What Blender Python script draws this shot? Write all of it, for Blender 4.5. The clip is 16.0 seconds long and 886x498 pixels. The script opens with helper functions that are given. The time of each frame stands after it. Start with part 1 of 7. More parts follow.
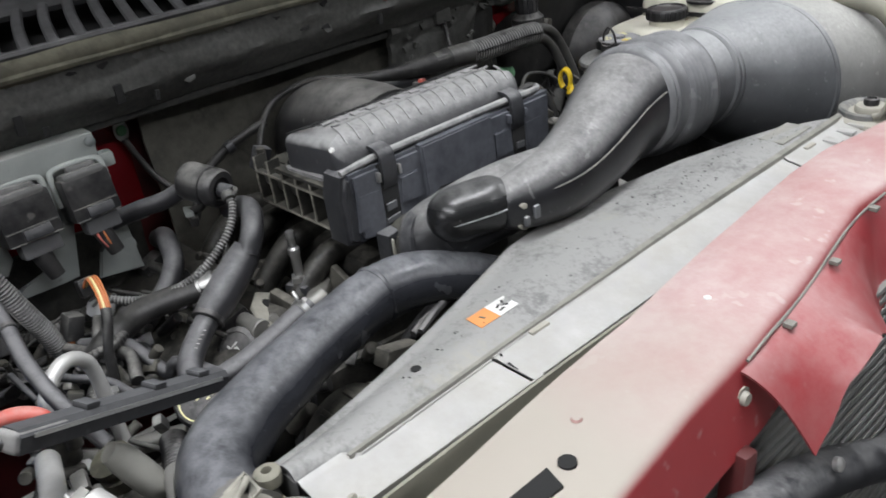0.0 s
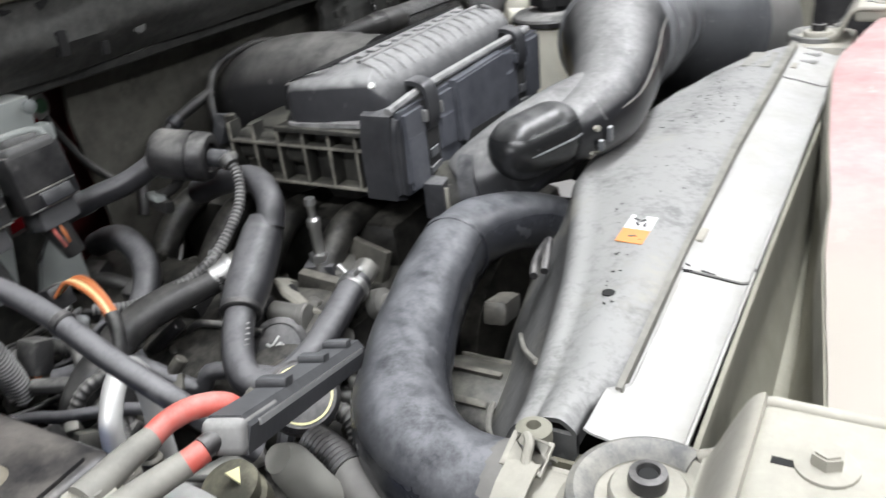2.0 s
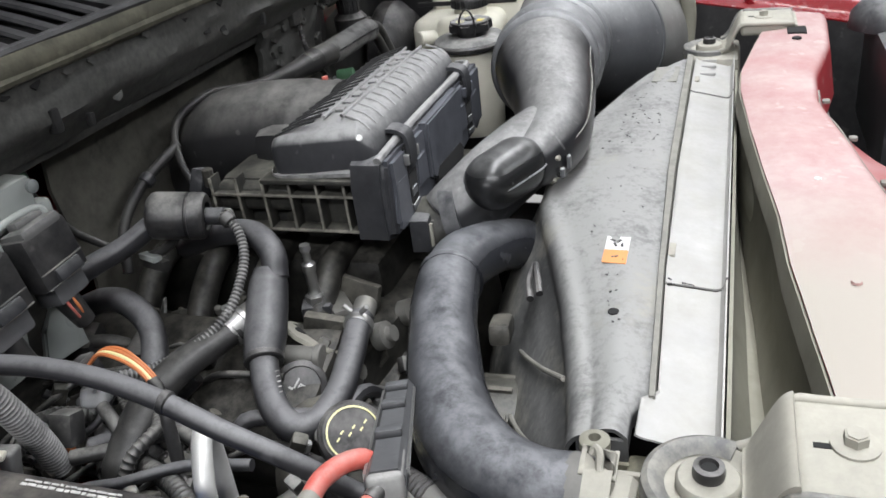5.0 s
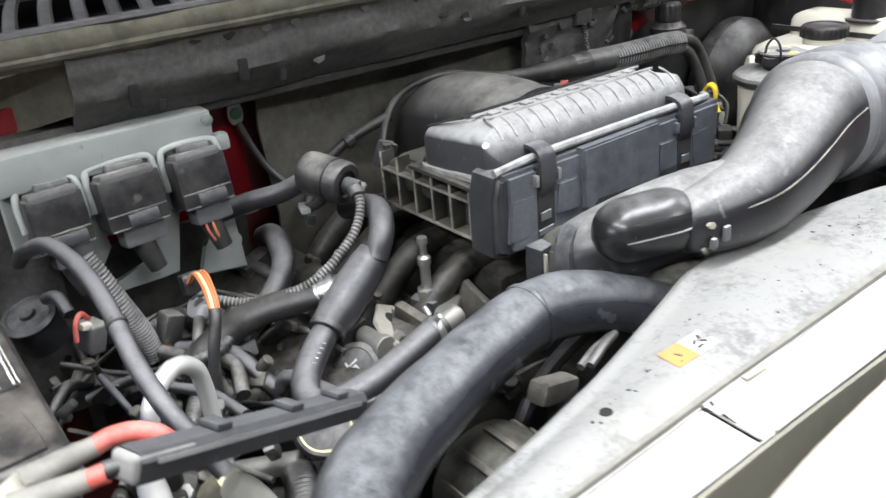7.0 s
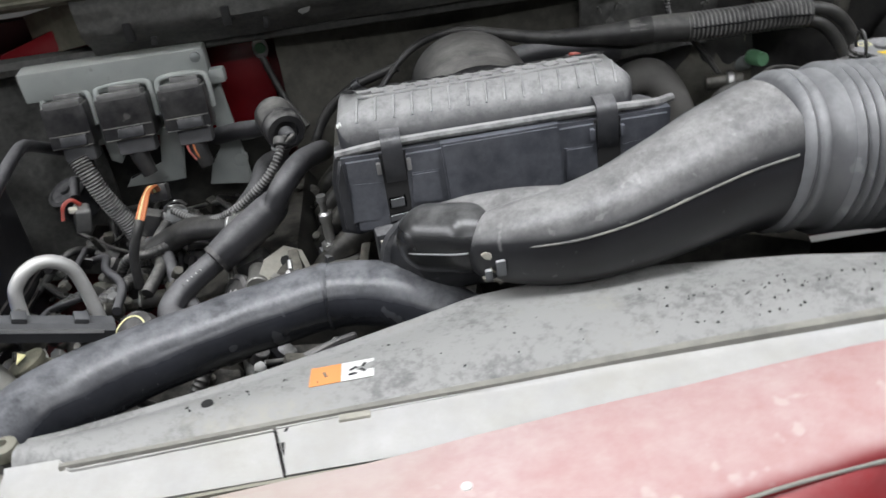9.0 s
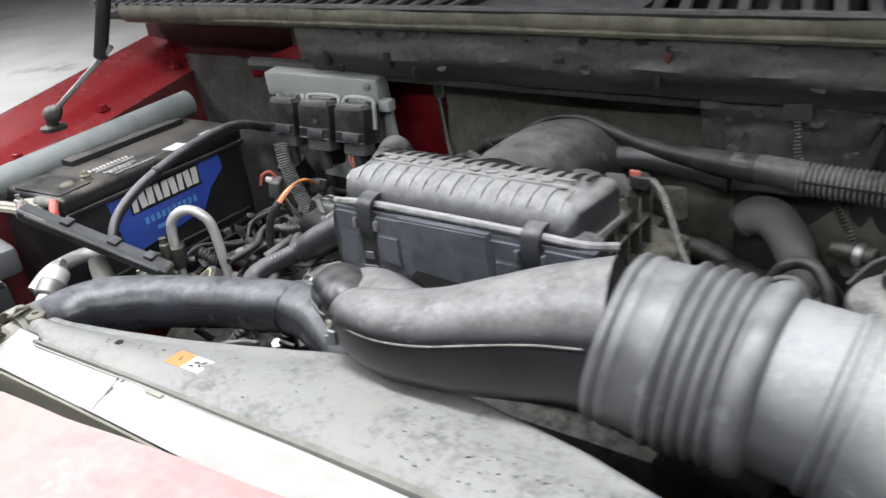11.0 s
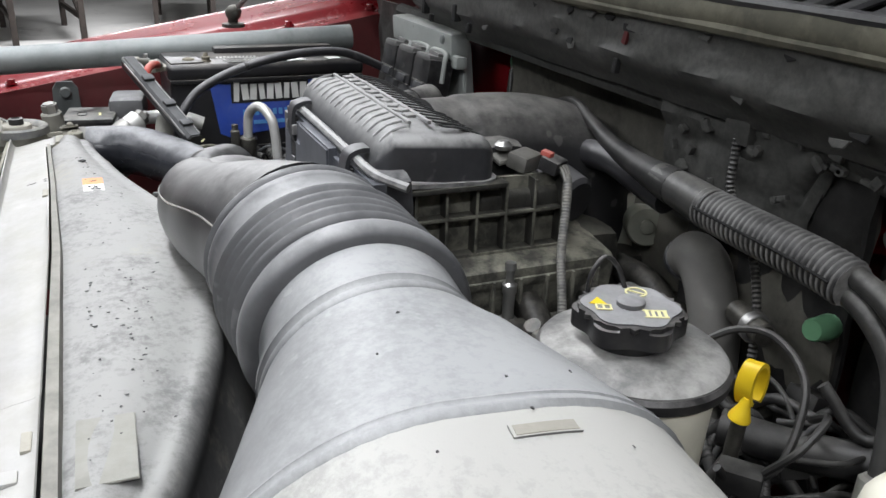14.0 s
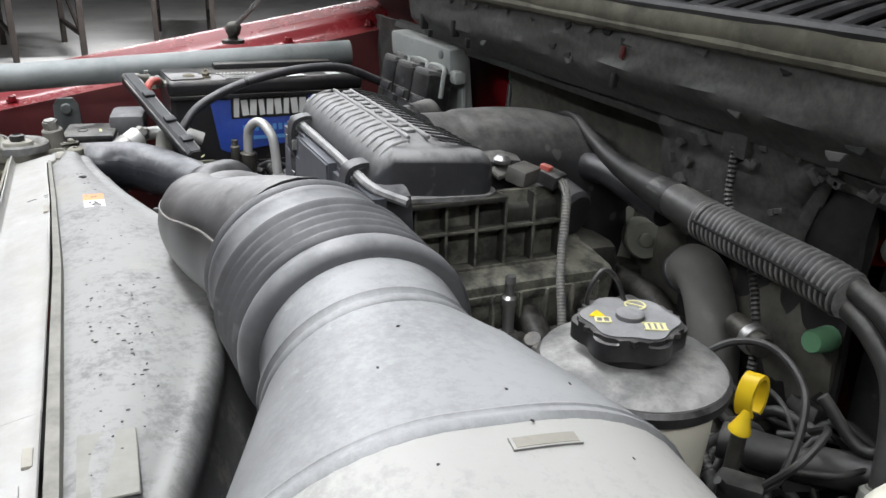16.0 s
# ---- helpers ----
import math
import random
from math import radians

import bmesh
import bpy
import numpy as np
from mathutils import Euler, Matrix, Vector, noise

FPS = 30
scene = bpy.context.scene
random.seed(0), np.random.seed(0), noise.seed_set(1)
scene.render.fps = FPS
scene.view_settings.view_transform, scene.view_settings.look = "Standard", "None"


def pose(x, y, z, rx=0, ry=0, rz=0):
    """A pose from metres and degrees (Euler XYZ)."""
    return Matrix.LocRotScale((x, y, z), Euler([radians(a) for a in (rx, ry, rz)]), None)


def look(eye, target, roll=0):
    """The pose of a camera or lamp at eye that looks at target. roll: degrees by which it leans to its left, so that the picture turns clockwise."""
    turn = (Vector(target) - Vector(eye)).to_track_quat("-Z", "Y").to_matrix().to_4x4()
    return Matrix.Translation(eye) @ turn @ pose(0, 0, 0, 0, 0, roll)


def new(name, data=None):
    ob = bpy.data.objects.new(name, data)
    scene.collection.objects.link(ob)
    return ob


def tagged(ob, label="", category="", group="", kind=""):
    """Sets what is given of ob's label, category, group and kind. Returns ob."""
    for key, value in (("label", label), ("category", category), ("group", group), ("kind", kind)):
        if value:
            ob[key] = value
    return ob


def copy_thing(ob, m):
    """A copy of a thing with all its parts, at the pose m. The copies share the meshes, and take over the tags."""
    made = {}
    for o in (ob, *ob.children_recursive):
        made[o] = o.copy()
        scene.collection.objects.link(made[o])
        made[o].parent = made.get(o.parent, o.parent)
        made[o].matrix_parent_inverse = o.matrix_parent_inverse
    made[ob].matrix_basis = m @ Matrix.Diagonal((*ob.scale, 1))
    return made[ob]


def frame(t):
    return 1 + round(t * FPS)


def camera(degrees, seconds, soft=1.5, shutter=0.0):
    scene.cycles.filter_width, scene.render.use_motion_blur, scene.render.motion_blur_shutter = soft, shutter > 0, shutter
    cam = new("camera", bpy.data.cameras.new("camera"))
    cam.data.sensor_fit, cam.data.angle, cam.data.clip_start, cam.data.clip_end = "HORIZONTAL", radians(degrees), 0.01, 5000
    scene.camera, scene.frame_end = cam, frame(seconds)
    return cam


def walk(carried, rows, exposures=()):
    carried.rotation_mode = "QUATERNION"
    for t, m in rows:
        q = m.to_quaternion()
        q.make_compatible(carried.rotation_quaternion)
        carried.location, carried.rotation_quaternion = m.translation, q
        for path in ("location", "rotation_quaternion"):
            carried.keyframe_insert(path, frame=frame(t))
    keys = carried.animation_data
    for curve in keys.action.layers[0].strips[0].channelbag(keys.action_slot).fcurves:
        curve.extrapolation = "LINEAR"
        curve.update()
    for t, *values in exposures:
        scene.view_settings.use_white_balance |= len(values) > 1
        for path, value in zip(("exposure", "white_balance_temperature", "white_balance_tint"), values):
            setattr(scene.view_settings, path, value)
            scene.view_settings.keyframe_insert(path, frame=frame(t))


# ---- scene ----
# camera and its walk: seconds, eye, target, roll
cam = camera(56.7, 16.0, shutter=0.45)
PATH = [
    (0, (-0.5913, -0.3948, 1.4489), (-0.0392, 0.2987, 0.9859), -8.01),
    (0.5, (-0.6556, -0.3668, 1.4449), (-0.0831, 0.3312, 1.0146), -7.12),
    (1, (-0.7204, -0.2785, 1.4258), (-0.1181, 0.3670, 0.9561), -9.38),
    (1.5, (-0.7312, -0.1324, 1.4453), (-0.0872, 0.4443, 0.9426), -11.37),
    (2, (-0.7398, -0.1025, 1.3411), (0.0248, 0.3650, 0.8975), -6.79),
    (2.5, (-0.8081, -0.0543, 1.3852), (-0.0196, 0.2456, 0.8482), -9.09),
    (3, (-0.8062, -0.0128, 1.3919), (-0.0233, 0.2837, 0.8450), -9.54),
    (5.3, (-0.8313, -0.0297, 1.4211), (-0.0065, 0.3087, 0.9681), -7.46),
    (5.5, (-0.8454, -0.0442, 1.4124), (-0.0247, 0.3153, 0.9681), -7.05),
    (6, (-0.7899, -0.0683, 1.4174), (-0.0487, 0.4390, 0.9777), -7.96),
    (6.5, (-0.6740, -0.1273, 1.4143), (-0.0487, 0.5178, 0.9752), -7.66),
    (7, (-0.6095, -0.2451, 1.3922), (-0.0862, 0.4925, 0.9655), -5.17),
    (7.5, (-0.5244, -0.3042, 1.4138), (-0.0912, 0.4831, 0.9751), -5.92),
    (8, (-0.3895, -0.3176, 1.4041), (-0.1152, 0.5344, 0.9584), -5.11),
    (8.5, (-0.2528, -0.3985, 1.4022), (-0.1375, 0.4727, 0.9248), -8.46),
    (9, (-0.1089, -0.4200, 1.4335), (-0.0817, 0.4420, 0.9274), -8.36),
    (9.2, (-0.0640, -0.3922, 1.4237), (-0.1044, 0.4831, 0.9419), -7.04),
    (11.3, (0.5487, -0.2566, 1.4762), (-0.0576, 0.4129, 1.0471), -7.63),
    (11.5, (0.6264, -0.2059, 1.4586), (-0.0031, 0.4477, 1.0384), -7.30),
    (12, (0.6959, -0.0961, 1.4454), (0.0311, 0.5164, 1.0178), -1.78),
    (12.5, (0.7316, 0.0640, 1.4012), (-0.0801, 0.4823, 0.9936), -2.47),
    (13, (0.7437, 0.0889, 1.3503), (-0.0920, 0.4404, 0.9283), -0.67),
    (13.5, (0.7451, 0.0780, 1.3442), (-0.0999, 0.4461, 0.9563), 1.35),
    (14, (0.7460, 0.0756, 1.3419), (-0.1027, 0.4455, 0.9641), 1.89),
    (14.5, (0.7455, 0.0751, 1.3420), (-0.1044, 0.4478, 0.9695), 1.91),
    (15, (0.7467, 0.0755, 1.3424), (-0.1046, 0.4483, 0.9733), 1.68),
    (15.5, (0.7480, 0.0747, 1.3424), (-0.1051, 0.4489, 0.9787), 1.69),
    (16, (0.7482, 0.0746, 1.3427), (-0.1064, 0.4470, 0.9808), 1.61),
]
walk(cam, [(t, look(eye, target, roll)) for t, eye, target, roll in PATH], [(0, -0.4), (0.5, -0.25), (1, -0.15), (1.5, -0.05), (2, 0.1), (2.5, -0.2), (3, -0.3), (5.5, -0.15), (6, -0.1), (6.5, 0.45), (7, 0.5), (7.5, 0.3), (8, 0.35), (8.5, 0.0), (9, -0.3), (11.5, 0.1), (12.0, 0.15), (12.5, 0.35), (13, 0.0), (14, -0.16), (16, -0.16)])

# ---------------------------------------------------------------- light
world = bpy.data.worlds.new("world")
scene.world = world
world.use_nodes = True
world.node_tree.nodes["Background"].inputs[0].default_value = (0.75, 0.8, 0.85, 1)
world.node_tree.nodes["Background"].inputs[1].default_value = 0.12


def strip_lamp(x, y, z, sx, sy, watts, turn=0.0, tilt=0.0):
    data = bpy.data.lights.new("ceiling_lamp", "AREA")
    data.shape, data.size, data.size_y, data.energy = "RECTANGLE", sx, sy, watts
    data.color = (0.945, 0.960, 1.0)
    ob = new("ceiling_lamp", data)
    ob.matrix_world = pose(x, y, z, tilt, 0, turn)
    return ob


strip_lamp(-0.1, -0.22, 3.15, 2.4, 0.28, 92)
strip_lamp(0.2, -2.4, 3.15, 2.4, 0.28, 55)
strip_lamp(2.6, -0.9, 3.15, 0.28, 2.4, 74)
strip_lamp(-2.6, -0.6, 3.15, 0.28, 2.4, 108)
# Extra lamp, added only to brighten the floor far out by the tables.
strip_lamp(-7.5, 1.0, 3.05, 0.35, 2.6, 300)

# ---------------------------------------------------------------- materials
def mat(name, col, rough=0.6, metal=0.0, var=0.25, scale=18.0, bump=0.15, dust=None, amount=0.5, up=0.5,
        patch=6.0, fine=160.0, second=None, second_at=0.6, second_scale=9.0, spec=0.5, zone=None, grain=0.14, rdust=0.66, sharp=0.13, edge=None, even_dust=0.05, bare=0.22):
    """A worn surface: base colour with grain and stains, a second colour in worn patches, dust that settles on what faces up."""
    m = bpy.data.materials.new(name)
    m.use_nodes = True
    nt = m.node_tree
    nd, ln = nt.nodes, nt.links
    bsdf = nd["Principled BSDF"]
    bsdf.inputs["Metallic"].default_value = metal
    bsdf.inputs["Specular IOR Level"].default_value = spec
    tc = nd.new("ShaderNodeTexCoord")

    def noise_tex(s, detail, rough_n=0.6):
        n = nd.new("ShaderNodeTexNoise")
        n.inputs["Scale"].default_value, n.inputs["Detail"].default_value = s, detail
        n.inputs["Roughness"].default_value = rough_n
        ln.new(tc.outputs["Object"], n.inputs["Vector"])
        return n.outputs["Fac"]

    def ramp(fac, lo, hi):
        r = nd.new("ShaderNodeMapRange")
        r.inputs["From Min"].default_value, r.inputs["From Max"].default_value = lo, hi
        ln.new(fac, r.inputs["Value"])
        return r.outputs["Result"]

    def mix(fac, a, b):
        x = nd.new("ShaderNodeMix")
        x.data_type = "RGBA"
        for sock, v in ((x.inputs[0], fac), (x.inputs[6], a), (x.inputs[7], b)):
            if hasattr(v, "is_output"):
                ln.new(v, sock)
            else:
                sock.default_value = v if not isinstance(v, tuple) else (*v, 1)[:4]
        return x.outputs[2]

    def math_node(op, a, b):
        x = nd.new("ShaderNodeMath")
        x.operation, x.use_clamp = op, op in ("MULTIPLY", "ADD")
        for sock, v in ((x.inputs[0], a), (x.inputs[1], b)):
            if hasattr(v, "is_output"):
                ln.new(v, sock)
            else:
                sock.default_value = v
        return x.outputs[0]

    big, small = noise_tex(scale, 5), noise_tex(fine, 3)
    lo, hi = tuple(c * (1 - var) for c in col), tuple(min(1, c * (1 + var)) for c in col)
    colour = mix(ramp(big, 0.3, 0.7), lo, hi)
    if second:
        colour = mix(ramp(noise_tex(second_scale, 6, 0.7), second_at, second_at + 0.12), colour, second)
    roughness = rough
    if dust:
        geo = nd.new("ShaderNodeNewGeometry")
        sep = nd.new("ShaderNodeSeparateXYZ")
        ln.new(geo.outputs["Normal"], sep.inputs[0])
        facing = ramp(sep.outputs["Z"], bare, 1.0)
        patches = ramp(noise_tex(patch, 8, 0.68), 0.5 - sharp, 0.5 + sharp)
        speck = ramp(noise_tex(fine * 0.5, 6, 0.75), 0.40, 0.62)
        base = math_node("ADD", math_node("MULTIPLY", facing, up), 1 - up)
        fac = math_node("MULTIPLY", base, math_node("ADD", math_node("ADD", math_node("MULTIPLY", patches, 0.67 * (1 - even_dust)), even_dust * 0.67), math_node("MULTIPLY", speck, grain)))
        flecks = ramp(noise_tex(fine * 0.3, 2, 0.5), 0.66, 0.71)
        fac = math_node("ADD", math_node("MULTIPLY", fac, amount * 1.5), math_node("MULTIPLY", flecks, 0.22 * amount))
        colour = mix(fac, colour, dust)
        rr = nd.new("ShaderNodeMapRange")
        rr.inputs["To Min"].default_value, rr.inputs["To Max"].default_value = rough, rdust
        ln.new(fac, rr.inputs["Value"])
        ln.new(rr.outputs["Result"], bsdf.inputs["Roughness"])
    else:
        rr = nd.new("ShaderNodeMapRange")
        rr.inputs["To Min"].default_value, rr.inputs["To Max"].default_value = max(0.03, rough - 0.1), min(1, rough + 0.12)
        ln.new(big, rr.inputs["Value"])
        ln.new(rr.outputs["Result"], bsdf.inputs["Roughness"])
    if edge:
        # Raised edges go paler: wear, and on ribbed conduit also painted light.
        worn = ramp(nd.new("ShaderNodeNewGeometry").outputs["Pointiness"], 0.515, 0.56)
        colour = mix(math_node("MULTIPLY", worn, ramp(noise_tex(40, 5), 0.3, 0.6)), colour, edge)
    if zone:
        sepx = nd.new("ShaderNodeSeparateXYZ")
        ln.new(tc.outputs["Object"], sepx.inputs[0])
        wob = math_node("SUBTRACT", sepx.outputs["X"], math_node("MULTIPLY", noise_tex(9, 5), 0.12))
        sepn = nd.new("ShaderNodeSeparateXYZ")
        ln.new(nd.new("ShaderNodeNewGeometry").outputs["Normal"], sepn.inputs[0])
        side = math_node("MULTIPLY", ramp(wob, zone[1] - 0.06, zone[0] - 0.06), ramp(sepn.outputs["Z"], 0.3, 0.9))
        colour = mix(side, colour, zone[2])
    ln.new(colour, bsdf.inputs["Base Color"])
    if bump:
        b = nd.new("ShaderNodeBump")
        b.inputs["Strength"].default_value, b.inputs["Distance"].default_value = bump, 0.002
        uneven = math_node("ADD", math_node("MULTIPLY", small, 0.35), math_node("MULTIPLY", noise_tex(38, 3), 0.65))
        ln.new(uneven, b.inputs["Height"])
        ln.new(b.outputs["Normal"], bsdf.inputs["Normal"])
    return m


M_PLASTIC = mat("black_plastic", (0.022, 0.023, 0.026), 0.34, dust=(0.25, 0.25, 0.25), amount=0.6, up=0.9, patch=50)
# The bluish dust colour also paints in a sheen on the front faces.
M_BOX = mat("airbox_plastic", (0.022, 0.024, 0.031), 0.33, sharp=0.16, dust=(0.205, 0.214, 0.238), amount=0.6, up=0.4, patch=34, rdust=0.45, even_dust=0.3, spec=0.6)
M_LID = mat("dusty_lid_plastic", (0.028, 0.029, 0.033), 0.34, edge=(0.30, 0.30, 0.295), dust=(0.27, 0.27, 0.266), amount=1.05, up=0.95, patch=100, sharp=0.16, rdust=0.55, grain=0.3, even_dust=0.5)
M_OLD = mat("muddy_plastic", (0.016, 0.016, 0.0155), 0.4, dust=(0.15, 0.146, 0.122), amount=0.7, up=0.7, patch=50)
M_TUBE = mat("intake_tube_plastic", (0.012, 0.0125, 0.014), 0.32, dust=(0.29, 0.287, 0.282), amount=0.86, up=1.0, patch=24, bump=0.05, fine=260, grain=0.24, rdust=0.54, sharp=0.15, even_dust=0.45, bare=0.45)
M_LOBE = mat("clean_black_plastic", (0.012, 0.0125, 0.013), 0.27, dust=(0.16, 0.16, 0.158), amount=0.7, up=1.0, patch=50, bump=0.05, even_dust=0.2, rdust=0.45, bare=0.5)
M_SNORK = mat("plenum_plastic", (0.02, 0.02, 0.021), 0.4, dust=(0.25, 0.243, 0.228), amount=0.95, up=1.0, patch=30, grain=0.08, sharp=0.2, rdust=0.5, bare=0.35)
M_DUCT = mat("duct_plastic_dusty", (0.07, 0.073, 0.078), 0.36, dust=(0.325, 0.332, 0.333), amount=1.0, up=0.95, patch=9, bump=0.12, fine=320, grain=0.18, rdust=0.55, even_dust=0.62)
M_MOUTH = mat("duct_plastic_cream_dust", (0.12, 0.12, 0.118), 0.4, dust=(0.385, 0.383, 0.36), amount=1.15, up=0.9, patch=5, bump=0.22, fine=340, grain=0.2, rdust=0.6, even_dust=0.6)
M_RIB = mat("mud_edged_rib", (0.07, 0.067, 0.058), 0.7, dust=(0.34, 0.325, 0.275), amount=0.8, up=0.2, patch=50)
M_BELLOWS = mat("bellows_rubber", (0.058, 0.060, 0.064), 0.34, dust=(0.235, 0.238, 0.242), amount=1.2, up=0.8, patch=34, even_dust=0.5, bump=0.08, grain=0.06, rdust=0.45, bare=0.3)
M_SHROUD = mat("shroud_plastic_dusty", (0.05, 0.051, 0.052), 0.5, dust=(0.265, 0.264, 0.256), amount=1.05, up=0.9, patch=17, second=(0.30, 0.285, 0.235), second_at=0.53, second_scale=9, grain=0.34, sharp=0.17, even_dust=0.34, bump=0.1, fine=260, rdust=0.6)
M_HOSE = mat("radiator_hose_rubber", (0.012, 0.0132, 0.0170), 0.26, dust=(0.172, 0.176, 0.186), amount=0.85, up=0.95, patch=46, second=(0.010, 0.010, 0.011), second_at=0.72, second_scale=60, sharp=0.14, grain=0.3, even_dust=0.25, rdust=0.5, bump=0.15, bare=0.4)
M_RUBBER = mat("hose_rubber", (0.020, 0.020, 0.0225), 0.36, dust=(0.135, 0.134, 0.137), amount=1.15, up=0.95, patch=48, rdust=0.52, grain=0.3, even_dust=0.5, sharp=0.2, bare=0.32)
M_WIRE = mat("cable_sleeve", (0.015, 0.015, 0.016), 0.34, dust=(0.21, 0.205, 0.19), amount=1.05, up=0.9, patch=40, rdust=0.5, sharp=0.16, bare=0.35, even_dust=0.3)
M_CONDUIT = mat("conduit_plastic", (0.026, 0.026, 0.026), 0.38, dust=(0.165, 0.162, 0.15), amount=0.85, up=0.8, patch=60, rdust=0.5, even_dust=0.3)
M_PLATE = mat("bare_white_steel", (0.39, 0.388, 0.38), 0.4, metal=0.0, var=0.14, second=(0.36, 0.358, 0.35), second_at=0.6, second_scale=30, dust=(0.32, 0.31, 0.268), amount=0.5, up=0.3, patch=10)
M_BEIGE = mat("dust_caked_steel", (0.25, 0.241, 0.207), 0.7, var=0.15, dust=(0.41, 0.393, 0.335), amount=0.8, up=0.5, second=(0.10, 0.105, 0.11), second_at=0.62, second_scale=14, sharp=0.12)
M_KHAKI = mat("khaki_undercoat", (0.20, 0.193, 0.155), 0.8, var=0.2, dust=(0.31, 0.297, 0.24), amount=0.5, up=0.3)
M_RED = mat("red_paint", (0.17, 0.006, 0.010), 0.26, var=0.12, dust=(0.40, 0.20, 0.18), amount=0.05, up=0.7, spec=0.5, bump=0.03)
M_REDDUST = mat("red_paint_dusty", (0.26, 0.016, 0.022), 0.45, spec=0.3, var=0.12, scale=5, dust=(0.46, 0.36, 0.345), amount=1.2, up=0.95, patch=7, even_dust=0.3, bump=0.04, zone=(-0.29, -0.10, (0.36, 0.33, 0.288)), grain=0.06, sharp=0.26)
M_PINK = mat("red_paint_chalky", (0.30, 0.028, 0.034), 0.45, var=0.15, scale=8, dust=(0.46, 0.33, 0.32), amount=1.0, up=0.9, patch=9, sharp=0.14, even_dust=0.2, bump=0.04)
M_FLAP = mat("red_paint_scuffed", (0.26, 0.016, 0.022), 0.38, var=0.15, scale=8, dust=(0.42, 0.28, 0.27), amount=0.6, up=0.8, patch=14, sharp=0.14, even_dust=0.25, bump=0.04)
M_PRINT = mat("worn_print", (0.42, 0.42, 0.40), 0.6, var=0.3, scale=90, second=(0.03, 0.03, 0.03), second_at=0.58, second_scale=140, bump=0)
M_CRUST = mat("dust_crusted_plastic", (0.028, 0.028, 0.025), 0.6, dust=(0.26, 0.254, 0.205), amount=0.9, up=0.35, patch=26, sharp=0.09)
# Red of the body with the shade of the bay's inside put in.
M_DARKRED = mat("red_paint_darkened", (0.09, 0.008, 0.010), 0.5, dust=(0.10, 0.045, 0.04), amount=0.5, up=0.4)
M_OLIVE = mat("olive_dusty_seal", (0.07, 0.068, 0.05), 0.8, var=0.25, dust=(0.17, 0.16, 0.115), amount=0.9, up=0.5, patch=26, sharp=0.08)
M_FIREWALL = mat("firewall_insulation", (0.012, 0.0125, 0.013), 0.55, var=0.3, scale=8, dust=(0.15, 0.15, 0.138), amount=0.62, up=0.2, even_dust=0.45, patch=130, second=(0.006, 0.006, 0.0065), second_at=0.62, second_scale=45, sharp=0.14, bump=0.6, fine=90)
M_WALLBEIGE = mat("firewall_sheet", (0.072, 0.069, 0.060), 0.85, var=0.25, scale=7, dust=(0.155, 0.149, 0.12), amount=0.5, up=0.2, patch=30, sharp=0.09, second=(0.022, 0.022, 0.021), second_at=0.58, second_scale=18)
M_GRILLE = mat("cowl_plastic", (0.014, 0.014, 0.015), 0.35, dust=(0.28, 0.28, 0.285), amount=0.5, up=0.8, patch=30, even_dust=0.4)
M_MODULE = mat("grey_green_module", (0.32, 0.345, 0.33), 0.5, metal=0.0, var=0.12, dust=(0.46, 0.47, 0.44), amount=0.6, up=0.6, second=(0.16, 0.165, 0.15), second_at=0.62, second_scale=40)
M_CONN = mat("connector_black", (0.010, 0.010, 0.012), 0.28, dust=(0.24, 0.235, 0.22), amount=1.0, up=0.85, patch=30)
M_WHITETANK = mat("white_tank_plastic", (0.70, 0.68, 0.58), 0.4, var=0.08, dust=(0.5, 0.48, 0.40), amount=0.4, up=0.5)
M_CAPBLACK = mat("cap_black", (0.012, 0.012, 0.013), 0.35, dust=(0.25, 0.24, 0.23), amount=0.55, up=0.9, patch=45)
M_CAPTOP = mat("cap_top_dusty", (0.06, 0.061, 0.064), 0.45, dust=(0.32, 0.32, 0.325), amount=0.85, up=0.8, even_dust=0.4)
M_TANKLID = mat("reservoir_lid", (0.10, 0.10, 0.098), 0.5, dust=(0.34, 0.335, 0.32), amount=0.9, up=0.85, patch=22, sharp=0.10, grain=0.2)
M_YELLOW = mat("yellow_plastic", (0.80, 0.56, 0.02), 0.4, var=0.08, bump=0.03)
M_YPRINT = mat("yellow_print", (0.74, 0.70, 0.38), 0.6, var=0.1, bump=0)
M_GREEN = mat("green_plastic", (0.16, 0.36, 0.20), 0.45, var=0.1)
M_BLUE = mat("blue_label", (0.018, 0.07, 0.42), 0.35, var=0.1, dust=(0.2, 0.2, 0.25), amount=0.25, up=0.2, bump=0)
M_WHITE = mat("white_print", (0.62, 0.62, 0.60), 0.5, var=0.06, bump=0)
M_LBLUE = mat("light_blue_print", (0.10, 0.30, 0.62), 0.5, var=0.06, bump=0)
M_ORANGE = mat("orange_label", (0.66, 0.27, 0.095), 0.5, var=0.05, bump=0)
M_ORANGEWIRE = mat("orange_wire", (0.52, 0.17, 0.06), 0.5, var=0.1, bump=0)
M_REDWIRE = mat("red_cable", (0.50, 0.07, 0.05), 0.42, var=0.2, dust=(0.42, 0.24, 0.21), amount=0.7, patch=40)
M_BAR = mat("scuffed_black_bar", (0.011, 0.011, 0.0125), 0.34, dust=(0.19, 0.195, 0.2), amount=0.6, up=0.8, patch=22, sharp=0.2, spec=0.3, even_dust=0.4)
M_BLACKPRINT = mat("black_print", (0.02, 0.02, 0.02), 0.5, bump=0)
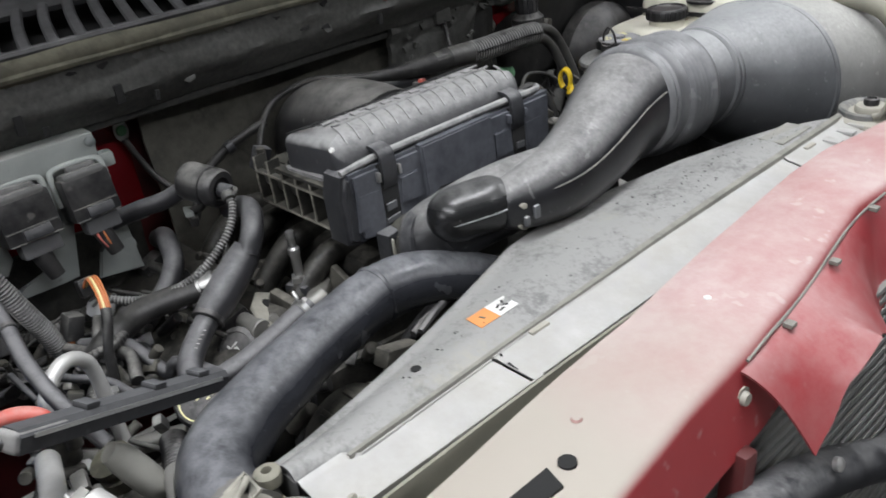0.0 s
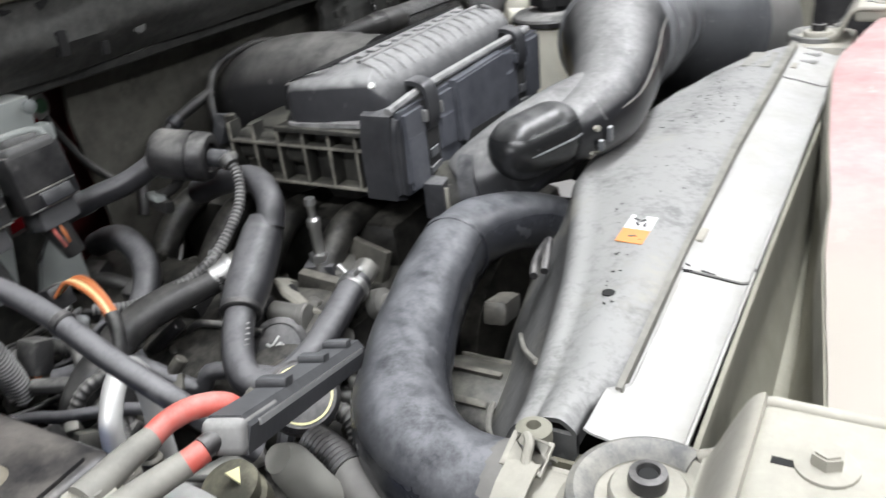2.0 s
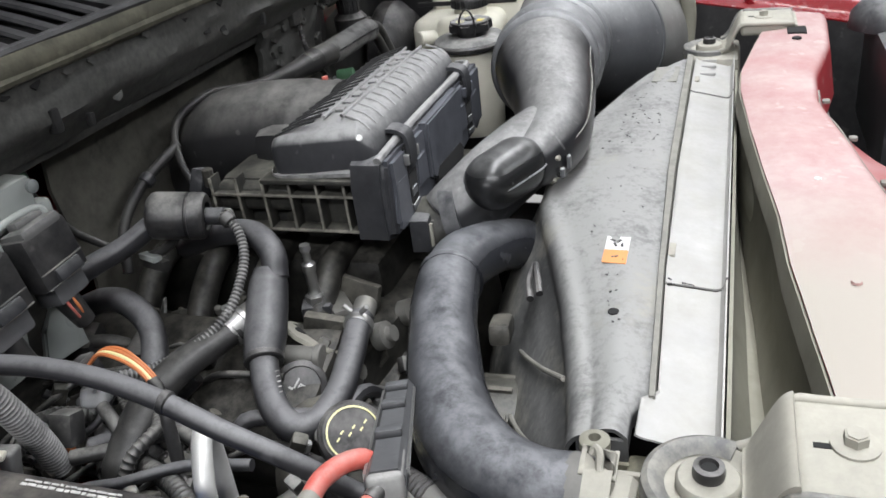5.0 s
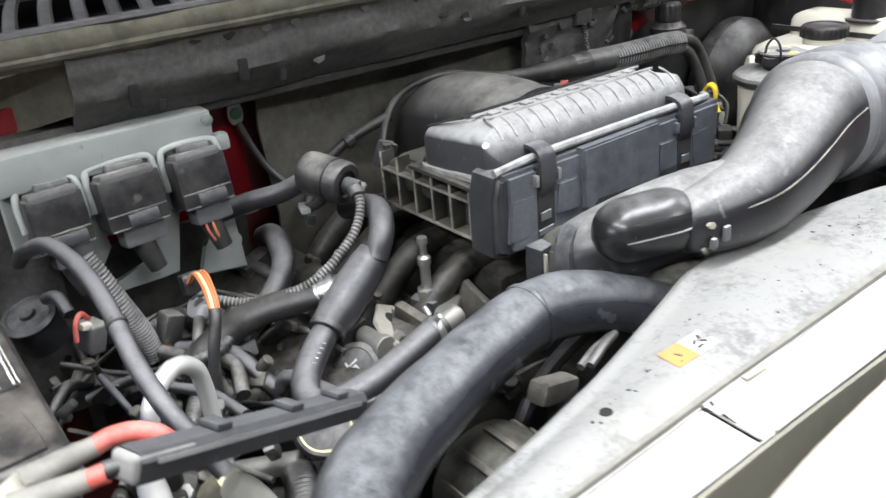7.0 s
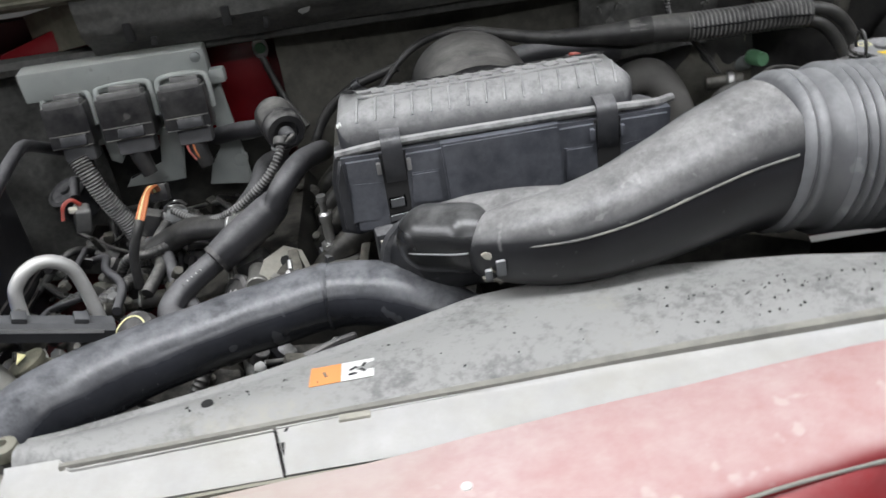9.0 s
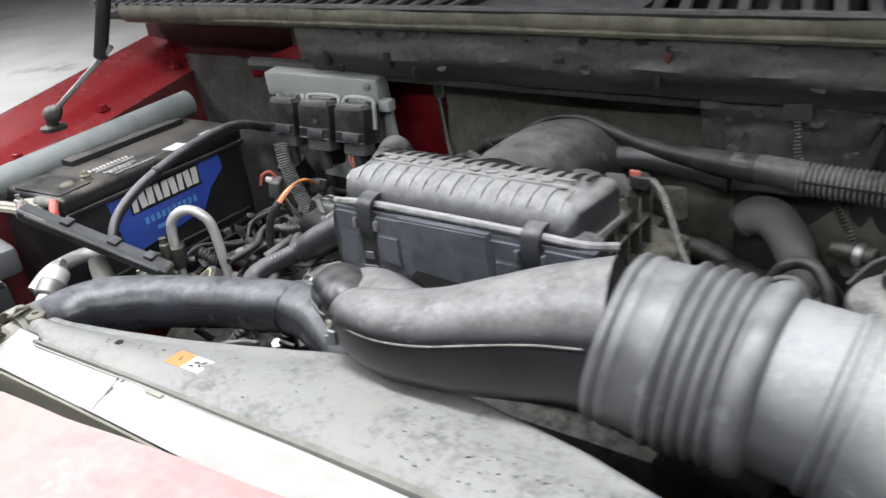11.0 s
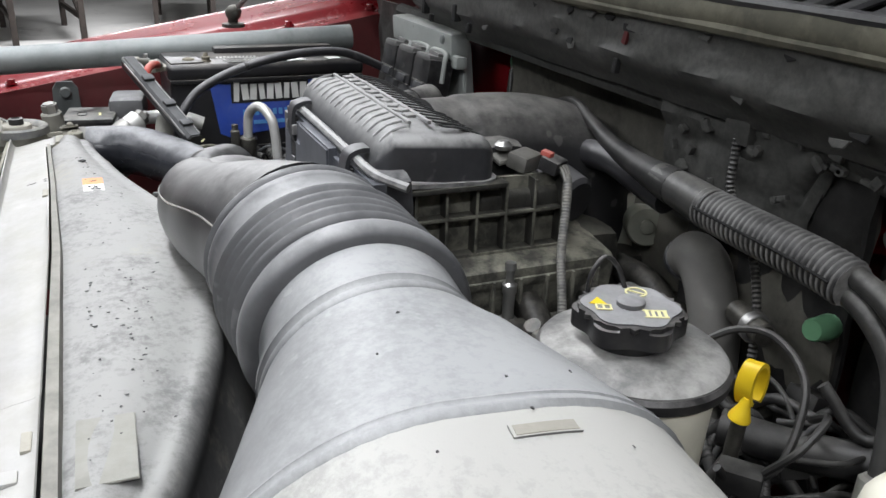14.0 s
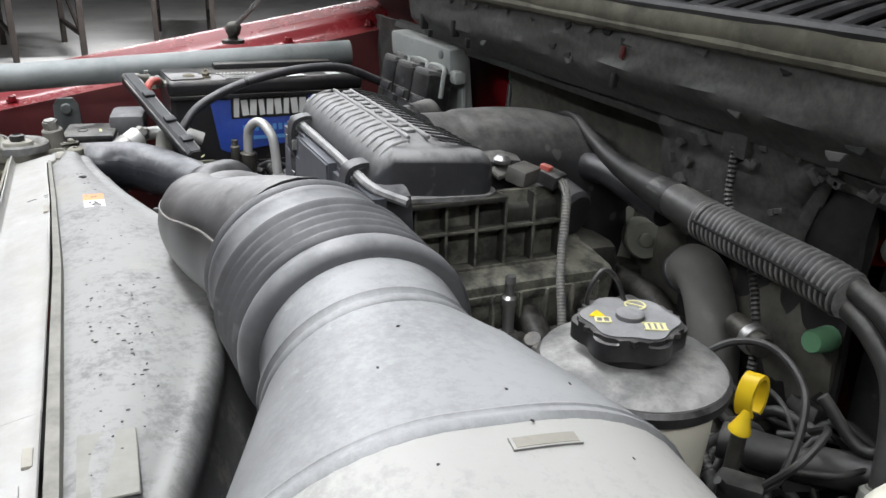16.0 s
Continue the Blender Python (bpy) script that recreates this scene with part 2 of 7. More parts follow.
# Pale edge colour makes the rib crests read as lit.
M_RIBHOSE = mat("pale_ribbed_conduit", (0.022, 0.022, 0.023), 0.42, edge=(0.26, 0.258, 0.25), dust=(0.19, 0.187, 0.178), amount=0.8, up=0.8, patch=40, even_dust=0.3)
M_MUD = mat("dried_mud", (0.16, 0.145, 0.11), 0.9, var=0.3, dust=(0.24, 0.22, 0.17), amount=0.6)
M_BATTERY = mat("battery_case", (0.014, 0.014, 0.016), 0.34, dust=(0.19, 0.175, 0.155), amount=0.44, up=0.95, patch=13, sharp=0.07, even_dust=0.10, grain=0.30, rdust=0.5)
M_STEEL = mat("bright_steel", (0.45, 0.45, 0.44), 0.36, metal=0.85, var=0.15, dust=(0.22, 0.215, 0.20), amount=0.25, up=0.5, patch=40)
M_ALU = mat("cast_aluminium", (0.28, 0.276, 0.262), 0.45, metal=0.7, var=0.3, dust=(0.22, 0.21, 0.18), amount=0.7, up=0.4, scale=30)
M_ACLINE = mat("aluminium_line", (0.62, 0.62, 0.605), 0.42, metal=0.45, var=0.15, dust=(0.46, 0.45, 0.41), amount=0.4, patch=30)
M_GALV = mat("galvanised_pipe", (0.20, 0.22, 0.22), 0.55, metal=0.35, var=0.25, dust=(0.27, 0.285, 0.28), amount=0.8, patch=22, sharp=0.07)
M_GREASE = mat("greasy_casting", (0.020, 0.0195, 0.018), 0.38, metal=0.2, var=0.5, scale=25, dust=(0.19, 0.18, 0.152), amount=1.0, up=0.7, patch=25)
M_GREYHOSE = mat("grey_matte_hose", (0.11, 0.107, 0.10), 0.7, var=0.15, dust=(0.20, 0.195, 0.18), amount=0.8, up=0.6, patch=14, even_dust=0.4, bump=0.05, bare=0.3)
M_BLOCK = mat("oily_block_casting", (0.010, 0.0098, 0.009), 0.42, metal=0.1, var=0.5, scale=40, dust=(0.095, 0.09, 0.078), amount=0.8, up=0.7, patch=70, sharp=0.1)
M_FROST = mat("frosted_clear_plastic", (0.42, 0.43, 0.44), 0.25, var=0.2, dust=(0.3, 0.29, 0.26), amount=0.5, patch=60)
M_ACT = mat("olive_dusted_cap", (0.20, 0.205, 0.17), 0.6, var=0.2, dust=(0.30, 0.30, 0.25), amount=0.7, up=0.6, patch=20)
M_DIM = mat("oily_black_hose", (0.010, 0.010, 0.0105), 0.42, dust=(0.11, 0.107, 0.10), amount=0.75, up=0.7, patch=25)
M_RUBBED = mat("rubbed_grey_rim", (0.085, 0.087, 0.09), 0.5, var=0.3, dust=(0.25, 0.243, 0.215), amount=0.9, patch=60, second=(0.24, 0.232, 0.205), second_at=0.52, second_scale=26)
M_LIP = mat("grey_beige_lip", (0.17, 0.166, 0.148), 0.7, var=0.2, dust=(0.27, 0.262, 0.23), amount=0.8, up=0.5, patch=30)
M_PAD = mat("cream_pad", (0.22, 0.217, 0.195), 0.7, var=0.12, dust=(0.29, 0.285, 0.258), amount=0.5, patch=40, second=(0.12, 0.12, 0.12), second_at=0.68, second_scale=60)
# Near-black: also the painted-in shade of holes, slots, recesses and the bay's depth.
M_DARK = mat("near_black_matte", (0.012, 0.012, 0.012), 0.9, var=0.3)
M_FIN = mat("condenser_fins", (0.20, 0.205, 0.20), 0.5, metal=0.4, var=0.2, dust=(0.24, 0.23, 0.21), amount=0.5)
M_FLOOR = mat("workshop_floor", (0.62, 0.61, 0.585), 0.5, var=0.12, scale=1.5, fine=40, second=(0.33, 0.32, 0.30), second_at=0.6, second_scale=1.2, bump=0.03)
M_WALL = mat("workshop_wall", (0.30, 0.30, 0.30), 0.85, var=0.05, scale=2, fine=60)
M_TABLE = mat("dark_table_steel", (0.05, 0.04, 0.035), 0.6, metal=0.3)
M_GLASS = mat("dark_windscreen", (0.01, 0.012, 0.014), 0.08, var=0.05, bump=0)

# ---------------------------------------------------------------- mesh tools
def V(*a):
    return Vector(a)


def thing(name, label, category, at=(0, 0, 0), group="", kind=""):
    ob = new(name)
    ob.empty_display_size = 0.05
    ob.matrix_world = Matrix.Translation(at)
    return tagged(ob, label, category, group, kind)


def solid(name, bm, material, smooth=False):
    me = bpy.data.meshes.new(name)
    bmesh.ops.recalc_face_normals(bm, faces=bm.faces)
    if smooth:
        for f in bm.faces:
            f.smooth = True
        lim = radians(38)
        for e in bm.edges:
            if len(e.link_faces) == 2 and e.calc_face_angle(0) > lim:
                e.smooth = False
    bm.to_mesh(me)
    bm.free()
    me.materials.append(material)
    return new(name, me)


def whole(name, bm, material, label, category, group="", kind="", smooth=True):
    """A thing that is one mesh."""
    return tagged(solid(name, bm, material, smooth), label, category, group, kind)


def part(name, bm, material, parent, label="", smooth=True):
    ob = solid(name, bm, material, smooth)
    ob.parent = parent
    ob.matrix_parent_inverse = chain(parent).inverted()
    return tagged(ob, label)


def chain(ob):
    m = ob.matrix_basis.copy()
    while ob.parent:
        m = ob.parent.matrix_basis @ ob.matrix_parent_inverse @ m
        ob = ob.parent
    return m


def add(bm, other):
    me = bpy.data.meshes.new("tmp")
    other.to_mesh(me)
    other.free()
    bm.from_mesh(me)
    bpy.data.meshes.remove(me)
    return bm


def joined(*bms):
    out = bms[0]
    for b in bms[1:]:
        add(out, b)
    return out


def box(c, size, bevel=0.0, rot=(0, 0, 0), seg=2):
    bm = bmesh.new()
    bmesh.ops.create_cube(bm, size=1)
    bmesh.ops.scale(bm, vec=size, verts=bm.verts)
    if bevel:
        bmesh.ops.bevel(bm, geom=bm.edges[:], offset=bevel, segments=seg, affect="EDGES", profile=0.6)
    bmesh.ops.transform(bm, matrix=pose(*c, *rot), verts=bm.verts)
    return bm


def aim(a, b):
    d = Vector(b) - Vector(a)
    return Matrix.Translation(a) @ d.to_track_quat("Z", "Y").to_matrix().to_4x4()


def lathe(profile, m, n=24, close=True):
    """A turned shape: (radius, height) pairs about the z axis of m."""
    bm = bmesh.new()
    rings = []
    for r, h in profile:
        rings.append([bm.verts.new((r * math.cos(2 * math.pi * k / n), r * math.sin(2 * math.pi * k / n), h)) for k in range(n)])
    for a, b in zip(rings, rings[1:]):
        for k in range(n):
            bm.faces.new((a[k], a[(k + 1) % n], b[(k + 1) % n], b[k]))
    if close:
        bm.faces.new(rings[0][::-1])
        bm.faces.new(rings[-1])
    bmesh.ops.transform(bm, matrix=m, verts=bm.verts)
    return bm


def rod(a, b, r, n=16, bevel=0.0, r2=None):
    L = (Vector(b) - Vector(a)).length
    r2 = r if r2 is None else r2
    e = bevel or min(r, L) * 0.15
    return lathe([(r - e, 0), (r, e), (r2, L - e), (r2 - e, L)], aim(a, b), n)


def spline(pts, per=8):
    p = [Vector(q) for q in pts]
    p = [p[0] * 2 - p[1]] + p + [p[-1] * 2 - p[-2]]
    out = []
    for i in range(1, len(p) - 2):
        for k in range(per):
            t = k / per
            a, b, c, d = p[i - 1:i + 3]
            out.append(0.5 * (2 * b + (c - a) * t + (2 * a - 5 * b + 4 * c - d) * t * t + (3 * b - a - 3 * c + d) * t ** 3))
    out.append(p[-2])
    return out


def sweep(pts, radii, n=16, squash=None, wobble=0.0, seed=0):
    """A round bar along points that are close together; radii: one for each, squash: width against height."""
    bm = bmesh.new()
    N = len(pts)
    if not hasattr(radii, "__len__"):
        radii = [radii] * N
    tan = [(pts[min(i + 1, N - 1)] - pts[max(i - 1, 0)]).normalized() for i in range(N)]
    up = Vector((0, 0, 1)) if abs(tan[0].z) < 0.9 else Vector((1, 0, 0))
    side = tan[0].cross(up).normalized()
    rings = []
    for i in range(N):
        side = (side - tan[i] * side.dot(tan[i])).normalized()
        up = side.cross(tan[i])
        ring = []
        for k in range(n):
            a = 2 * math.pi * k / n
            r = radii[i]
            if wobble:
                r *= 1 + wobble * noise.noise(Vector((pts[i] * 25)) + Vector((math.cos(a), math.sin(a), seed)))
            sx, sz = squash[i] if squash else (1, 1)
            ring.append(bm.verts.new(pts[i] + side * math.cos(a) * r * sx + up * math.sin(a) * r * sz))
        rings.append(ring)
    for a, b in zip(rings, rings[1:]):
        for k in range(n):
            bm.faces.new((a[k], a[(k + 1) % n], b[(k + 1) % n], b[k]))
    bm.faces.new(rings[0][::-1])
    bm.faces.new(rings[-1])
    return bm


def hose(pts, r, n=16, per=8, wobble=0.0):
    """A hose through the points; r: one radius or one a point."""
    s = spline(pts, per)
    if hasattr(r, "__len__"):
        rr = []
        for i in range(len(r) - 1):
            rr += [r[i] + (r[i + 1] - r[i]) * k / per for k in range(per)]
        r = rr + [r[-1]]
    return sweep(s, r, n, wobble=wobble)


def even(pts, step):
    """The spline again, with points at even steps."""
    s = spline(pts, 24)
    out, left = [s[0]], step
    for a, b in zip(s, s[1:]):
        L = (b - a).length
        d = left
        while d <= L and L > 0:
            out.append(a.lerp(b, d / L))
            d += step
        left = d - L
    return out


def corrugated(pts, r, pitch=0.006, depth=0.0018, n=14):
    s = even(pts, pitch / 4)
    radii = [r - depth * (0, 0.6, 1, 0.6)[i % 4] for i in range(len(s))]
    return sweep(s, radii, n)


def prism(poly, z0, z1, m=None, bevel=0.0, seg=2):
    """A flat shape, given by its outline in x and y, from height z0 to z1."""
    bm = bmesh.new()
    lo = [bm.verts.new((x, y, z0)) for x, y in poly]
    hi = [bm.verts.new((x, y, z1)) for x, y in poly]
    n = len(poly)
    bm.faces.new(lo[::-1])
    top = bm.faces.new(hi)
    for k in range(n):
        bm.faces.new((lo[k], lo[(k + 1) % n], hi[(k + 1) % n], hi[k]))
    if bevel:
        bmesh.ops.bevel(bm, geom=list(top.edges), offset=bevel, segments=seg, affect="EDGES")
    if m is not None:
        bmesh.ops.transform(bm, matrix=m, verts=bm.verts)
    return bm


def sheet(fn, nu, nv, thick=0.002):
    """A bent sheet with thickness: fn(u, v) for u and v from 0 to 1."""
    bm = bmesh.new()
    top = [[bm.verts.new(fn(i / nu, j / nv)) for j in range(nv + 1)] for i in range(nu + 1)]
    for i in range(nu):
        for j in range(nv):
            bm.faces.new((top[i][j], top[i + 1][j], top[i + 1][j + 1], top[i][j + 1]))
    bm.normal_update()
    low = [[bm.verts.new(v.co - v.normal * thick) for v in row] for row in top]
    for i in range(nu):
        for j in range(nv):
            bm.faces.new((low[i][j + 1], low[i + 1][j + 1], low[i + 1][j], low[i][j]))
    edge = [(i, 0) for i in range(nu)] + [(nu, j) for j in range(nv)] + [(i, nv) for i in range(nu, 0, -1)] + [(0, j) for j in range(nv, 0, -1)]
    for (a, b), (c, d) in zip(edge, edge[1:] + edge[:1]):
        bm.faces.new((top[a][b], low[a][b], low[c][d], top[c][d]))
    return bm


def lerp_at(x, table):
    """Piecewise straight reading of a short table of (x, value)."""
    for (x0, y0), (x1, y1) in zip(table, table[1:]):
        if x <= x1:
            k = max(0.0, (x - x0) / (x1 - x0))
            return y0 + (y1 - y0) * k
    return table[-1][1]


def hexagon(r, turn=0.0):
    return [(r * math.cos(math.pi / 3 * k + turn), r * math.sin(math.pi / 3 * k + turn)) for k in range(6)]


def ring_poly(r, n=24):
    return [(r * math.cos(2 * math.pi * k / n), r * math.sin(2 * math.pi * k / n)) for k in range(n)]


def lettering(text, size, m, material, parent, name="lettering", thick=0.0004, width=None, bold=0.0):
    """Words in the built-in font as a thin mesh; m: its pose, with x along the line and y up the letters."""
    cu = bpy.data.curves.new(name, "FONT")
    cu.body, cu.size, cu.extrude, cu.offset = text, size, thick, bold
    ob = new("lettering_source", cu)
    me = bpy.data.meshes.new_from_object(ob.evaluated_get(bpy.context.evaluated_depsgraph_get()))
    bpy.data.objects.remove(ob)
    bm = bmesh.new()
    bm.from_mesh(me)
    bpy.data.meshes.remove(me)
    if width:
        span = max(v.co.x for v in bm.verts) - min(v.co.x for v in bm.verts)
        bmesh.ops.scale(bm, vec=(width / span, 1, 1), verts=bm.verts)
    bmesh.ops.transform(bm, matrix=m, verts=bm.verts)
    return part(name, bm, material, parent, smooth=False)


def frame_of(origin, xdir, ydir):
    """A pose from an origin and the directions of its x and y."""
    x = Vector(xdir).normalized()
    z = x.cross(Vector(ydir)).normalized()
    y = z.cross(x)
    return Matrix.Translation(origin) @ Matrix((x, y, z)).transposed().to_4x4()


def nudge(ob, x, y, z):
    """Sets a finished thing over by a little, with all its parts."""
    ob.location = ob.location + Vector((x, y, z))


# ---------------------------------------------------------------- the workshop round the truck
floor = whole("floor", box((0, 0, -0.05), (34, 34, 0.1)), M_FLOOR, "pale smooth concrete workshop floor with darker streaks", "floor", kind="structure")
for nm, c, s in (("wall_north", (0, 17.1, 2.1), (34.4, 0.2, 4.2)), ("wall_south", (0, -17.1, 2.1), (34.4, 0.2, 4.2)),
                 ("wall_east", (17.1, 0, 2.1), (0.2, 34, 4.2)), ("wall_west", (-17.1, 0, 2.1), (0.2, 34, 4.2))):
    whole(nm, box(c, s), M_WALL, "plain pale painted workshop wall", "wall", kind="structure")
whole("ceiling", box((0, 0, 4.3), (34.4, 34.4, 0.2)), M_WALL, "plain pale workshop ceiling over the truck", "ceiling", kind="structure")


def work_table(at, turn):
    t = thing("work_table", "dark steel work table with thin legs on the pale floor", "table", at, "tables in the workshop")
    part("tabletop", box((0, 0, 0.82), (1.6, 0.75, 0.05), 0.01), M_TABLE, t)
    for x in (-0.72, 0.72):
        for y in (-0.32, 0.32):
            part("leg", box((x, y, 0.4), (0.06, 0.06, 0.8), 0.006), M_TABLE, t)
    part("stretcher", box((0, 0.32, 0.25), (1.4, 0.04, 0.05), 0.005), M_TABLE, t)
    part("stretcher", box((0, -0.32, 0.25), (1.4, 0.04, 0.05), 0.005), M_TABLE, t)
    part("brace", box((0, 0.32, 0.5), (1.25, 0.03, 0.04), 0.005, (0, 22, 0)), M_TABLE, t)
    for ob in t.children:
        ob.matrix_parent_inverse = Matrix.Identity(4)
    t.matrix_world = pose(*at, 0, 0, turn)
    return t


tb = work_table((-9.3, -0.35, 0), 8)
copy_thing(tb, pose(-10.2, 1.25, 0, 0, 0, -6))
copy_thing(tb, pose(-9.6, -2.6, 0, 0, 0, 4))

# ---------------------------------------------------------------- body of the truck: cowl, firewall, fenders, floor of the bay
cowl = thing("cowl", "black plastic cowl with curved louvre slats below the windscreen", "cowl", (0, 0.55, 1.28), kind="structure")


def cowl_pan(u, v):
    return V(-0.95 + 1.9 * u, 0.54 + 0.32 * v, 1.262 + 0.02 * v)


part("cowl_pan", sheet(cowl_pan, 4, 3), M_DARK, cowl)
part("front_edge", hose([(-0.95, 0.540, 1.283), (-0.5, 0.531, 1.288), (0, 0.528, 1.289), (0.5, 0.529, 1.288), (0.95, 0.54, 1.283)], 0.005, 8), M_GRILLE, cowl, "dusty pale rim")
part("rear_panel", sheet(lambda u, v: V(-0.95 + 1.9 * u, 0.688 + 0.15 * v, 1.306 + 0.020 * v), 20, 4, 0.006), M_GRILLE, cowl, "plain black rear panel")
part("middle_panel", sheet(lambda u, v: V(-0.150 + (0.215 - 0.02 * v) * u + 0.04 * v, 0.532 + 0.165 * v, 1.287 + 0.020 * v + 0.004 * math.sin(math.pi * u)), 12, 8, 0.006), M_GRILLE, cowl, "plain glossy middle panel")
for i in range(63):
    x = -0.93 + 0.030 * i
    if -0.155 < x < 0.075:
        continue
    lean = 0.28 * min(1, max(0, (0.10 - x) / 0.2)) - 0.18 * (x > 0.06)
    pts = [V(x + lean * 0.165 * k - 0.003 * math.sin(math.pi * k), 0.530 + 0.165 * k, 1.287 + 0.021 * k + 0.003 * math.sin(math.pi * k)) for k in (0, 0.25, 0.5, 0.75, 1)]
    part("slat", sweep(spline(pts, 3), 0.0066, 8, squash=[(1.0, 0.6)] * 13), M_GRILLE, cowl)

windscreen = whole("windscreen", sheet(lambda u, v: V(-0.8 + 1.6 * u, 0.86 + 0.75 * v, 1.33 + 0.55 * v), 2, 2, 0.006), M_GLASS,
                   "dark glass windscreen above the cowl", "windscreen", kind="structure")

firewall = thing("firewall", "dust-stained firewall with torn black insulation and red paint showing", "firewall", (0, 0.6, 1.0), kind="structure")
# Body red in its darkened copy; the patches show it bright.
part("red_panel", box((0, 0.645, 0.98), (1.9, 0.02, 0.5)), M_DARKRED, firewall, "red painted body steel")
part("red_patch", box((-0.36, 0.628, 1.12), (0.2, 0.012, 0.14), 0.003), M_RED, firewall, "bright red painted steel patch")
part("red_patch", prism([(0.321, 1.105), (0.330, 1.136), (0.380, 1.168), (0.60, 1.176), (0.79, 1.180), (0.79, 1.154), (0.487, 1.152), (0.409, 1.138), (0.361, 1.118)], 0, 0.006, Matrix(((1, 0, 0, 0), (0, 0, -1, 0.612), (0, 1, 0, 0), (0, 0, 0, 1))), 0.001), M_RED, firewall, "bright red painted steel patch")
part("red_patch", box((-0.219, 0.583, 1.187), (0.05, 0.006, 0.022), 0.001), M_RED, firewall, "red paint seen through a slot")


def lower_sheet(u, v):
    x = -0.246 + 0.60 * u
    return V(x, 0.600 + 0.012 * math.sin(5 * u) + 0.008 * math.sin(9 * v), 1.186 - 0.30 * v)


part("sheet", sheet(lower_sheet, 16, 6, 0.004), M_WALLBEIGE, firewall, "dusty grey-beige sheet")
part("ledge", hose([(-0.6, 0.572, 1.19), (-0.3, 0.575, 1.188), (0.1, 0.580, 1.184), (0.35, 0.582, 1.18)], 0.011, 8), M_FIREWALL, firewall)


def upper_band(u, v):
    x = -0.445 + 1.285 * u
    wav = 0.006 * noise.noise(V(x * 9, v * 3, 0)) + 0.003 * noise.noise(V(x * 30, v * 9, 2))
    return V(x, 0.534 + 0.03 * max(0, v - 0.55) / 0.45 + wav, 1.264 - 0.072 * v)


part("upper_band", sheet(upper_band, 90, 12, 0.004), M_FIREWALL, firewall, "torn black insulation band")


def pad(u, v):
    x = 0.13 + 0.66 * u
    wav = 0.010 * noise.noise(V(x * 8, v * 4, 5)) + 0.004 * noise.noise(V(x * 28, v * 12, 2))
    return V(x, 0.572 + 0.012 * v + wav, 1.195 - (0.11 - 0.085 * min(1, max(0, (u - 0.25) * 40))) * v)


part("insulation_pad", sheet(pad, 60, 16, 0.008), M_FIREWALL, firewall, "stained black firewall sheet")
part("slot", box((0.106, 0.5325, 1.243), (0.006, 0.010, 0.013), 0.001, (0, 18, 0)), M_DARKRED, firewall, "red paint seen through a torn slot")
part("slot", box((0.118, 0.532, 1.252), (0.030, 0.010, 0.007), 0.001), M_DARK, firewall)
for x, z in ((-0.392, 1.219), (-0.282, 1.221)):
    part("clip_hole", box((x, 0.532, z), (0.010, 0.010, 0.022), 0.002), M_DARK, firewall)
part("hinge_strip", box((-0.53, 0.585, 1.200), (0.22, 0.012, 0.024), 0.003, (0, -17, -8)), M_RED, firewall, "red painted body flange")
part("band_end", sheet(lambda u, v: V(-0.52 + 0.09 * u, 0.545 + 0.05 * (1 - u), 1.262 - 0.05 * v - 0.02 * (1 - u)), 8, 4, 0.004), M_OLIVE, firewall, "curled dusty band end")
for x, z, h in ((-0.281, 1.222, 0.020), (-0.240, 1.207, 0.012), (-0.368, 1.205, 0.010), (0.093, 1.215, 0.014), (0.40, 1.21, 0.014)):
    part("slot", box((x, 0.5315, z), (0.006, 0.006, h), 0.001, (0, 8, 0)), M_DARK, firewall)
random.seed(90)
for i in range(40):
    x = random.uniform(-0.43, 0.72)
    part("torn_flake", prism([(-0.007 * random.uniform(0.5, 1.6), 0), (0.007 * random.uniform(0.5, 1.6), 0.001), (0.006, -0.004 * random.uniform(0.5, 1.6)), (-0.002, -0.006 * random.uniform(0.4, 1.5)), (-0.007, -0.003)], 0, 0.0014,
         pose(x, 0.5310 if i % 3 else 0.5335, 1.259 if i % 3 else random.uniform(1.205, 1.235), 78, random.uniform(-6, 6), 0), 0.0006), M_DARK if i % 2 else M_FIREWALL, firewall, "torn flake of insulation")
random.seed(21)
for i in range(60):
    x = random.uniform(0.15, 0.75)
    part("crumb", box((x, 0.563, random.uniform(1.13 if x < 0.29 else 1.172, 1.19)), (random.uniform(0.004, 0.014), 0.006, random.uniform(0.003, 0.009)), 0.001, (0, random.uniform(0, 90), 0)), M_FIREWALL, firewall)
# Sheets added to hide the red panel; their dark colours stand for clutter.
part("side_pad", sheet(lambda u, v: V(-0.80 + 0.31 * u, 0.600 + 0.01 * noise.noise(V(u * 9, v * 6, 3)), 1.19 - 0.30 * v), 24, 18, 0.006), M_FIREWALL, firewall, "stained black firewall sheet")
part("side_pad", sheet(lambda u, v: V(-0.50 + 0.22 * u, 0.612 + 0.01 * noise.noise(V(u * 9, v * 6, 8)), 1.055 - 0.20 * v), 20, 14, 0.006), M_OLD, firewall, "brown sheet added below the module")
part("side_pad", sheet(lambda u, v: V(0.165 + 0.192 * u, 0.588 + 0.008 * noise.noise(V(u * 9, v * 6, 12)), 1.186 - 0.29 * v), 20, 14, 0.006), M_DIM, firewall, "stained black firewall sheet")
part("side_pad", sheet(lambda u, v: V(0.352 + 0.46 * u, 0.617 + 0.006 * noise.noise(V(u * 14, v * 6, 17)), 1.160 - 0.30 * v), 30, 14, 0.006), M_DIM, firewall, "stained black firewall sheet")
part("seam_bracket", box((0.232, 0.566, 1.186), (0.030, 0.016, 0.026), 0.004), M_FIREWALL, firewall)

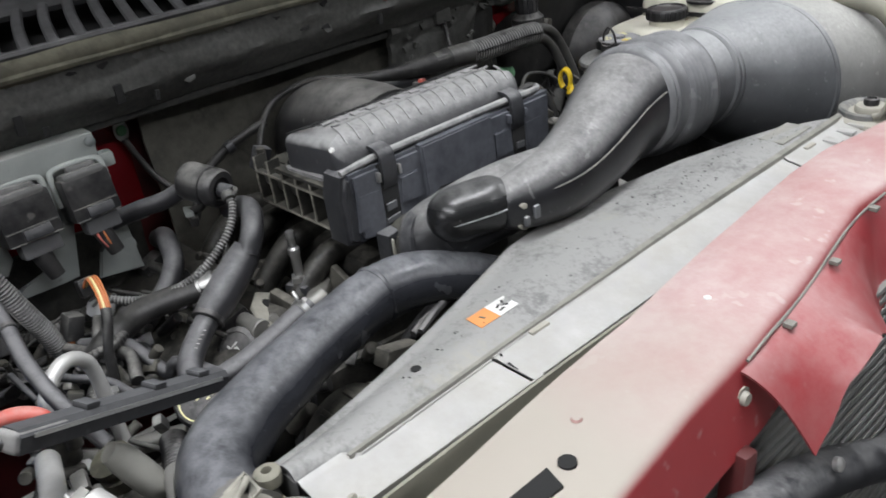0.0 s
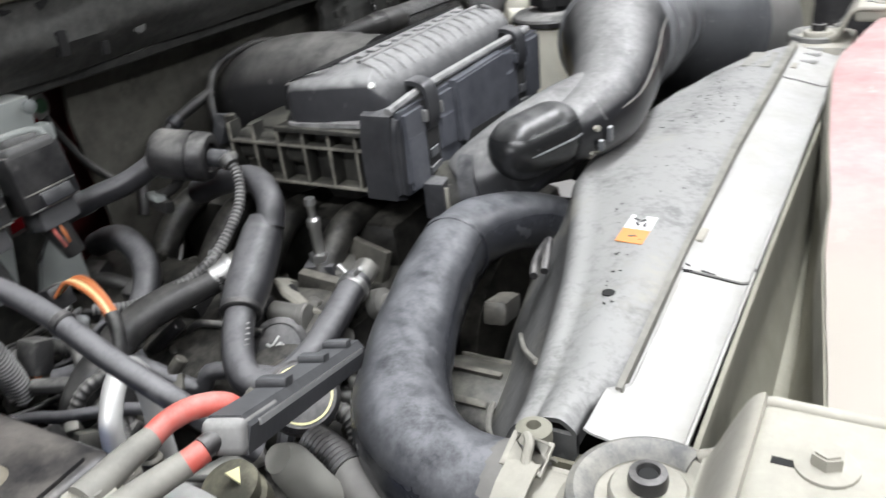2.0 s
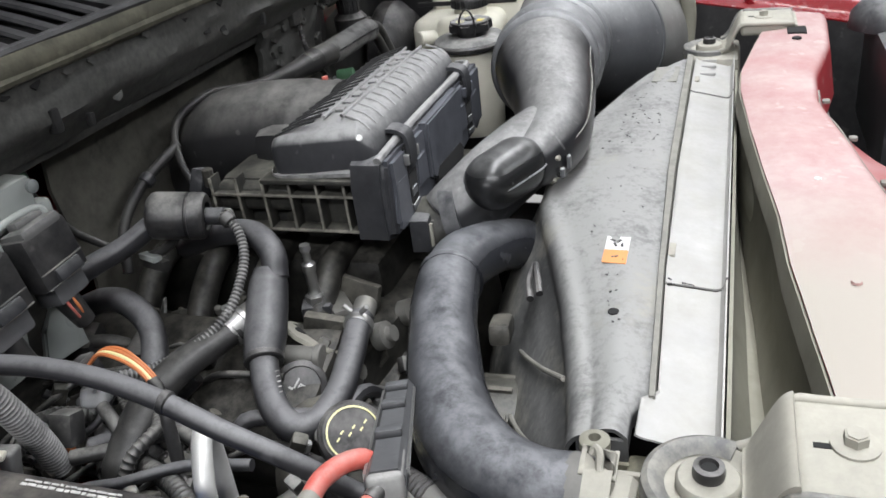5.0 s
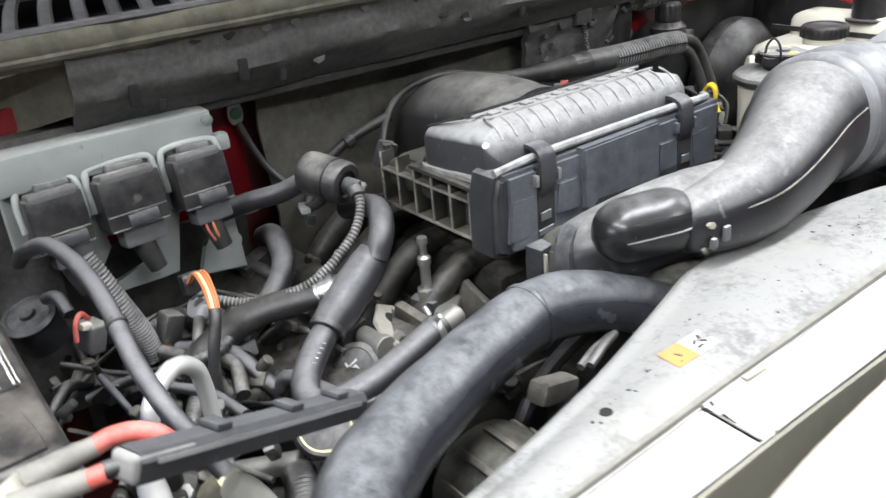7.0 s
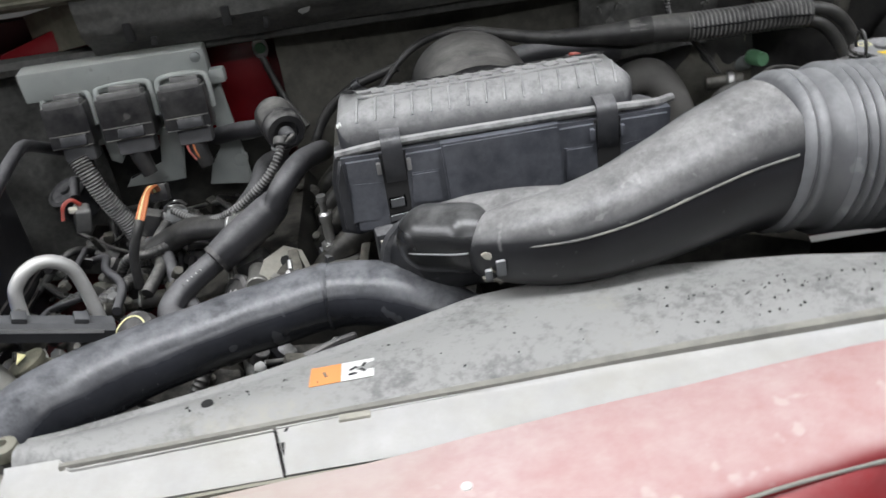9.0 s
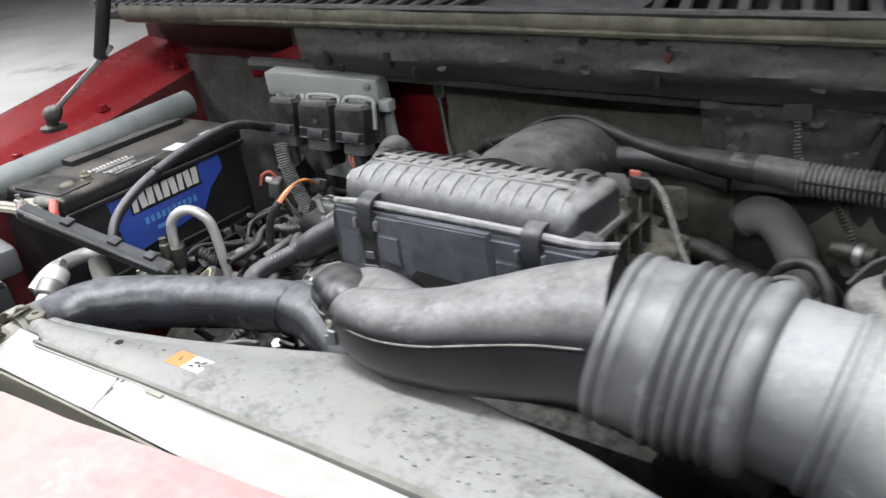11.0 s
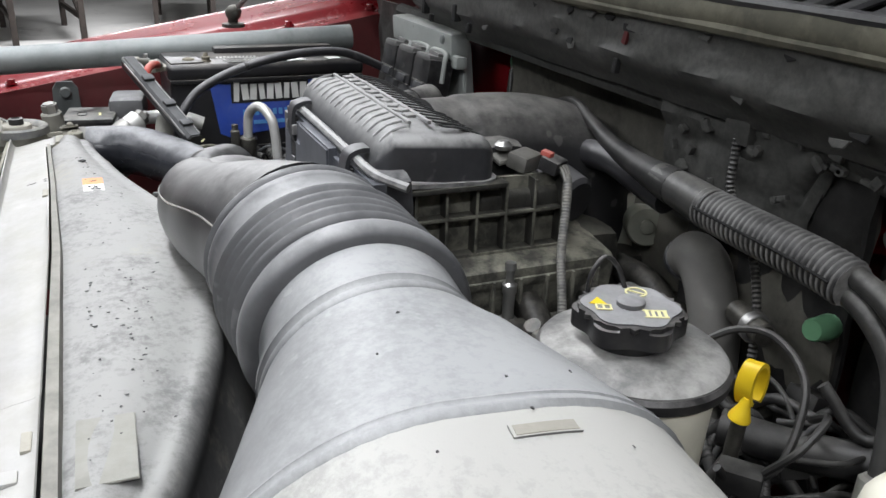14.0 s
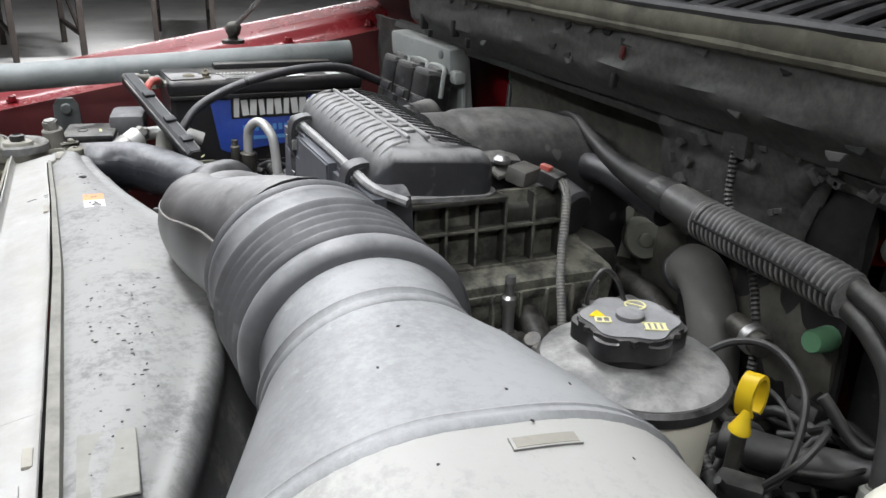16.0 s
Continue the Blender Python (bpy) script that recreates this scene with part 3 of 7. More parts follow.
seal = thing("cowl_seal", "olive-brown dust-caked rubber weatherstrip along the cowl edge", "weatherstrip", (0, 0.53, 1.27))
part("strip", sheet(lambda u, v: V(-0.85 + 1.72 * u, 0.529 - 0.006 * math.sin(math.pi * v) + 0.006 * v + 0.003 * noise.noise(V(u * 20, v, 1)), 1.286 - 0.025 * v), 60, 6, 0.004), M_OLIVE, seal)
part("bead", hose([(-0.85, 0.532, 1.266), (-0.4, 0.527, 1.268), (0.2, 0.527, 1.267), (0.87, 0.532, 1.264)], 0.0055, 8), M_OLIVE, seal)


def fender(side, name, label):
    """side -1: battery side, +1: the other; a red fender with its crest, gutter and inner apron."""
    mx = (lambda x: x) if side < 0 else (lambda x: -0.08 - x)
    f = thing(name, label, "fender", (mx(-0.95), 0.3, 0.9))

    def skin(u, v):
        y = -0.34 + 1.35 * u
        z = 1.094 + 0.18 * y
        xs = [(0, -0.800), (0.18, -0.835), (0.42, -0.885), (0.6, -0.95), (0.72, -1.0), (0.86, -1.03), (1, -1.035)]
        zs = [(0, -0.040), (0.18, -0.034), (0.30, -0.018), (0.6, 0.0), (0.72, -0.012), (0.86, -0.10), (1, -0.45)]
        return V(mx(lerp_at(v, xs) + 0.01 * u), y, z + lerp_at(v, zs))
    part("skin", sheet(skin, 24, 30, 0.003), M_RED, f)

    def apron(u, v):
        y = -0.34 + 1.35 * u
        return V(mx(-0.800 + 0.01 * u + 0.03 * v), y, 1.094 + 0.18 * y - 0.040 - 0.42 * v)
    # Battery side: red darkened for shade under the fender; far side: black.
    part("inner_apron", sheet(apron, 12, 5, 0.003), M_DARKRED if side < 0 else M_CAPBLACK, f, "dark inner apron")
    for k in range(5):
        y = -0.05 + 0.16 * k
        part("bolt", lathe([(0.011, 0), (0.011, 0.003), (0.007, 0.003), (0.007, 0.009), (0.005, 0.010)], pose(mx(-0.826), y, 1.094 + 0.18 * y - 0.034), 6), M_RED, f)
    return f


fender(-1, "fender", "red painted front fender beside the battery with a bolted inner edge")
fender(1, "fender", "red painted front fender beside the fluid tanks")

# Unseen dark sheets added so that no light leaks in from below.
under = thing("engine_bay_floor", "unseen dark sheets added below the engine bay to block light", "underbody", (0, 0.2, 0.6), kind="structure")
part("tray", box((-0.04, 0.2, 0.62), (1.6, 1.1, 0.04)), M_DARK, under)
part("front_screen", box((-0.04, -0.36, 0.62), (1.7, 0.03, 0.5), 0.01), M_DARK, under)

hood = thing("hood", "open red hood with a dark underside standing above the bay", "hood", (0, 0.8, 1.36))
part("underside", sheet(lambda u, v: V(-0.9 + 1.8 * u, 0.84 - 0.77 * v, 1.40 + 0.90 * v + 0.04 * math.sin(math.pi * v)), 8, 8, 0.02), M_DARK, hood, "dark hood lining")
part("skin", sheet(lambda u, v: V(-0.93 + 1.86 * u, 0.88 - 0.79 * v, 1.41 + 0.92 * v + 0.05 * math.sin(math.pi * v)), 8, 8, 0.003), M_RED, hood)

strut = thing("hood_strut", "black gas strut on a red fender mount holding the hood", "gas strut", (-0.80, 0.34, 1.13))
part("base", lathe([(0.020, 0), (0.020, 0.006), (0.009, 0.008), (0.009, 0.022)], pose(-0.80, 0.34, 1.117), 14), M_GREASE, strut)
part("ball_joint", lathe([(0.004, 0), (0.013, 0.006), (0.014, 0.014), (0.010, 0.024), (0.006, 0.030)], aim((-0.80, 0.335, 1.135), (-0.70, 0.39, 1.215)), 14), M_GREASE, strut)
part("rod", rod((-0.795, 0.338, 1.14), (-0.68, 0.40, 1.235), 0.004, 10), M_STEEL, strut)
part("cylinder", rod((-0.70, 0.39, 1.22), (-0.50, 0.46, 1.72), 0.010, 14), M_CAPBLACK, strut)
nudge(strut, 0.008, -0.018, 0.026)

# ---------------------------------------------------------------- front: radiator support, shroud, plate
REAR = [(-0.425, 0.060), (-0.389, 0.063), (-0.329, 0.075), (-0.243, 0.095), (-0.186, 0.112), (-0.126, 0.131), (-0.07, 0.150), (0.0, 0.156),
        (0.09, 0.150), (0.2, 0.132), (0.3, 0.105), (0.36, 0.085), (0.43, 0.03)]
LIP = [(-0.43, 0.0255), (-0.382, 0.0255), (-0.376, 0.0135), (-0.31, 0.0160), (-0.2, 0.0205), (0.0, 0.0245), (0.43, 0.0245)]
shroud = thing("radiator_shroud", "dusty grey plastic radiator shroud with black flecks", "radiator shroud", (0, 0.08, 0.8))


def shroud_skin(u, v):
    x = -0.414 + 0.837 * u
    ye = lerp_at(x, REAR)
    y0 = lerp_at(x, LIP) + 0.002
    end = min(1.0, (1 - u) / 0.06)
    flare = lerp_at(x, [(-0.42, 0.085), (-0.15, 0.085), (0.05, 0.055), (0.43, 0.05)])
    if v < 0.08:
        k = v / 0.08
        return V(x, y0, 1.040 + 0.011 * k)
    if v < 0.6:
        k = (v - 0.08) / 0.52
        return V(x, y0 + (ye - 0.006 - y0) * k, 1.051 + 0.008 * math.sin(math.pi * min(1, k * 1.1)) - 0.006 * (1 - end) + 0.0016 * noise.noise(V(x * 14, k * 3, 4)))
    if v < 0.8:
        a = (v - 0.6) / 0.2 * math.pi / 2
        return V(x, ye - 0.006 + 0.016 * math.sin(a), 1.027 + 0.0240 * math.cos(a) - 0.006 * (1 - end))
    k = (v - 0.8) / 0.2
    return V(x, ye + 0.010 + flare * (1 - (1 - k) ** 2.2), 1.027 - 0.006 * (1 - end) - 0.25 * k)


part("shell", sheet(shroud_skin, 72, 44, 0.003), M_SHROUD, shroud)
part("front_lip", sheet(lambda u, v: V(-0.3755 + 0.79 * u, lerp_at(-0.3755 + 0.79 * u, LIP) + lerp_at(u, [(0, 0.0055), (0.25, 0.0065), (0.5, 0.010), (1, 0.012)]) * v, 1.0515 + lerp_at(u, [(0, 0.0062), (0.4, 0.0065), (0.6, 0.009), (1, 0.010)]) * min(1, 6 * v, 6 * (1 - v)) ** 0.7), 60, 12, 0.0015), M_LIP, shroud, "khaki dusty front lip")
part("end_wall", sheet(lambda u, v: V(-0.414 - 0.006 * v, 0.0275 + 0.034 * u, 1.049 - 0.26 * v), 4, 4, 0.003), M_SHROUD, shroud)
for pts in (((-0.335, 0.0845, 1.0325), (-0.300, 0.1080, 1.0125), (-0.262, 0.1290, 0.9915), (-0.228, 0.1465, 0.9745)), ((-0.407, 0.0815, 1.0200), (-0.360, 0.1110, 0.9895), (-0.315, 0.1330, 0.9645), (-0.272, 0.1505, 0.9425))):
    part("rib", hose(pts, 0.0022, 8), M_LIP, shroud, "embossed rib")
random.seed(4)
for i in range(90):
    x = random.uniform(-0.33, 0.36)
    y = random.uniform(0.045, max(0.05, lerp_at(x, REAR) - 0.03))
    if i % 2 == 0:
        x = random.gauss(0.17, 0.07)
        y = random.uniform(0.05, 0.10)
    r = random.choice((0.0004, 0.0005, 0.0007, 0.0010))
    k = (y - lerp_at(x, LIP) - 0.002) / (lerp_at(x, REAR) - 0.008 - lerp_at(x, LIP))
    part("scuff", prism([(p[0] * r * random.uniform(0.6, 2.2), p[1] * r) for p in ring_poly(1, 7)], 0, 0.0003,
                        pose(x, y, 1.0519 + 0.008 * math.sin(math.pi * min(1, k * 1.1)), 0, 0, random.uniform(0, 180))), M_BLACKPRINT, shroud, "black scuff mark")
part("moulded_pad", prism([(0.288, 0.043), (0.355, 0.042), (0.355, 0.074), (0.290, 0.076)], 0, 0.0012, pose(0, 0, 1.0580), 0.0005), M_PAD, shroud, "cream rectangular pad")
part("hole", lathe([(0.0045, 0), (0.0045, 0.001)], pose(-0.279, 0.054, 1.0585), 12), M_DARK, shroud)

warning = thing("warning_label", "small orange and white warning sticker on the dusty shroud", "label", (-0.181, 0.063, 1.0595))
zl = 1.0590
part("orange_half", prism([(-0.205, 0.0530), (-0.1815, 0.0535), (-0.1808, 0.0745), (-0.2035, 0.0740)], zl, zl + 0.0004), M_ORANGE, warning, smooth=False)
part("white_half", prism([(-0.1813, 0.0535), (-0.1570, 0.0540), (-0.1562, 0.0750), (-0.1806, 0.0745)], zl, zl + 0.0004), M_WHITE, warning, smooth=False)
for x, y, a, s in ((-0.172, 0.066, 30, 0.006), (-0.165, 0.063, -40, 0.005), (-0.173, 0.060, 10, 0.005), (-0.164, 0.069, 60, 0.005)):
    part("mark", box((x, y, zl + 0.0006), (s, 0.0022, 0.0004), rot=(0, 0, a)), M_BLACKPRINT, warning, "black printed mark", smooth=False)
part("mark", box((-0.193, 0.064, zl + 0.0006), (0.002, 0.006, 0.0004), rot=(0, 0, 20)), M_GREASE, warning, smooth=False)

plate = thing("radiator_top_plate", "dusty white steel plate along the radiator top with slits", "metal plate", (0, 0, 1.04))
for n, (x0, x1) in enumerate(((-0.415, -0.2255), (-0.2230, 0.2495), (0.2520, 0.415))):
    def strip(u, v, x0=x0, x1=x1, n=n):
        x = x0 + (x1 - x0) * u
        prof = [(0, 0.0238, 1.056), (0.12, 0.019, 1.0535), (0.25, 0.012, 1.0525), (0.78, -0.021, 1.0445), (0.86, -0.026, 1.0455), (0.93, -0.029, 1.050), (1, -0.030, 1.057)]
        y = min(lerp_at(v, [(a, b) for a, b, c in prof]), (0.0245 if x < -0.376 else lerp_at(x, LIP)) - 0.001)
        z = lerp_at(v, [(a, c) for a, b, c in prof])
        skew = -0.2 * y * max(0, 1 - abs(x + 0.224) / 0.15)
        return V(x + skew, y, z + 0.0012 * n)
    part("strip", sheet(strip, 20, 14, 0.0015), M_PLATE, plate)
part("hole", prism(ring_poly(0.0052), 0, 0.0006, pose(-0.254, 0.002, 1.0503, 13, 0, 0)), M_GREASE, plate)
for x in (-0.02, 0.12, 0.31, 0.36):
    part("hole", prism(ring_poly(0.0028), 0, 0.0008, pose(x, -0.016, 1.0475, 13, 0, 0)), M_DARK, plate)
part("slit", prism([(-0.0070, 0.0170), (-0.0050, 0.0180), (-0.0006, 0.0115), (0.0026, 0.0185), (0.0044, 0.0178), (0.0020, 0.0090), (0.0018, 0.0010), (0.0016, -0.0040), (0.0008, -0.0040), (-0.0002, 0.0010), (-0.0018, 0.0100)], 0, 0.0006, pose(-0.2225, 0, 1.0519, 12.0, 0, 0)), M_DARK, plate, "dark torn slit")
part("tab", box((-0.172, 0.017, 1.0560), (0.022, 0.006, 0.004), 0.001), M_BEIGE, plate, "bent grey tab")
part("tab", box((0.30, 0.017, 1.0572), (0.020, 0.006, 0.004), 0.001), M_BEIGE, plate, "bent grey tab")
for x in (0.33, 0.365, 0.392):
    part("tongue", box((x, 0.004, 1.056), (0.012, 0.02, 0.004), 0.001), M_PLATE, plate)

INNER = [(-0.43, -0.093), (-0.395, -0.090), (-0.25, -0.073), (-0.165, -0.068), (-0.08, -0.058), (0.02, -0.048), (0.15, -0.037), (0.22, -0.038), (0.34, -0.055), (0.42, -0.068), (0.475, -0.08)]
panel = thing("support_panel", "khaki dust-covered inner panel of the radiator support", "panel", (0, -0.06, 0.8), kind="structure")
def trough(u, v):
    x = -0.47 + 0.95 * u
    yi = lerp_at(x, INNER) - 0.003
    prof = [(0, -0.0315, 1.050), (0.2, -0.034, 1.000), (0.4, -0.032 + 0.35 * (yi + 0.032), 0.965), (0.6, -0.032 + 0.65 * (yi + 0.032), 0.960), (0.8, yi + 0.004, 0.995), (1, yi, 1.072)]
    return V(x, lerp_at(v, [(a, b) for a, b, c in prof]), lerp_at(v, [(a, c) for a, b, c in prof]) + 0.008 * math.sin(5 * u))


part("trough", sheet(trough, 24, 15, 0.003), M_KHAKI, panel)
part("bulge", lathe([(0.002, -0.035), (0.03, -0.03), (0.05, -0.01), (0.055, 0.0), (0.05, 0.01), (0.03, 0.03), (0.002, 0.035)], pose(0.02, -0.052, 1.030, 0, 90, 0) @ Matrix.Diagonal((0.55, 0.16, 1.8, 1)), 20), M_KHAKI, panel)

bar = thing("radiator_support_bar", "red painted steel radiator support bar caked in pale dust", "support bar", (0, -0.1, 1.08))
OUTER = [(-0.43, -0.170), (-0.32, -0.165), (-0.22, -0.152), (-0.13, -0.146), (-0.02, -0.131), (0.04, -0.121), (0.12, -0.108), (0.207, -0.112), (0.34, -0.137), (0.446, -0.142), (0.475, -0.142)]


def bar_skin(u, v):
    x = -0.43 + 0.915 * u
    yi, yo = lerp_at(x, INNER), lerp_at(x, OUTER)
    dent = 0.002 * noise.noise(V(x * 12, v * 3, 7))
    if v < 0.6:
        k = v / 0.6
        return V(x, yi + (yo - yi) * k, 1.090 + 0.003 * math.sin(math.pi * k) + dent)
    if v < 0.7:
        a = (v - 0.6) / 0.1 * math.pi / 2
        return V(x, yo - 0.008 * math.sin(a), 1.082 + 0.008 * math.cos(a) + dent)
    k = (v - 0.7) / 0.3
    return V(x, yo - 0.008 - 0.010 * k, 1.082 - 0.062 * k)


part("inner_flange", sheet(lambda u, v: V(-0.43 + 0.915 * u, lerp_at(-0.43 + 0.915 * u, INNER) + 0.002 + 0.003 * v, 1.0895 - 0.022 * v), 60, 4, 0.002), M_KHAKI, bar, "khaki dusty inner flange")
part("bar_sheet", sheet(bar_skin, 70, 40, 0.0025), M_REDDUST, bar)
# Holes are dark plates on the sheet, their depth given by colour.
part("hole", prism(ring_poly(0.0062), 0, 0.003, pose(-0.312, -0.135, 1.0935)), M_DARK, bar)
part("square_hole", prism([(-0.358, -0.129), (-0.360, -0.1455), (-0.329, -0.1465), (-0.324, -0.129)], 1.0930, 1.0964), M_DARK, bar)
part("hole", prism(ring_poly(0.006), 0, 0.004, pose(0.345, -0.106, 1.0935)), M_DARK, bar)
part("square_hole", prism([(-0.016, -0.012), (0.016, -0.012), (0.016, 0.012), (-0.016, 0.012)], 0, 0.004, pose(0.385, -0.108, 1.0935)), M_DARK, bar)
for x, z in ((-0.155, 1.06), (-0.05, 1.07)):
    part("bolt", lathe([(0.009, 0), (0.009, 0.002), (0.006, 0.002), (0.005, 0.006)], pose(x, lerp_at(x, OUTER) - 0.012, z, 90, 0, 0), 10), M_BEIGE, bar)
part("rivet", lathe([(0.0035, 0), (0.003, 0.0015)], pose(-0.105, -0.101, 1.0955), 10), M_WHITE, bar)
part("rivet", lathe([(0.004, 0), (0.003, 0.0015)], pose(-0.278, -0.114, 1.0955), 10), M_REDDUST, bar)

flap = thing("bent_red_panel", "bent red painted sheet hanging from the support bar", "body panel", (0.1, -0.2, 1.03))


def flap_skin(u, v):
    x = -0.155 + 0.33 * u
    yo = lerp_at(x, OUTER) - 0.010
    drop = lerp_at(u, [(0, 0.072), (0.07, 0.055), (0.14, 0.034), (0.3, 0.024), (0.5, 0.050), (0.7, 0.085), (1, 0.11)])
    out = lerp_at(u, [(0, 0.046), (0.14, 0.044), (0.3, 0.060), (0.5, 0.050), (0.7, 0.035), (1, 0.025)])
    return V(x + 0.035 * v * (1 - u), yo - out * v + 0.004 * math.sin(16 * u + 2 * v) * v, 1.080 - drop * v ** 1.3 + 0.004 * math.sin(13 * u + 4 * v) * v)


part("flap_sheet", sheet(flap_skin, 40, 16, 0.002), M_FLAP, flap)
part("torn_lip", hose([(x, lerp_at(x, OUTER) - 0.011, 1.084 + 0.002 * math.sin(40 * x)) for x in (-0.145, -0.11, -0.06, -0.01, 0.05, 0.11, 0.165)], 0.0013, 8), M_LIP, flap, "pale torn lip")
for x in (-0.085, 0.02, 0.13):
    part("clip", box((x, lerp_at(x, OUTER) - 0.018, 1.084), (0.008, 0.008, 0.004), 0.001), M_LIP, flap)

condenser = thing("condenser", "grey finned condenser in front of the radiator", "condenser", (0.1, -0.27, 0.9))
# Near-black sheet behind the fins; shows as the dark between them.
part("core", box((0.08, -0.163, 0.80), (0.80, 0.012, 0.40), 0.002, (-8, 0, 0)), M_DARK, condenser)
for i in range(38):
    z = 0.62 + 0.0105 * i
    part("fin", box((0.08, -0.172 + (z - 0.80) * 0.14, z), (0.79, 0.012, 0.0052), 0.001, (-8, 0, 0)), M_FIN, condenser)
part("air_guide", hose([(-0.21, -0.185, 0.985), (-0.15, -0.187, 0.975), (-0.09, -0.19, 0.955), (0.0, -0.19, 0.905), (0.07, -0.19, 0.865), (0.16, -0.19, 0.84)], 0.020, 12), M_PLASTIC, condenser, "black plastic air guide")
part("post", box((-0.175, -0.168, 0.96), (0.018, 0.02, 0.13), 0.004, (0, 8, 0)), M_DARKRED, condenser, "dark bracket post")
for x, z in ((-0.09, 0.978), (0.02, 0.92)):
    part("screw", lathe([(0.006, 0), (0.006, 0.004), (0.003, 0.006)], pose(x, -0.205, z, 70, 0, 0), 10), M_STEEL, condenser)

lamp_box = thing("headlamp_housing", "dark grey plastic headlamp housing beyond the support bar", "headlamp", (0.36, -0.28, 0.95))
part("housing", box((0.40, -0.275, 1.0), (0.26, 0.13, 0.16), 0.015), M_PLASTIC, lamp_box)
part("knob", lathe([(0.012, 0), (0.012, 0.008), (0.008, 0.012)], pose(0.30, -0.25, 1.08), 12), M_CAPBLACK, lamp_box)
part("dome", lathe([(0.05, 0), (0.048, 0.02), (0.035, 0.035), (0.01, 0.042)], pose(0.47, -0.23, 1.075), 20), M_PLASTIC, lamp_box)


def mount_bracket(name_label, cx, cy, z, mirror, reach):
    """The stamped bracket over a radiator corner, with its rubber bush; mirror: -1 on the far side; reach: how far its foot runs."""
    b = thing("radiator_mount", name_label, "bracket", (cx, cy, z - 0.02), "radiator mounts")
    X = lambda d: cx + mirror * d
    part("dish", lathe([(0.008, 0.0), (0.024, 0.001), (0.027, 0.002), (0.0295, 0.005), (0.0315, 0.006), (0.0345, 0.004), (0.0352, -0.012), (0.032, -0.014)], pose(X(0), cy, z - 0.019), 36), M_BEIGE, b, "dished pressing with a rubbed rim")
    ROLL = [(0, 0.0255, -0.0175), (0.2, 0.0275, -0.0155), (0.4, 0.0305, -0.0130), (0.6, 0.0340, -0.0118), (0.8, 0.0368, -0.0135), (1, 0.0380, -0.0220)]

    def roll(u, v):
        a = math.radians(-28 + 236 * u)
        r = lerp_at(v, [(p, q) for p, q, h in ROLL])
        return V(X(r * math.cos(a)), cy + r * math.sin(a), z + lerp_at(v, [(p, h) for p, q, h in ROLL]))

    part("rim", sheet(roll, 44, 10, 0.0012), M_RUBBED, b, "rubbed grey rolled rim")
    f0, f1, y0, zt = -0.042, 0.035, cy - 0.044, z + 0.025

    part("ramp", sheet(lambda u, v: V(X((-0.033 + 0.064 * u) * (1 - v) + (f0 + (f1 - f0) * u) * v), cy - 0.019 - 0.025 * v, z - 0.0165 + (0.0405) * (3 * v * v - 2 * v ** 3) + 0.003 * (2 * u - 1) ** 4), 16, 14, 0.003), M_BEIGE, b)
    for d0, d1, mm in ((0.031, f1, M_BEIGE), (-0.033, f0, M_RUBBED)):
        part("side_roll", hose([(X(d0), cy - 0.016, z - 0.013), (X(d0 + 0.3 * (d1 - d0)), cy - 0.026, z - 0.007), (X(d0 + 0.7 * (d1 - d0)), cy - 0.036, z + 0.015), (X(d1), cy - 0.045, zt - 0.0015), (X(d1), cy - 0.060, zt - 0.001), (X(d1), cy - reach * 0.7, zt - 0.001), (X(d1), cy - reach, zt - 0.002)], 0.0032, 10), mm, b, "rolled edge")
    part("skirt", sheet(lambda u, v: V(X(-0.034 + (f0 + 0.034) * min(1, u * 3)), cy - 0.015 - (reach - 0.015) * u, z - 0.012 + 0.036 * min(1, max(0, u * 4 - 0.1)) - 0.016 * v), 24, 3, 0.003), M_RUBBED, b, "rubbed side skirt")
    part("foot", box((X((f0 + f1) / 2), cy - (0.042 + reach) / 2, zt - 0.009), (f1 - f0, reach - 0.042, 0.018), 0.006, seg=3), M_BEIGE, b)
    part("front_flange", box((X((f0 + f1) / 2), cy - reach - 0.001, zt - 0.028), (f1 - f0, 0.006, 0.05), 0.002), M_BEIGE, b)
    part("bush_seat", lathe([(0.0185, 0), (0.0185, 0.0065), (0.0170, 0.0085), (0.0088, 0.0092)], pose(X(0), cy, z - 0.019), 32), M_BEIGE, b, "dust-caked washer")
    bush = part("rubber_bush", lathe([(0.0088, 0), (0.0094, 0.004), (0.0088, 0.0082), (0.0056, 0.0090), (0.0046, 0.006)], pose(X(0), cy, z - 0.0105), 24), M_CAPBLACK, b, "black rubber bush")
    part("bore", lathe([(0.0048, 0), (0.0044, 0.0012)], pose(X(0), cy, z - 0.0045), 14), M_DARK, bush)
    bolt = part("bolt", prism(hexagon(0.0066), 0, 0.007, pose(X(-0.001), cy - 0.072, zt + 0.002), 0.001), M_BEIGE, b, "dusty bolt with a washer")
    part("washer", lathe([(0.0125, 0), (0.0125, 0.002), (0.008, 0.003)], pose(X(-0.001), cy - 0.072, zt - 0.0005), 20), M_BEIGE, bolt)
    part("slot", box((X(-0.004), cy - 0.056, zt + 0.0002), (0.004, 0.009, 0.0006)), M_DARK, b)
    if reach > 0.12:
        part("slot", box((X(-0.014), cy - 0.118, zt + 0.0002), (0.005, 0.008, 0.0006)), M_DARK, b)
    return b


mount_bracket("beige dust-caked steel radiator mount with a black rubber bush", -0.454, -0.0225, 1.077, 1, 0.175)
mount_bracket("dusty radiator mount with a black rubber bush at the far corner", 0.433, 0.006, 1.079, -1, 0.112)

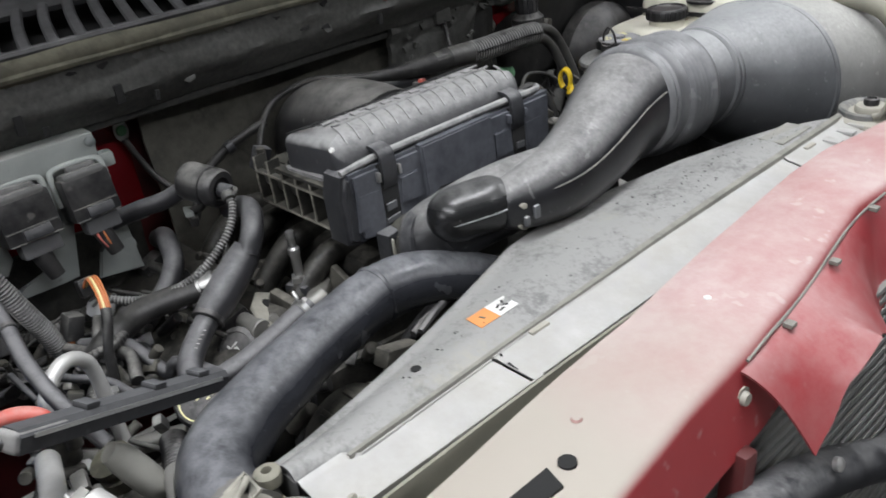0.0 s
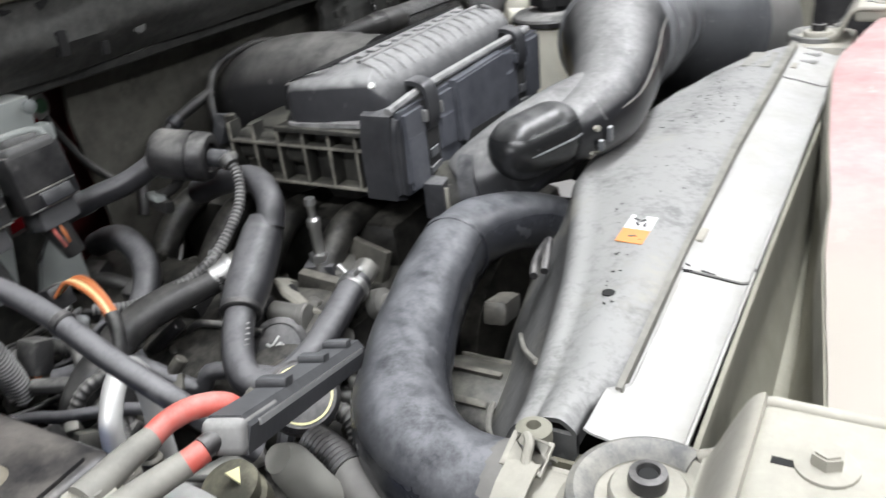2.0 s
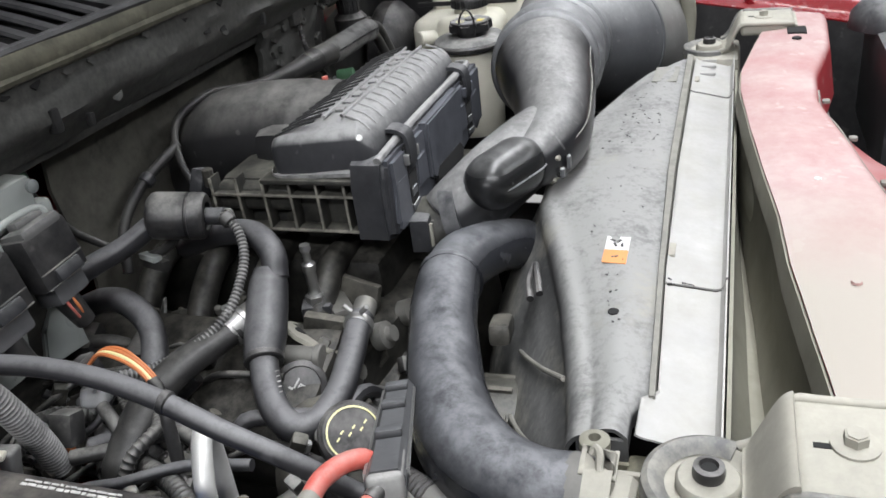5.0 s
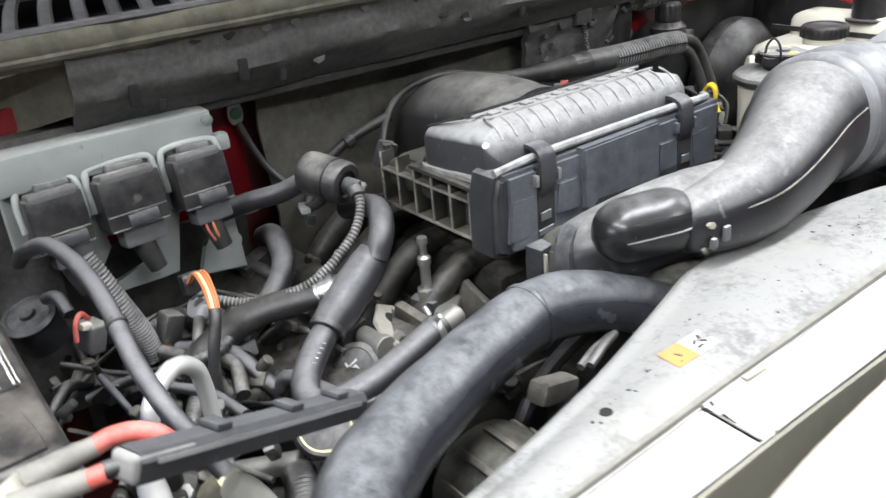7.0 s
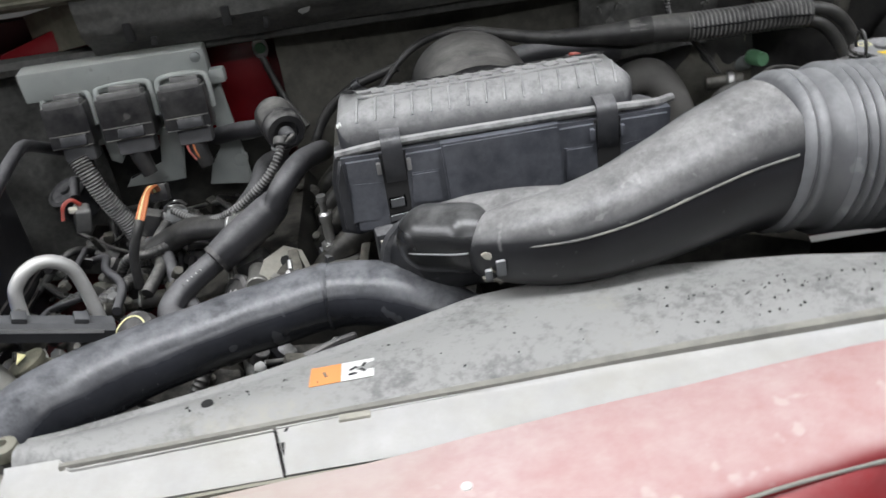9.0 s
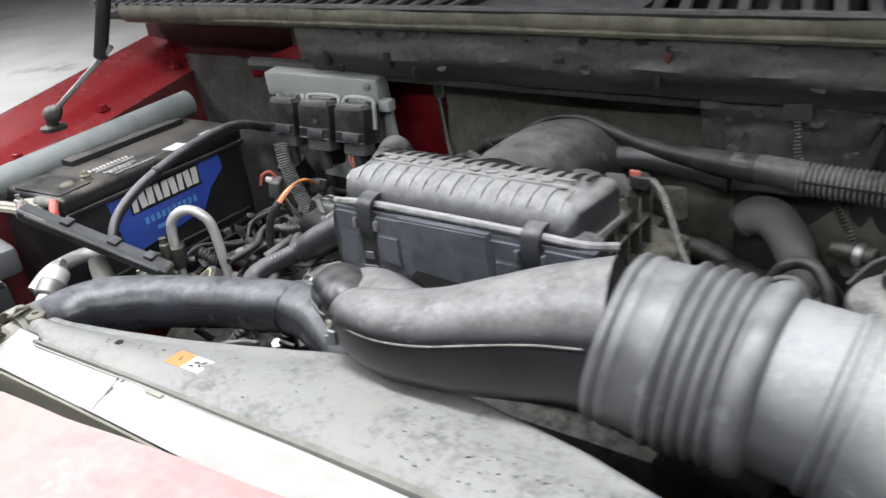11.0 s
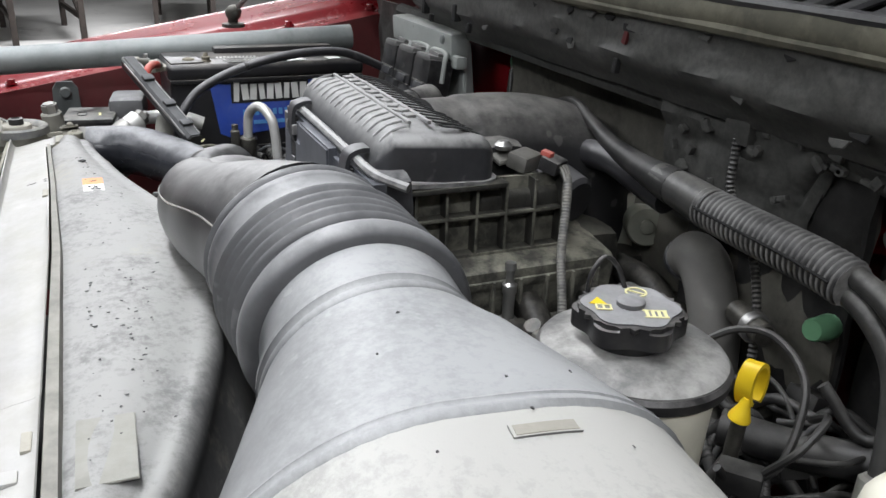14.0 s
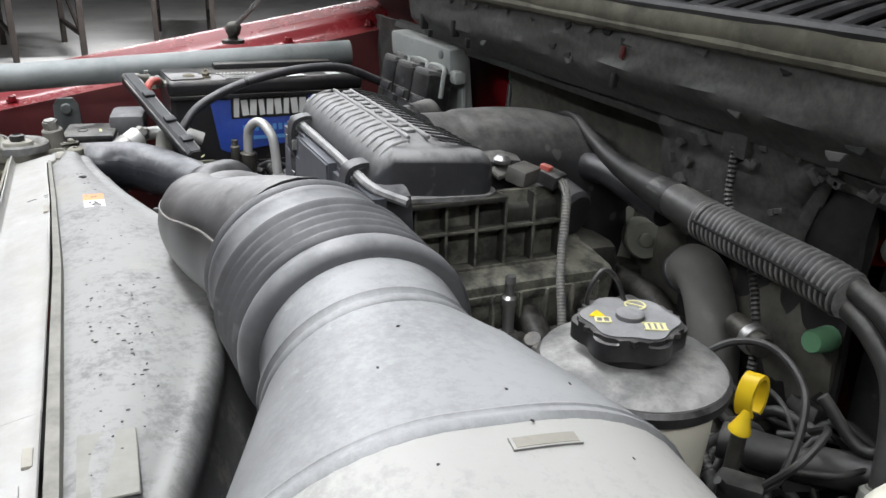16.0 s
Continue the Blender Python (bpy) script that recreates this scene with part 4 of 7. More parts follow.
header_panel = thing("red_header_panel", "dusty red painted header panel beside the radiator mount", "body panel", (-0.58, -0.19, 1.0))
part("top", sheet(lambda u, v: V(-0.484 - 0.15 * u, -0.083 - 0.22 * v, 1.0885 + 0.004 * math.sin(3 * u) - 0.012 * u * u), 10, 10, 0.003), M_PINK, header_panel)
part("side", sheet(lambda u, v: V(-0.485 - 0.15 * u, -0.084 + 0.006 * v, 1.085 - 0.012 * u * u - 0.20 * v), 8, 6, 0.003), M_RED, header_panel)
part("edge", hose([(-0.485, -0.085, 1.087), (-0.4855, -0.15, 1.087), (-0.486, -0.25, 1.087)], 0.003, 8), M_PINK, header_panel)

tank_end = thing("radiator_end_tank", "dusty beige plastic radiator end tank with ribs and hose neck", "radiator", (-0.46, 0.0, 0.85))
part("tank", box((-0.475, 0.0, 0.935), (0.13, 0.075, 0.19), 0.012), M_OLIVE, tank_end)
part("crown", box((-0.475, -0.002, 1.032), (0.128, 0.060, 0.012), 0.005), M_OLIVE, tank_end, "olive dusty tank crown")
for k in range(6):
    part("rib", box((-0.527 + 0.021 * k, 0.034, 1.020), (0.0035, 0.016, 0.036), 0.001), M_OLIVE, tank_end)
part("neck", rod((-0.452, 0.02, 1.022), (-0.450, 0.075, 1.026), 0.026, 20), M_BEIGE, tank_end)
for k in range(4):
    part("rib", box((-0.515 + 0.026 * k, -0.002, 0.99), (0.004, 0.092, 0.11), 0.001), M_BEIGE, tank_end)
part("ledge", box((-0.482, -0.045, 1.03), (0.13, 0.03, 0.010), 0.003), M_OLIVE, tank_end)
part("plug", box((-0.545, -0.045, 1.03), (0.03, 0.026, 0.018), 0.004, (0, 0, 20)), M_WHITETANK, tank_end, "white wiring plug")
part("bead", lathe([(0.009, 0), (0.010, 0.003), (0.010, 0.010), (0.007, 0.012), (0.004, 0.012), (0.004, 0.004)], pose(-0.425, 0.047, 1.048), 14), M_KHAKI, tank_end, "small white plastic lug")
part("tank", box((0.44, 0.0, 0.95), (0.11, 0.075, 0.22), 0.012), M_BEIGE, tank_end)

clip = thing("hose_clip", "dusty pale spring clip round the radiator hose end", "clip", (-0.445, 0.040, 1.05))
CL = frame_of((-0.4475, 0.0410, 1.0600), (0, -1, -0.10), (0.93, 0, 0.37))
part("frame", joined(*[box((0, 0, 0), sz, 0.0008) for sz in ((0.0226, 0.0034, 0.003), (0.0226, 0.0030, 0.003), (0.0032, 0.020, 0.003), (0.0032, 0.020, 0.003))]), M_BEIGE, clip)
for k, (dx, dy) in enumerate(((0, 0.0085), (0, -0.0085), (-0.0098, 0), (0.0098, 0))):
    for v in clip.children[0].data.vertices[k * len(clip.children[0].data.vertices) // 4:(k + 1) * len(clip.children[0].data.vertices) // 4]:
        v.co = CL @ (v.co + V(dx, dy, 0))
part("prong", hose([tuple(CL @ V(*p)) for p in ((-0.005, 0.005, 0.0), (-0.003, 0.008, 0.003), (0.0, 0.004, 0.004), (0.001, -0.004, 0.001), (0.004, -0.012, -0.002))], 0.0026, 8), M_BEIGE, clip)
part("strap", sheet(lambda u, v: V(-0.4575 + 0.0318 * math.cos(math.radians(30 + 250 * u)), 0.049 - 0.017 * v, 1.028 + 0.0318 * math.sin(math.radians(30 + 250 * u))), 40, 2, 0.0014), M_BEIGE, clip)

hexb = thing("long_bolt", "dusty hexagon bolt on a pale steel post", "bolt", (-0.54, 0.03, 0.95))
part("post", rod((-0.547, 0.037, 0.94), (-0.533, 0.023, 1.07), 0.012, 16), M_BEIGE, hexb)
part("collar", rod((-0.5345, 0.0245, 1.055), (-0.5315, 0.0215, 1.082), 0.0140, 20), M_LIP, hexb)
part("head", prism(hexagon(0.0108), 0, 0.013, aim((-0.5315, 0.0215, 1.082), (-0.5295, 0.0195, 1.1)), 0.002), M_ALU, hexb, "worn steel head")
nudge(hexb, 0.0185, -0.0035, -0.014)
# ---------------------------------------------------------------- radiator hose and intake tube
upper_hose = thing("radiator_hose", "thick mottled grey-black rubber radiator hose curving over the engine", "hose", (-0.30, 0.19, 1.0))
part("hose_run", hose([(-0.451, 0.050, 1.026), (-0.449, 0.085, 1.026), (-0.432, 0.120, 1.026), (-0.398, 0.150, 1.024), (-0.355, 0.172, 1.024),
                       (-0.305, 0.190, 1.026), (-0.250, 0.207, 1.028), (-0.200, 0.216, 1.030), (-0.155, 0.212, 1.028), (-0.115, 0.196, 1.020), (-0.07, 0.175, 1.000)],
                      [0.032, 0.032, 0.033, 0.033, 0.031, 0.030, 0.030, 0.030, 0.030, 0.028, 0.026], 24, 8, 0.05), M_HOSE, upper_hose)
part("end_sleeve", hose([(-0.4515, 0.040, 1.026), (-0.451, 0.048, 1.026), (-0.450, 0.056, 1.026), (-0.449, 0.062, 1.026)], [0.0318, 0.0324, 0.0326, 0.0318], 24, 6, 0.04), M_GREYHOSE, upper_hose, "dust-caked hose end")
part("seam_ridge", sweep([V(-0.203, 0.2155, 1.030), V(-0.199, 0.216, 1.030), V(-0.195, 0.2158, 1.030)], [0.0305, 0.0318, 0.0305], 24), M_HOSE, upper_hose)

tube = thing("intake_tube", "dusty black intake tube with bellows and wide grey duct", "intake tube", (0.2, 0.17, 1.0))
P1 = [(-0.066, 0.172, 1.085), (-0.060, 0.169, 1.0855), (-0.045, 0.163, 1.087), (-0.02, 0.157, 1.089), (0.015, 0.156, 1.090), (0.060, 0.163, 1.0938), (0.110, 0.174, 1.1035), (0.155, 0.189, 1.1090), (0.196, 0.2005, 1.1112)]
s1 = spline(P1, 8)
R1 = [0.012, 0.0245, 0.0300, 0.0355, 0.0402, 0.0447, 0.0505, 0.0575, 0.0640]
rr = []
for a, b in zip(R1, R1[1:]):
    rr += [a + (b - a) * k / 8 for k in range(8)]
rr.append(R1[-1])
elbow = part("elbow", sweep(s1, rr, 32, squash=[(1.0, 1.02)] * len(s1)), M_TUBE, tube, "smooth black elbow")
part("seam", sweep([p + V(0.0, -1, 0.42).normalized() * (r + 0.0003) for p, r in zip(s1[20:], rr[20:])], 0.0010, 6), M_RUBBED, elbow, "pale moulding seam")
neck = part("neck", hose([(0.01, 0.165, 1.088), (-0.025, 0.182, 1.083), (-0.055, 0.200, 1.074), (-0.082, 0.218, 1.062), (-0.100, 0.233, 1.051), (-0.106, 0.242, 1.043)], [0.039, 0.0395, 0.0395, 0.039, 0.038, 0.037], 32, 8), M_TUBE, tube, "dirty neck bent towards the air box")
for k in range(2):
    part("neck_ridge", sweep([V(-0.089 - 0.010 * k, 0.220 + 0.010 * k, 1.058 - 0.008 * k), V(-0.0915 - 0.010 * k, 0.2225 + 0.010 * k, 1.056 - 0.008 * k)], 0.0365, 24), M_RUBBER, neck)
LA, LB = V(-0.1235, 0.2125, 1.0805), V(-0.052, 0.1660, 1.0930)
LP = [LA.lerp(LB, k / 40) for k in range(41)]
LR = [0.0300 * math.sqrt(max(0.01, 1 - max(0, 1 - k / 15) ** 2)) if k < 30 else 0.0300 - 0.008 * ((k - 30) / 10) ** 2 for k in range(41)]
lobe = part("resonator_lobe", sweep(LP, LR, 36), M_LOBE, tube, "glossy black rounded lobe")
part("lobe_seam", sweep([p + V(-0.45, -0.89, 0.05).normalized() * (LR[k] + 0.0002) for k, p in enumerate(LP) if 3 <= k <= 36], 0.0009, 6), M_DUCT, lobe, "pale moulding seam")
random.seed(19)
for i in range(16):
    x = random.uniform(-0.064, -0.040)
    z = random.uniform(1.062, 1.094)
    y = 0.164 - math.sqrt(max(0, 0.0275 ** 2 - (z - 1.086) ** 2)) - 0.001
    part("mud_crust", prism([(p[0] * random.uniform(0.6, 1.4), p[1] * random.uniform(0.5, 1.2)) for p in ring_poly(random.uniform(0.0025, 0.006), 7)], 0, 0.003, aim((x, y + 0.002, z), (x - 0.2, y - 1, z + 0.3 * (z - 1.08) * 30)), 0.0006), random.choice((M_RIB, M_MUD, M_BEIGE, M_DARK)), elbow, "chipped muddy crust")
part("seam_lug", joined(box((-0.048, 0.128, 1.086), (0.008, 0.004, 0.014), 0.0015), box((-0.058, 0.133, 1.078), (0.006, 0.005, 0.010), 0.0015)), M_DUCT, elbow, "chipped pale seam lug")
def bulge(a):
    """How far the duct swells towards the engine's far side, by the angle round it."""
    a = math.degrees(a) % 360
    u = min(1, max(0, (a - 95) / 55)) * min(1, max(0, (285 - a) / 70))
    return u * u * (3 - 2 * u)


def loft(rows, n=48):
    """A skin over rings: (centre, way that the ring faces, radius, swelling to one side) for each."""
    bm = bmesh.new()
    rings = []
    for c, w, r, b in rows:
        side = w.cross(V(0, 0, 1)).normalized()
        up = side.cross(w).normalized()
        turn = [2 * math.pi * k / n for k in range(n)]
        rings.append([bm.verts.new(c + (side * math.cos(a) + up * math.sin(a)) * r * (1 + b * bulge(a))) for a in turn])
    for a, b in zip(rings, rings[1:]):
        for k in range(n):
            bm.faces.new((a[k], a[(k + 1) % n], b[(k + 1) % n], b[k]))
    bm.faces.new(rings[0][::-1])
    bm.faces.new(rings[-1])
    return bm


BA, BB = V(0.192, 0.2010, 1.1125), V(0.313, 0.2140, 1.0960)
WA, WB = V(0.972, 0.085, -0.22).normalized(), V(0.992, -0.02, -0.12).normalized()
BELLOWS = [(-0.002, 0.0630), (0, 0.0660), (0.002, 0.0688), (0.005, 0.0700), (0.008, 0.0690), (0.0095, 0.0670), (0.011, 0.0670), (0.013, 0.0692), (0.017, 0.0702), (0.020, 0.0692), (0.022, 0.0680), (0.040, 0.0690), (0.042, 0.0696)]
for k in range(5):
    BELLOWS += [(0.043 + 0.0108 * k, 0.0696), (0.0455 + 0.0108 * k, 0.0728), (0.0485 + 0.0108 * k, 0.0748), (0.0505 + 0.0108 * k, 0.0738), (0.0525 + 0.0108 * k, 0.0704)]
BELLOWS += [(0.0975, 0.0704), (0.100, 0.0728), (0.1035, 0.0748), (0.108, 0.0758), (0.1125, 0.0757), (0.1165, 0.0742), (0.1192, 0.0710), (0.1205, 0.0660)]
part("bellows", loft([(BA.lerp(BB, d / 0.1205), WA.lerp(WB, max(0, d / 0.1205)).normalized(), r, 0) for d, r in BELLOWS], 56), M_BELLOWS, tube, "ribbed rubber bellows")
RINGS = [((0.300, 0.2145, 1.0975), 0.0655), ((0.330, 0.2110, 1.0965), 0.0655), ((0.361, 0.2055, 1.0960), 0.0655), ((0.395, 0.1998, 1.0868), 0.0765), ((0.430, 0.1940, 1.0772), 0.0878), ((0.464, 0.1884, 1.0680), 0.0988),
         ((0.498, 0.1827, 1.0590), 0.1097), ((0.56, 0.174, 1.043), 0.120), ((0.62, 0.166, 1.028), 0.124), ((0.70, 0.155, 1.005), 0.118)]
TILTS = [V(0.992, -0.02, -0.12), V(0.985, -0.01, -0.15), V(0.977, 0.0, -0.20), V(0.985, -0.015, -0.16), V(0.99, -0.025, -0.12), V(0.995, -0.035, -0.08), V(0.998, -0.045, -0.05), V(0.996, -0.06, -0.08), V(0.99, -0.08, -0.12), V(0.98, -0.10, -0.16)]
ds = spline([c for c, r in RINGS], 8)
dr, dw = [], []
for k in range(len(RINGS) - 1):
    for m in range(8):
        dr.append(RINGS[k][1] + (RINGS[k + 1][1] - RINGS[k][1]) * m / 8)
        dw.append(TILTS[k].lerp(TILTS[k + 1], m / 8).normalized())
dr.append(RINGS[-1][1])
dw.append(TILTS[-1].normalized())
SWELL = [0, 0, 0, 0.14, 0.18, 0.20, 0.21, 0.21, 0.21, 0.21]
db = [SWELL[k // 8] + (SWELL[min(9, k // 8 + 1)] - SWELL[k // 8]) * (k % 8) / 8 for k in range(len(ds))]
duct = part("duct", loft(list(zip(ds, dw, dr, db))[:49], 64), M_DUCT, tube, "wide grey-dusted plastic duct")
mouth = part("duct_mouth", loft([(c, w, r - 0.0008, b) for c, w, r, b in list(zip(ds, dw, dr, db))[48:]], 64), M_MOUTH, tube, "cream-dusted duct mouth")
for k_, prof in ((16, ((-0.013, -0.003), (-0.010, 0.0018), (-0.007, 0.0022), (-0.004, 0.0004), (-0.002, 0.0006), (-0.0005, 0.0024), (0.003, 0.0030), (0.006, 0.0020), (0.008, -0.001))),
                 (48, ((-0.007, -0.004), (-0.005, 0.0), (-0.003, 0.0008), (-0.002, 0.0001), (0.0, 0.0002), (0.001, 0.0010), (0.003, 0.0011), (0.006, -0.001)))):
    part("rib", loft([(ds[k_] + dw[k_] * o, dw[k_], dr[k_] + h, db[k_]) for o, h in prof], 72), M_DUCT, duct, "moulded double ridge")
# the small plate on the mouth follows the duct's curve


def on_duct(s, a, lift):
    i = int(s)
    p = ds[i].lerp(ds[i + 1], s - i)
    side = dw[i].cross(V(0, 0, 1)).normalized()
    return p + (side * math.cos(a) + side.cross(dw[i]) * math.sin(a)) * ((dr[i] + (dr[i + 1] - dr[i]) * (s - i)) * (1 + db[i] * bulge(a)) + lift)


part("slot_frame", sheet(lambda u, v: on_duct(50.02 + 0.9 * u, math.radians(101.5 + 14 * v), 0.0002), 4, 12, 0.0012), M_MOUTH, mouth, "shadowed frame of a small plate")
part("slot_plate", sheet(lambda u, v: on_duct(50.12 + 0.70 * u, math.radians(102.2 + 12.6 * v), 0.0005), 4, 12, 0.0012), M_BEIGE, mouth, "small beige moulded plate")
random.seed(8)
for i in range(7):
    k, a = random.randrange(20, 54), math.radians(random.uniform(50, 130))
    p, q = on_duct(k, a, 0.0002), on_duct(k, a, 0.1)
    r = random.uniform(0.0004, 0.0010)
    part("scuff", prism([(c[0] * r * random.uniform(0.7, 1.6), c[1] * r) for c in ring_poly(1, 7)], 0, 0.0003, aim(p, q)), M_BLACKPRINT, duct)

maf = thing("airflow_sensor", "dusty grey airflow sensor neck between tube and air box", "sensor", (-0.11, 0.25, 1.02))
part("neck", rod((-0.104, 0.236, 1.044), (-0.112, 0.272, 1.034), 0.034, 24), M_OLD, maf)
part("clamp", sweep([V(-0.104, 0.226, 1.0465), V(-0.1055, 0.2335, 1.0445), V(-0.107, 0.241, 1.0425)], 0.0415, 24), M_PLASTIC, maf, "black clamp band")
part("body", box((-0.134, 0.264, 1.046), (0.030, 0.020, 0.036), 0.003, (0, 0, 8)), M_PLASTIC, maf)
for k in range(3):
    part("fin", box((-0.143 + 0.009 * k, 0.252, 1.046), (0.003, 0.005, 0.026), 0.0008), M_BEIGE, maf)

# ---------------------------------------------------------------- air box
airbox = thing("air_filter_box", "black plastic air filter box with a dusty ribbed lid", "air filter box", (-0.03, 0.36, 1.0))


def lid_top(y):
    """Height of the lid over its width, front to back."""
    return lerp_at(y, [(0.288, 1.147), (0.292, 1.153), (0.298, 1.161), (0.306, 1.168), (0.318, 1.1722), (0.332, 1.173), (0.348, 1.1712), (0.37, 1.1662), (0.388, 1.160), (0.396, 1.157), (0.404, 1.153)])


def rounded_ring(cx, cy, hx, hy, r, n=10):
    out = []
    for qx, qy, a0 in ((1, 1, 0), (-1, 1, 90), (-1, -1, 180), (1, -1, 270)):
        for k in range(n + 1):
            a = math.radians(a0 + 90 * k / n)
            out.append((cx + qx * (hx - r) + r * math.cos(a), cy + qy * (hy - r) + r * math.sin(a)))
    return out


def lid_shell():
    """A lid with upright walls, rounded corners and a rounded upper edge that follows lid_top."""
    bm = bmesh.new()
    rings = []
    for inset, drop in ((-0.004, None), (-0.004, -1), (0.0, -1), (0.0, 0.011), (0.0012, 0.0065), (0.0045, 0.0022), (0.0095, 0.0), (0.020, 0.0), (0.034, 0.0), (0.046, 0.0), (0.0555, 0.0)):
        ring = []
        for x, y in rounded_ring(-0.028, 0.346, 0.140 - inset, 0.058 - inset, max(0.0015, 0.017 - inset)):
            z = 1.1175 if drop is None else 1.1215 if drop < 0 else lid_top(y) - drop
            if y < 0.31 and drop is not None and drop < 0 or drop is None and y < 0.31:
                z += 0.016 * min(1, (0.31 - y) / 0.02)
            ring.append(bm.verts.new((x, y, z)))
        rings.append(ring)
    for a, b in zip(rings, rings[1:]):
        for k in range(len(a)):
            bm.faces.new((a[k], a[(k + 1) % len(a)], b[(k + 1) % len(a)], b[k]))
    bm.faces.new(rings[-1])
    bm.faces.new(rings[0][::-1])
    return bm


lid = part("lid", lid_shell(), M_LID, airbox, "grey-dusted ribbed lid")
for i in range(15):
    x = -0.148 + 0.243 * i / 14
    part("front_rib", sweep([V(x + 0.12 * (y - 0.297), y, lid_top(y) + 0.0002) for y in (0.297, 0.302, 0.308, 0.315, 0.322)], 0.0013, 6), M_LID, lid)
for i in range(17):
    x = -0.150 + 0.248 * i / 16
    # Slots aren't cut: dark strips on the lid stand for their shade.
    part("vent_slot", sweep([V(x - 0.25 * (y - 0.352), y, lid_top(y) + 0.0004) for y in (0.352, 0.36, 0.37, 0.38, 0.388, 0.393)], 0.0036, 8, squash=[(1.0, 0.25)] * 6), M_DARK, lid, "dark strip painted in for a slot between ribs")
for y in (0.3255, 0.3445):
    part("raised_line", sweep([V(-0.145 + 0.0235 * k, y, lid_top(y) + 0.0004) for k in range(11)], 0.0018, 8), M_LID, lid)
random.seed(11)
for i in range(10):
    x = -0.125 + 0.021 * i
    part("emblem_bar", box((x, 0.335, 1.1733), (0.012, random.uniform(0.007, 0.011), 0.0028), 0.0008, (0, 0, random.uniform(-30, 30))), M_LID, lid, "raised moulded mark")
part("chip", lathe([(0.0035, -0.001), (0.003, 0.001)], pose(-0.1650, 0.3015, 1.1585, 20, -50, 0), 10), M_WHITE, lid, "bright chip")

base = part("base", joined(box((-0.030, 0.344, 1.092), (0.244, 0.132, 0.085), 0.012), box((-0.030, 0.438, 1.078), (0.238, 0.080, 0.062), 0.010)), M_OLD, airbox, "dirty black ribbed base")
part("base_flange", box((-0.030, 0.352, 1.1165), (0.296, 0.120, 0.005), 0.002), M_OLD, airbox)
part("shoulder", box((-0.030, 0.435, 1.090), (0.262, 0.090, 0.030), 0.010, seg=4), M_OLD, airbox)
def end_ribs(x, out, z0, z1, mid, edge_mat):
    """The grid of ribs on one end of the base: dark blades with mud along their outer edges."""
    for i in range(7):
        y = 0.296 + 0.030 * i
        part("end_rib", box((x, y, (z0 + z1) / 2), (0.016, 0.0020, z1 - z0), 0.0005), M_OLD, base)
        part("rib_edge", box((x + out * 0.0088, y, (z0 + z1) / 2), (0.0022, 0.0028, z1 - z0), 0.0008), edge_mat, base, "mud along a rib edge")
    for z in (z0, mid):
        part("end_ledge", box((x, 0.386, z), (0.016, 0.184, 0.0022), 0.0005), M_OLD, base)
        part("rib_edge", box((x + out * 0.0088, 0.386, z), (0.0024, 0.184, 0.0030), 0.0008), edge_mat, base, "mud along a rib edge")


part("end_skin", box((0.0930, 0.386, 1.082), (0.004, 0.190, 0.070), 0.001), M_CRUST, base, "dust-crusted end wall")
end_ribs(-0.160, -1, 1.060, 1.116, 1.098, M_RIB)
end_ribs(0.100, 1, 1.048, 1.116, 1.086, M_CRUST)
part("rail", hose([(-0.172, 0.284, 1.137), (-0.12, 0.281, 1.1425), (-0.02, 0.280, 1.1435), (0.07, 0.279, 1.1435), (0.125, 0.283, 1.140), (0.150, 0.303, 1.134)], 0.0042, 8), M_LID, airbox, "pale worn flange rail")
front = part("front_panel", prism([(-0.168, 1.136), (0.140, 1.136), (0.137, 1.066), (0.05, 1.062), (-0.11, 1.056), (-0.166, 1.058)], 0, 0.016, Matrix(((1, 0, 0, 0), (0, 0, -1, 0.288), (0, 1, 0, 0), (0, 0, 0, 1))), 0.004), M_BOX, airbox)
part("raised_panel", prism([(-0.0755, 1.1385), (0.0335, 1.1395), (0.0365, 1.073), (0.028, 1.067), (-0.060, 1.070), (-0.074, 1.078)], 0, 0.010, Matrix(((1, 0, 0, 0), (0, 0, -1, 0.2765), (0, 1, 0, 0), (0, 0, 0, 1))), 0.002), M_BOX, airbox, "flat blue-grey front plate")
# Dark plate proud of the panel paints in the shade of a slot.
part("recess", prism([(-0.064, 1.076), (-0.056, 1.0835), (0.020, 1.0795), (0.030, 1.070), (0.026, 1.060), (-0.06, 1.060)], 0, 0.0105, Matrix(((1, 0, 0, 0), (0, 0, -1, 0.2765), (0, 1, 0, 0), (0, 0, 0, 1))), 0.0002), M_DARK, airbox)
FRONT = lambda y: Matrix(((1, 0, 0, 0), (0, 0, -1, y), (0, 1, 0, 0), (0, 0, 0, 1)))


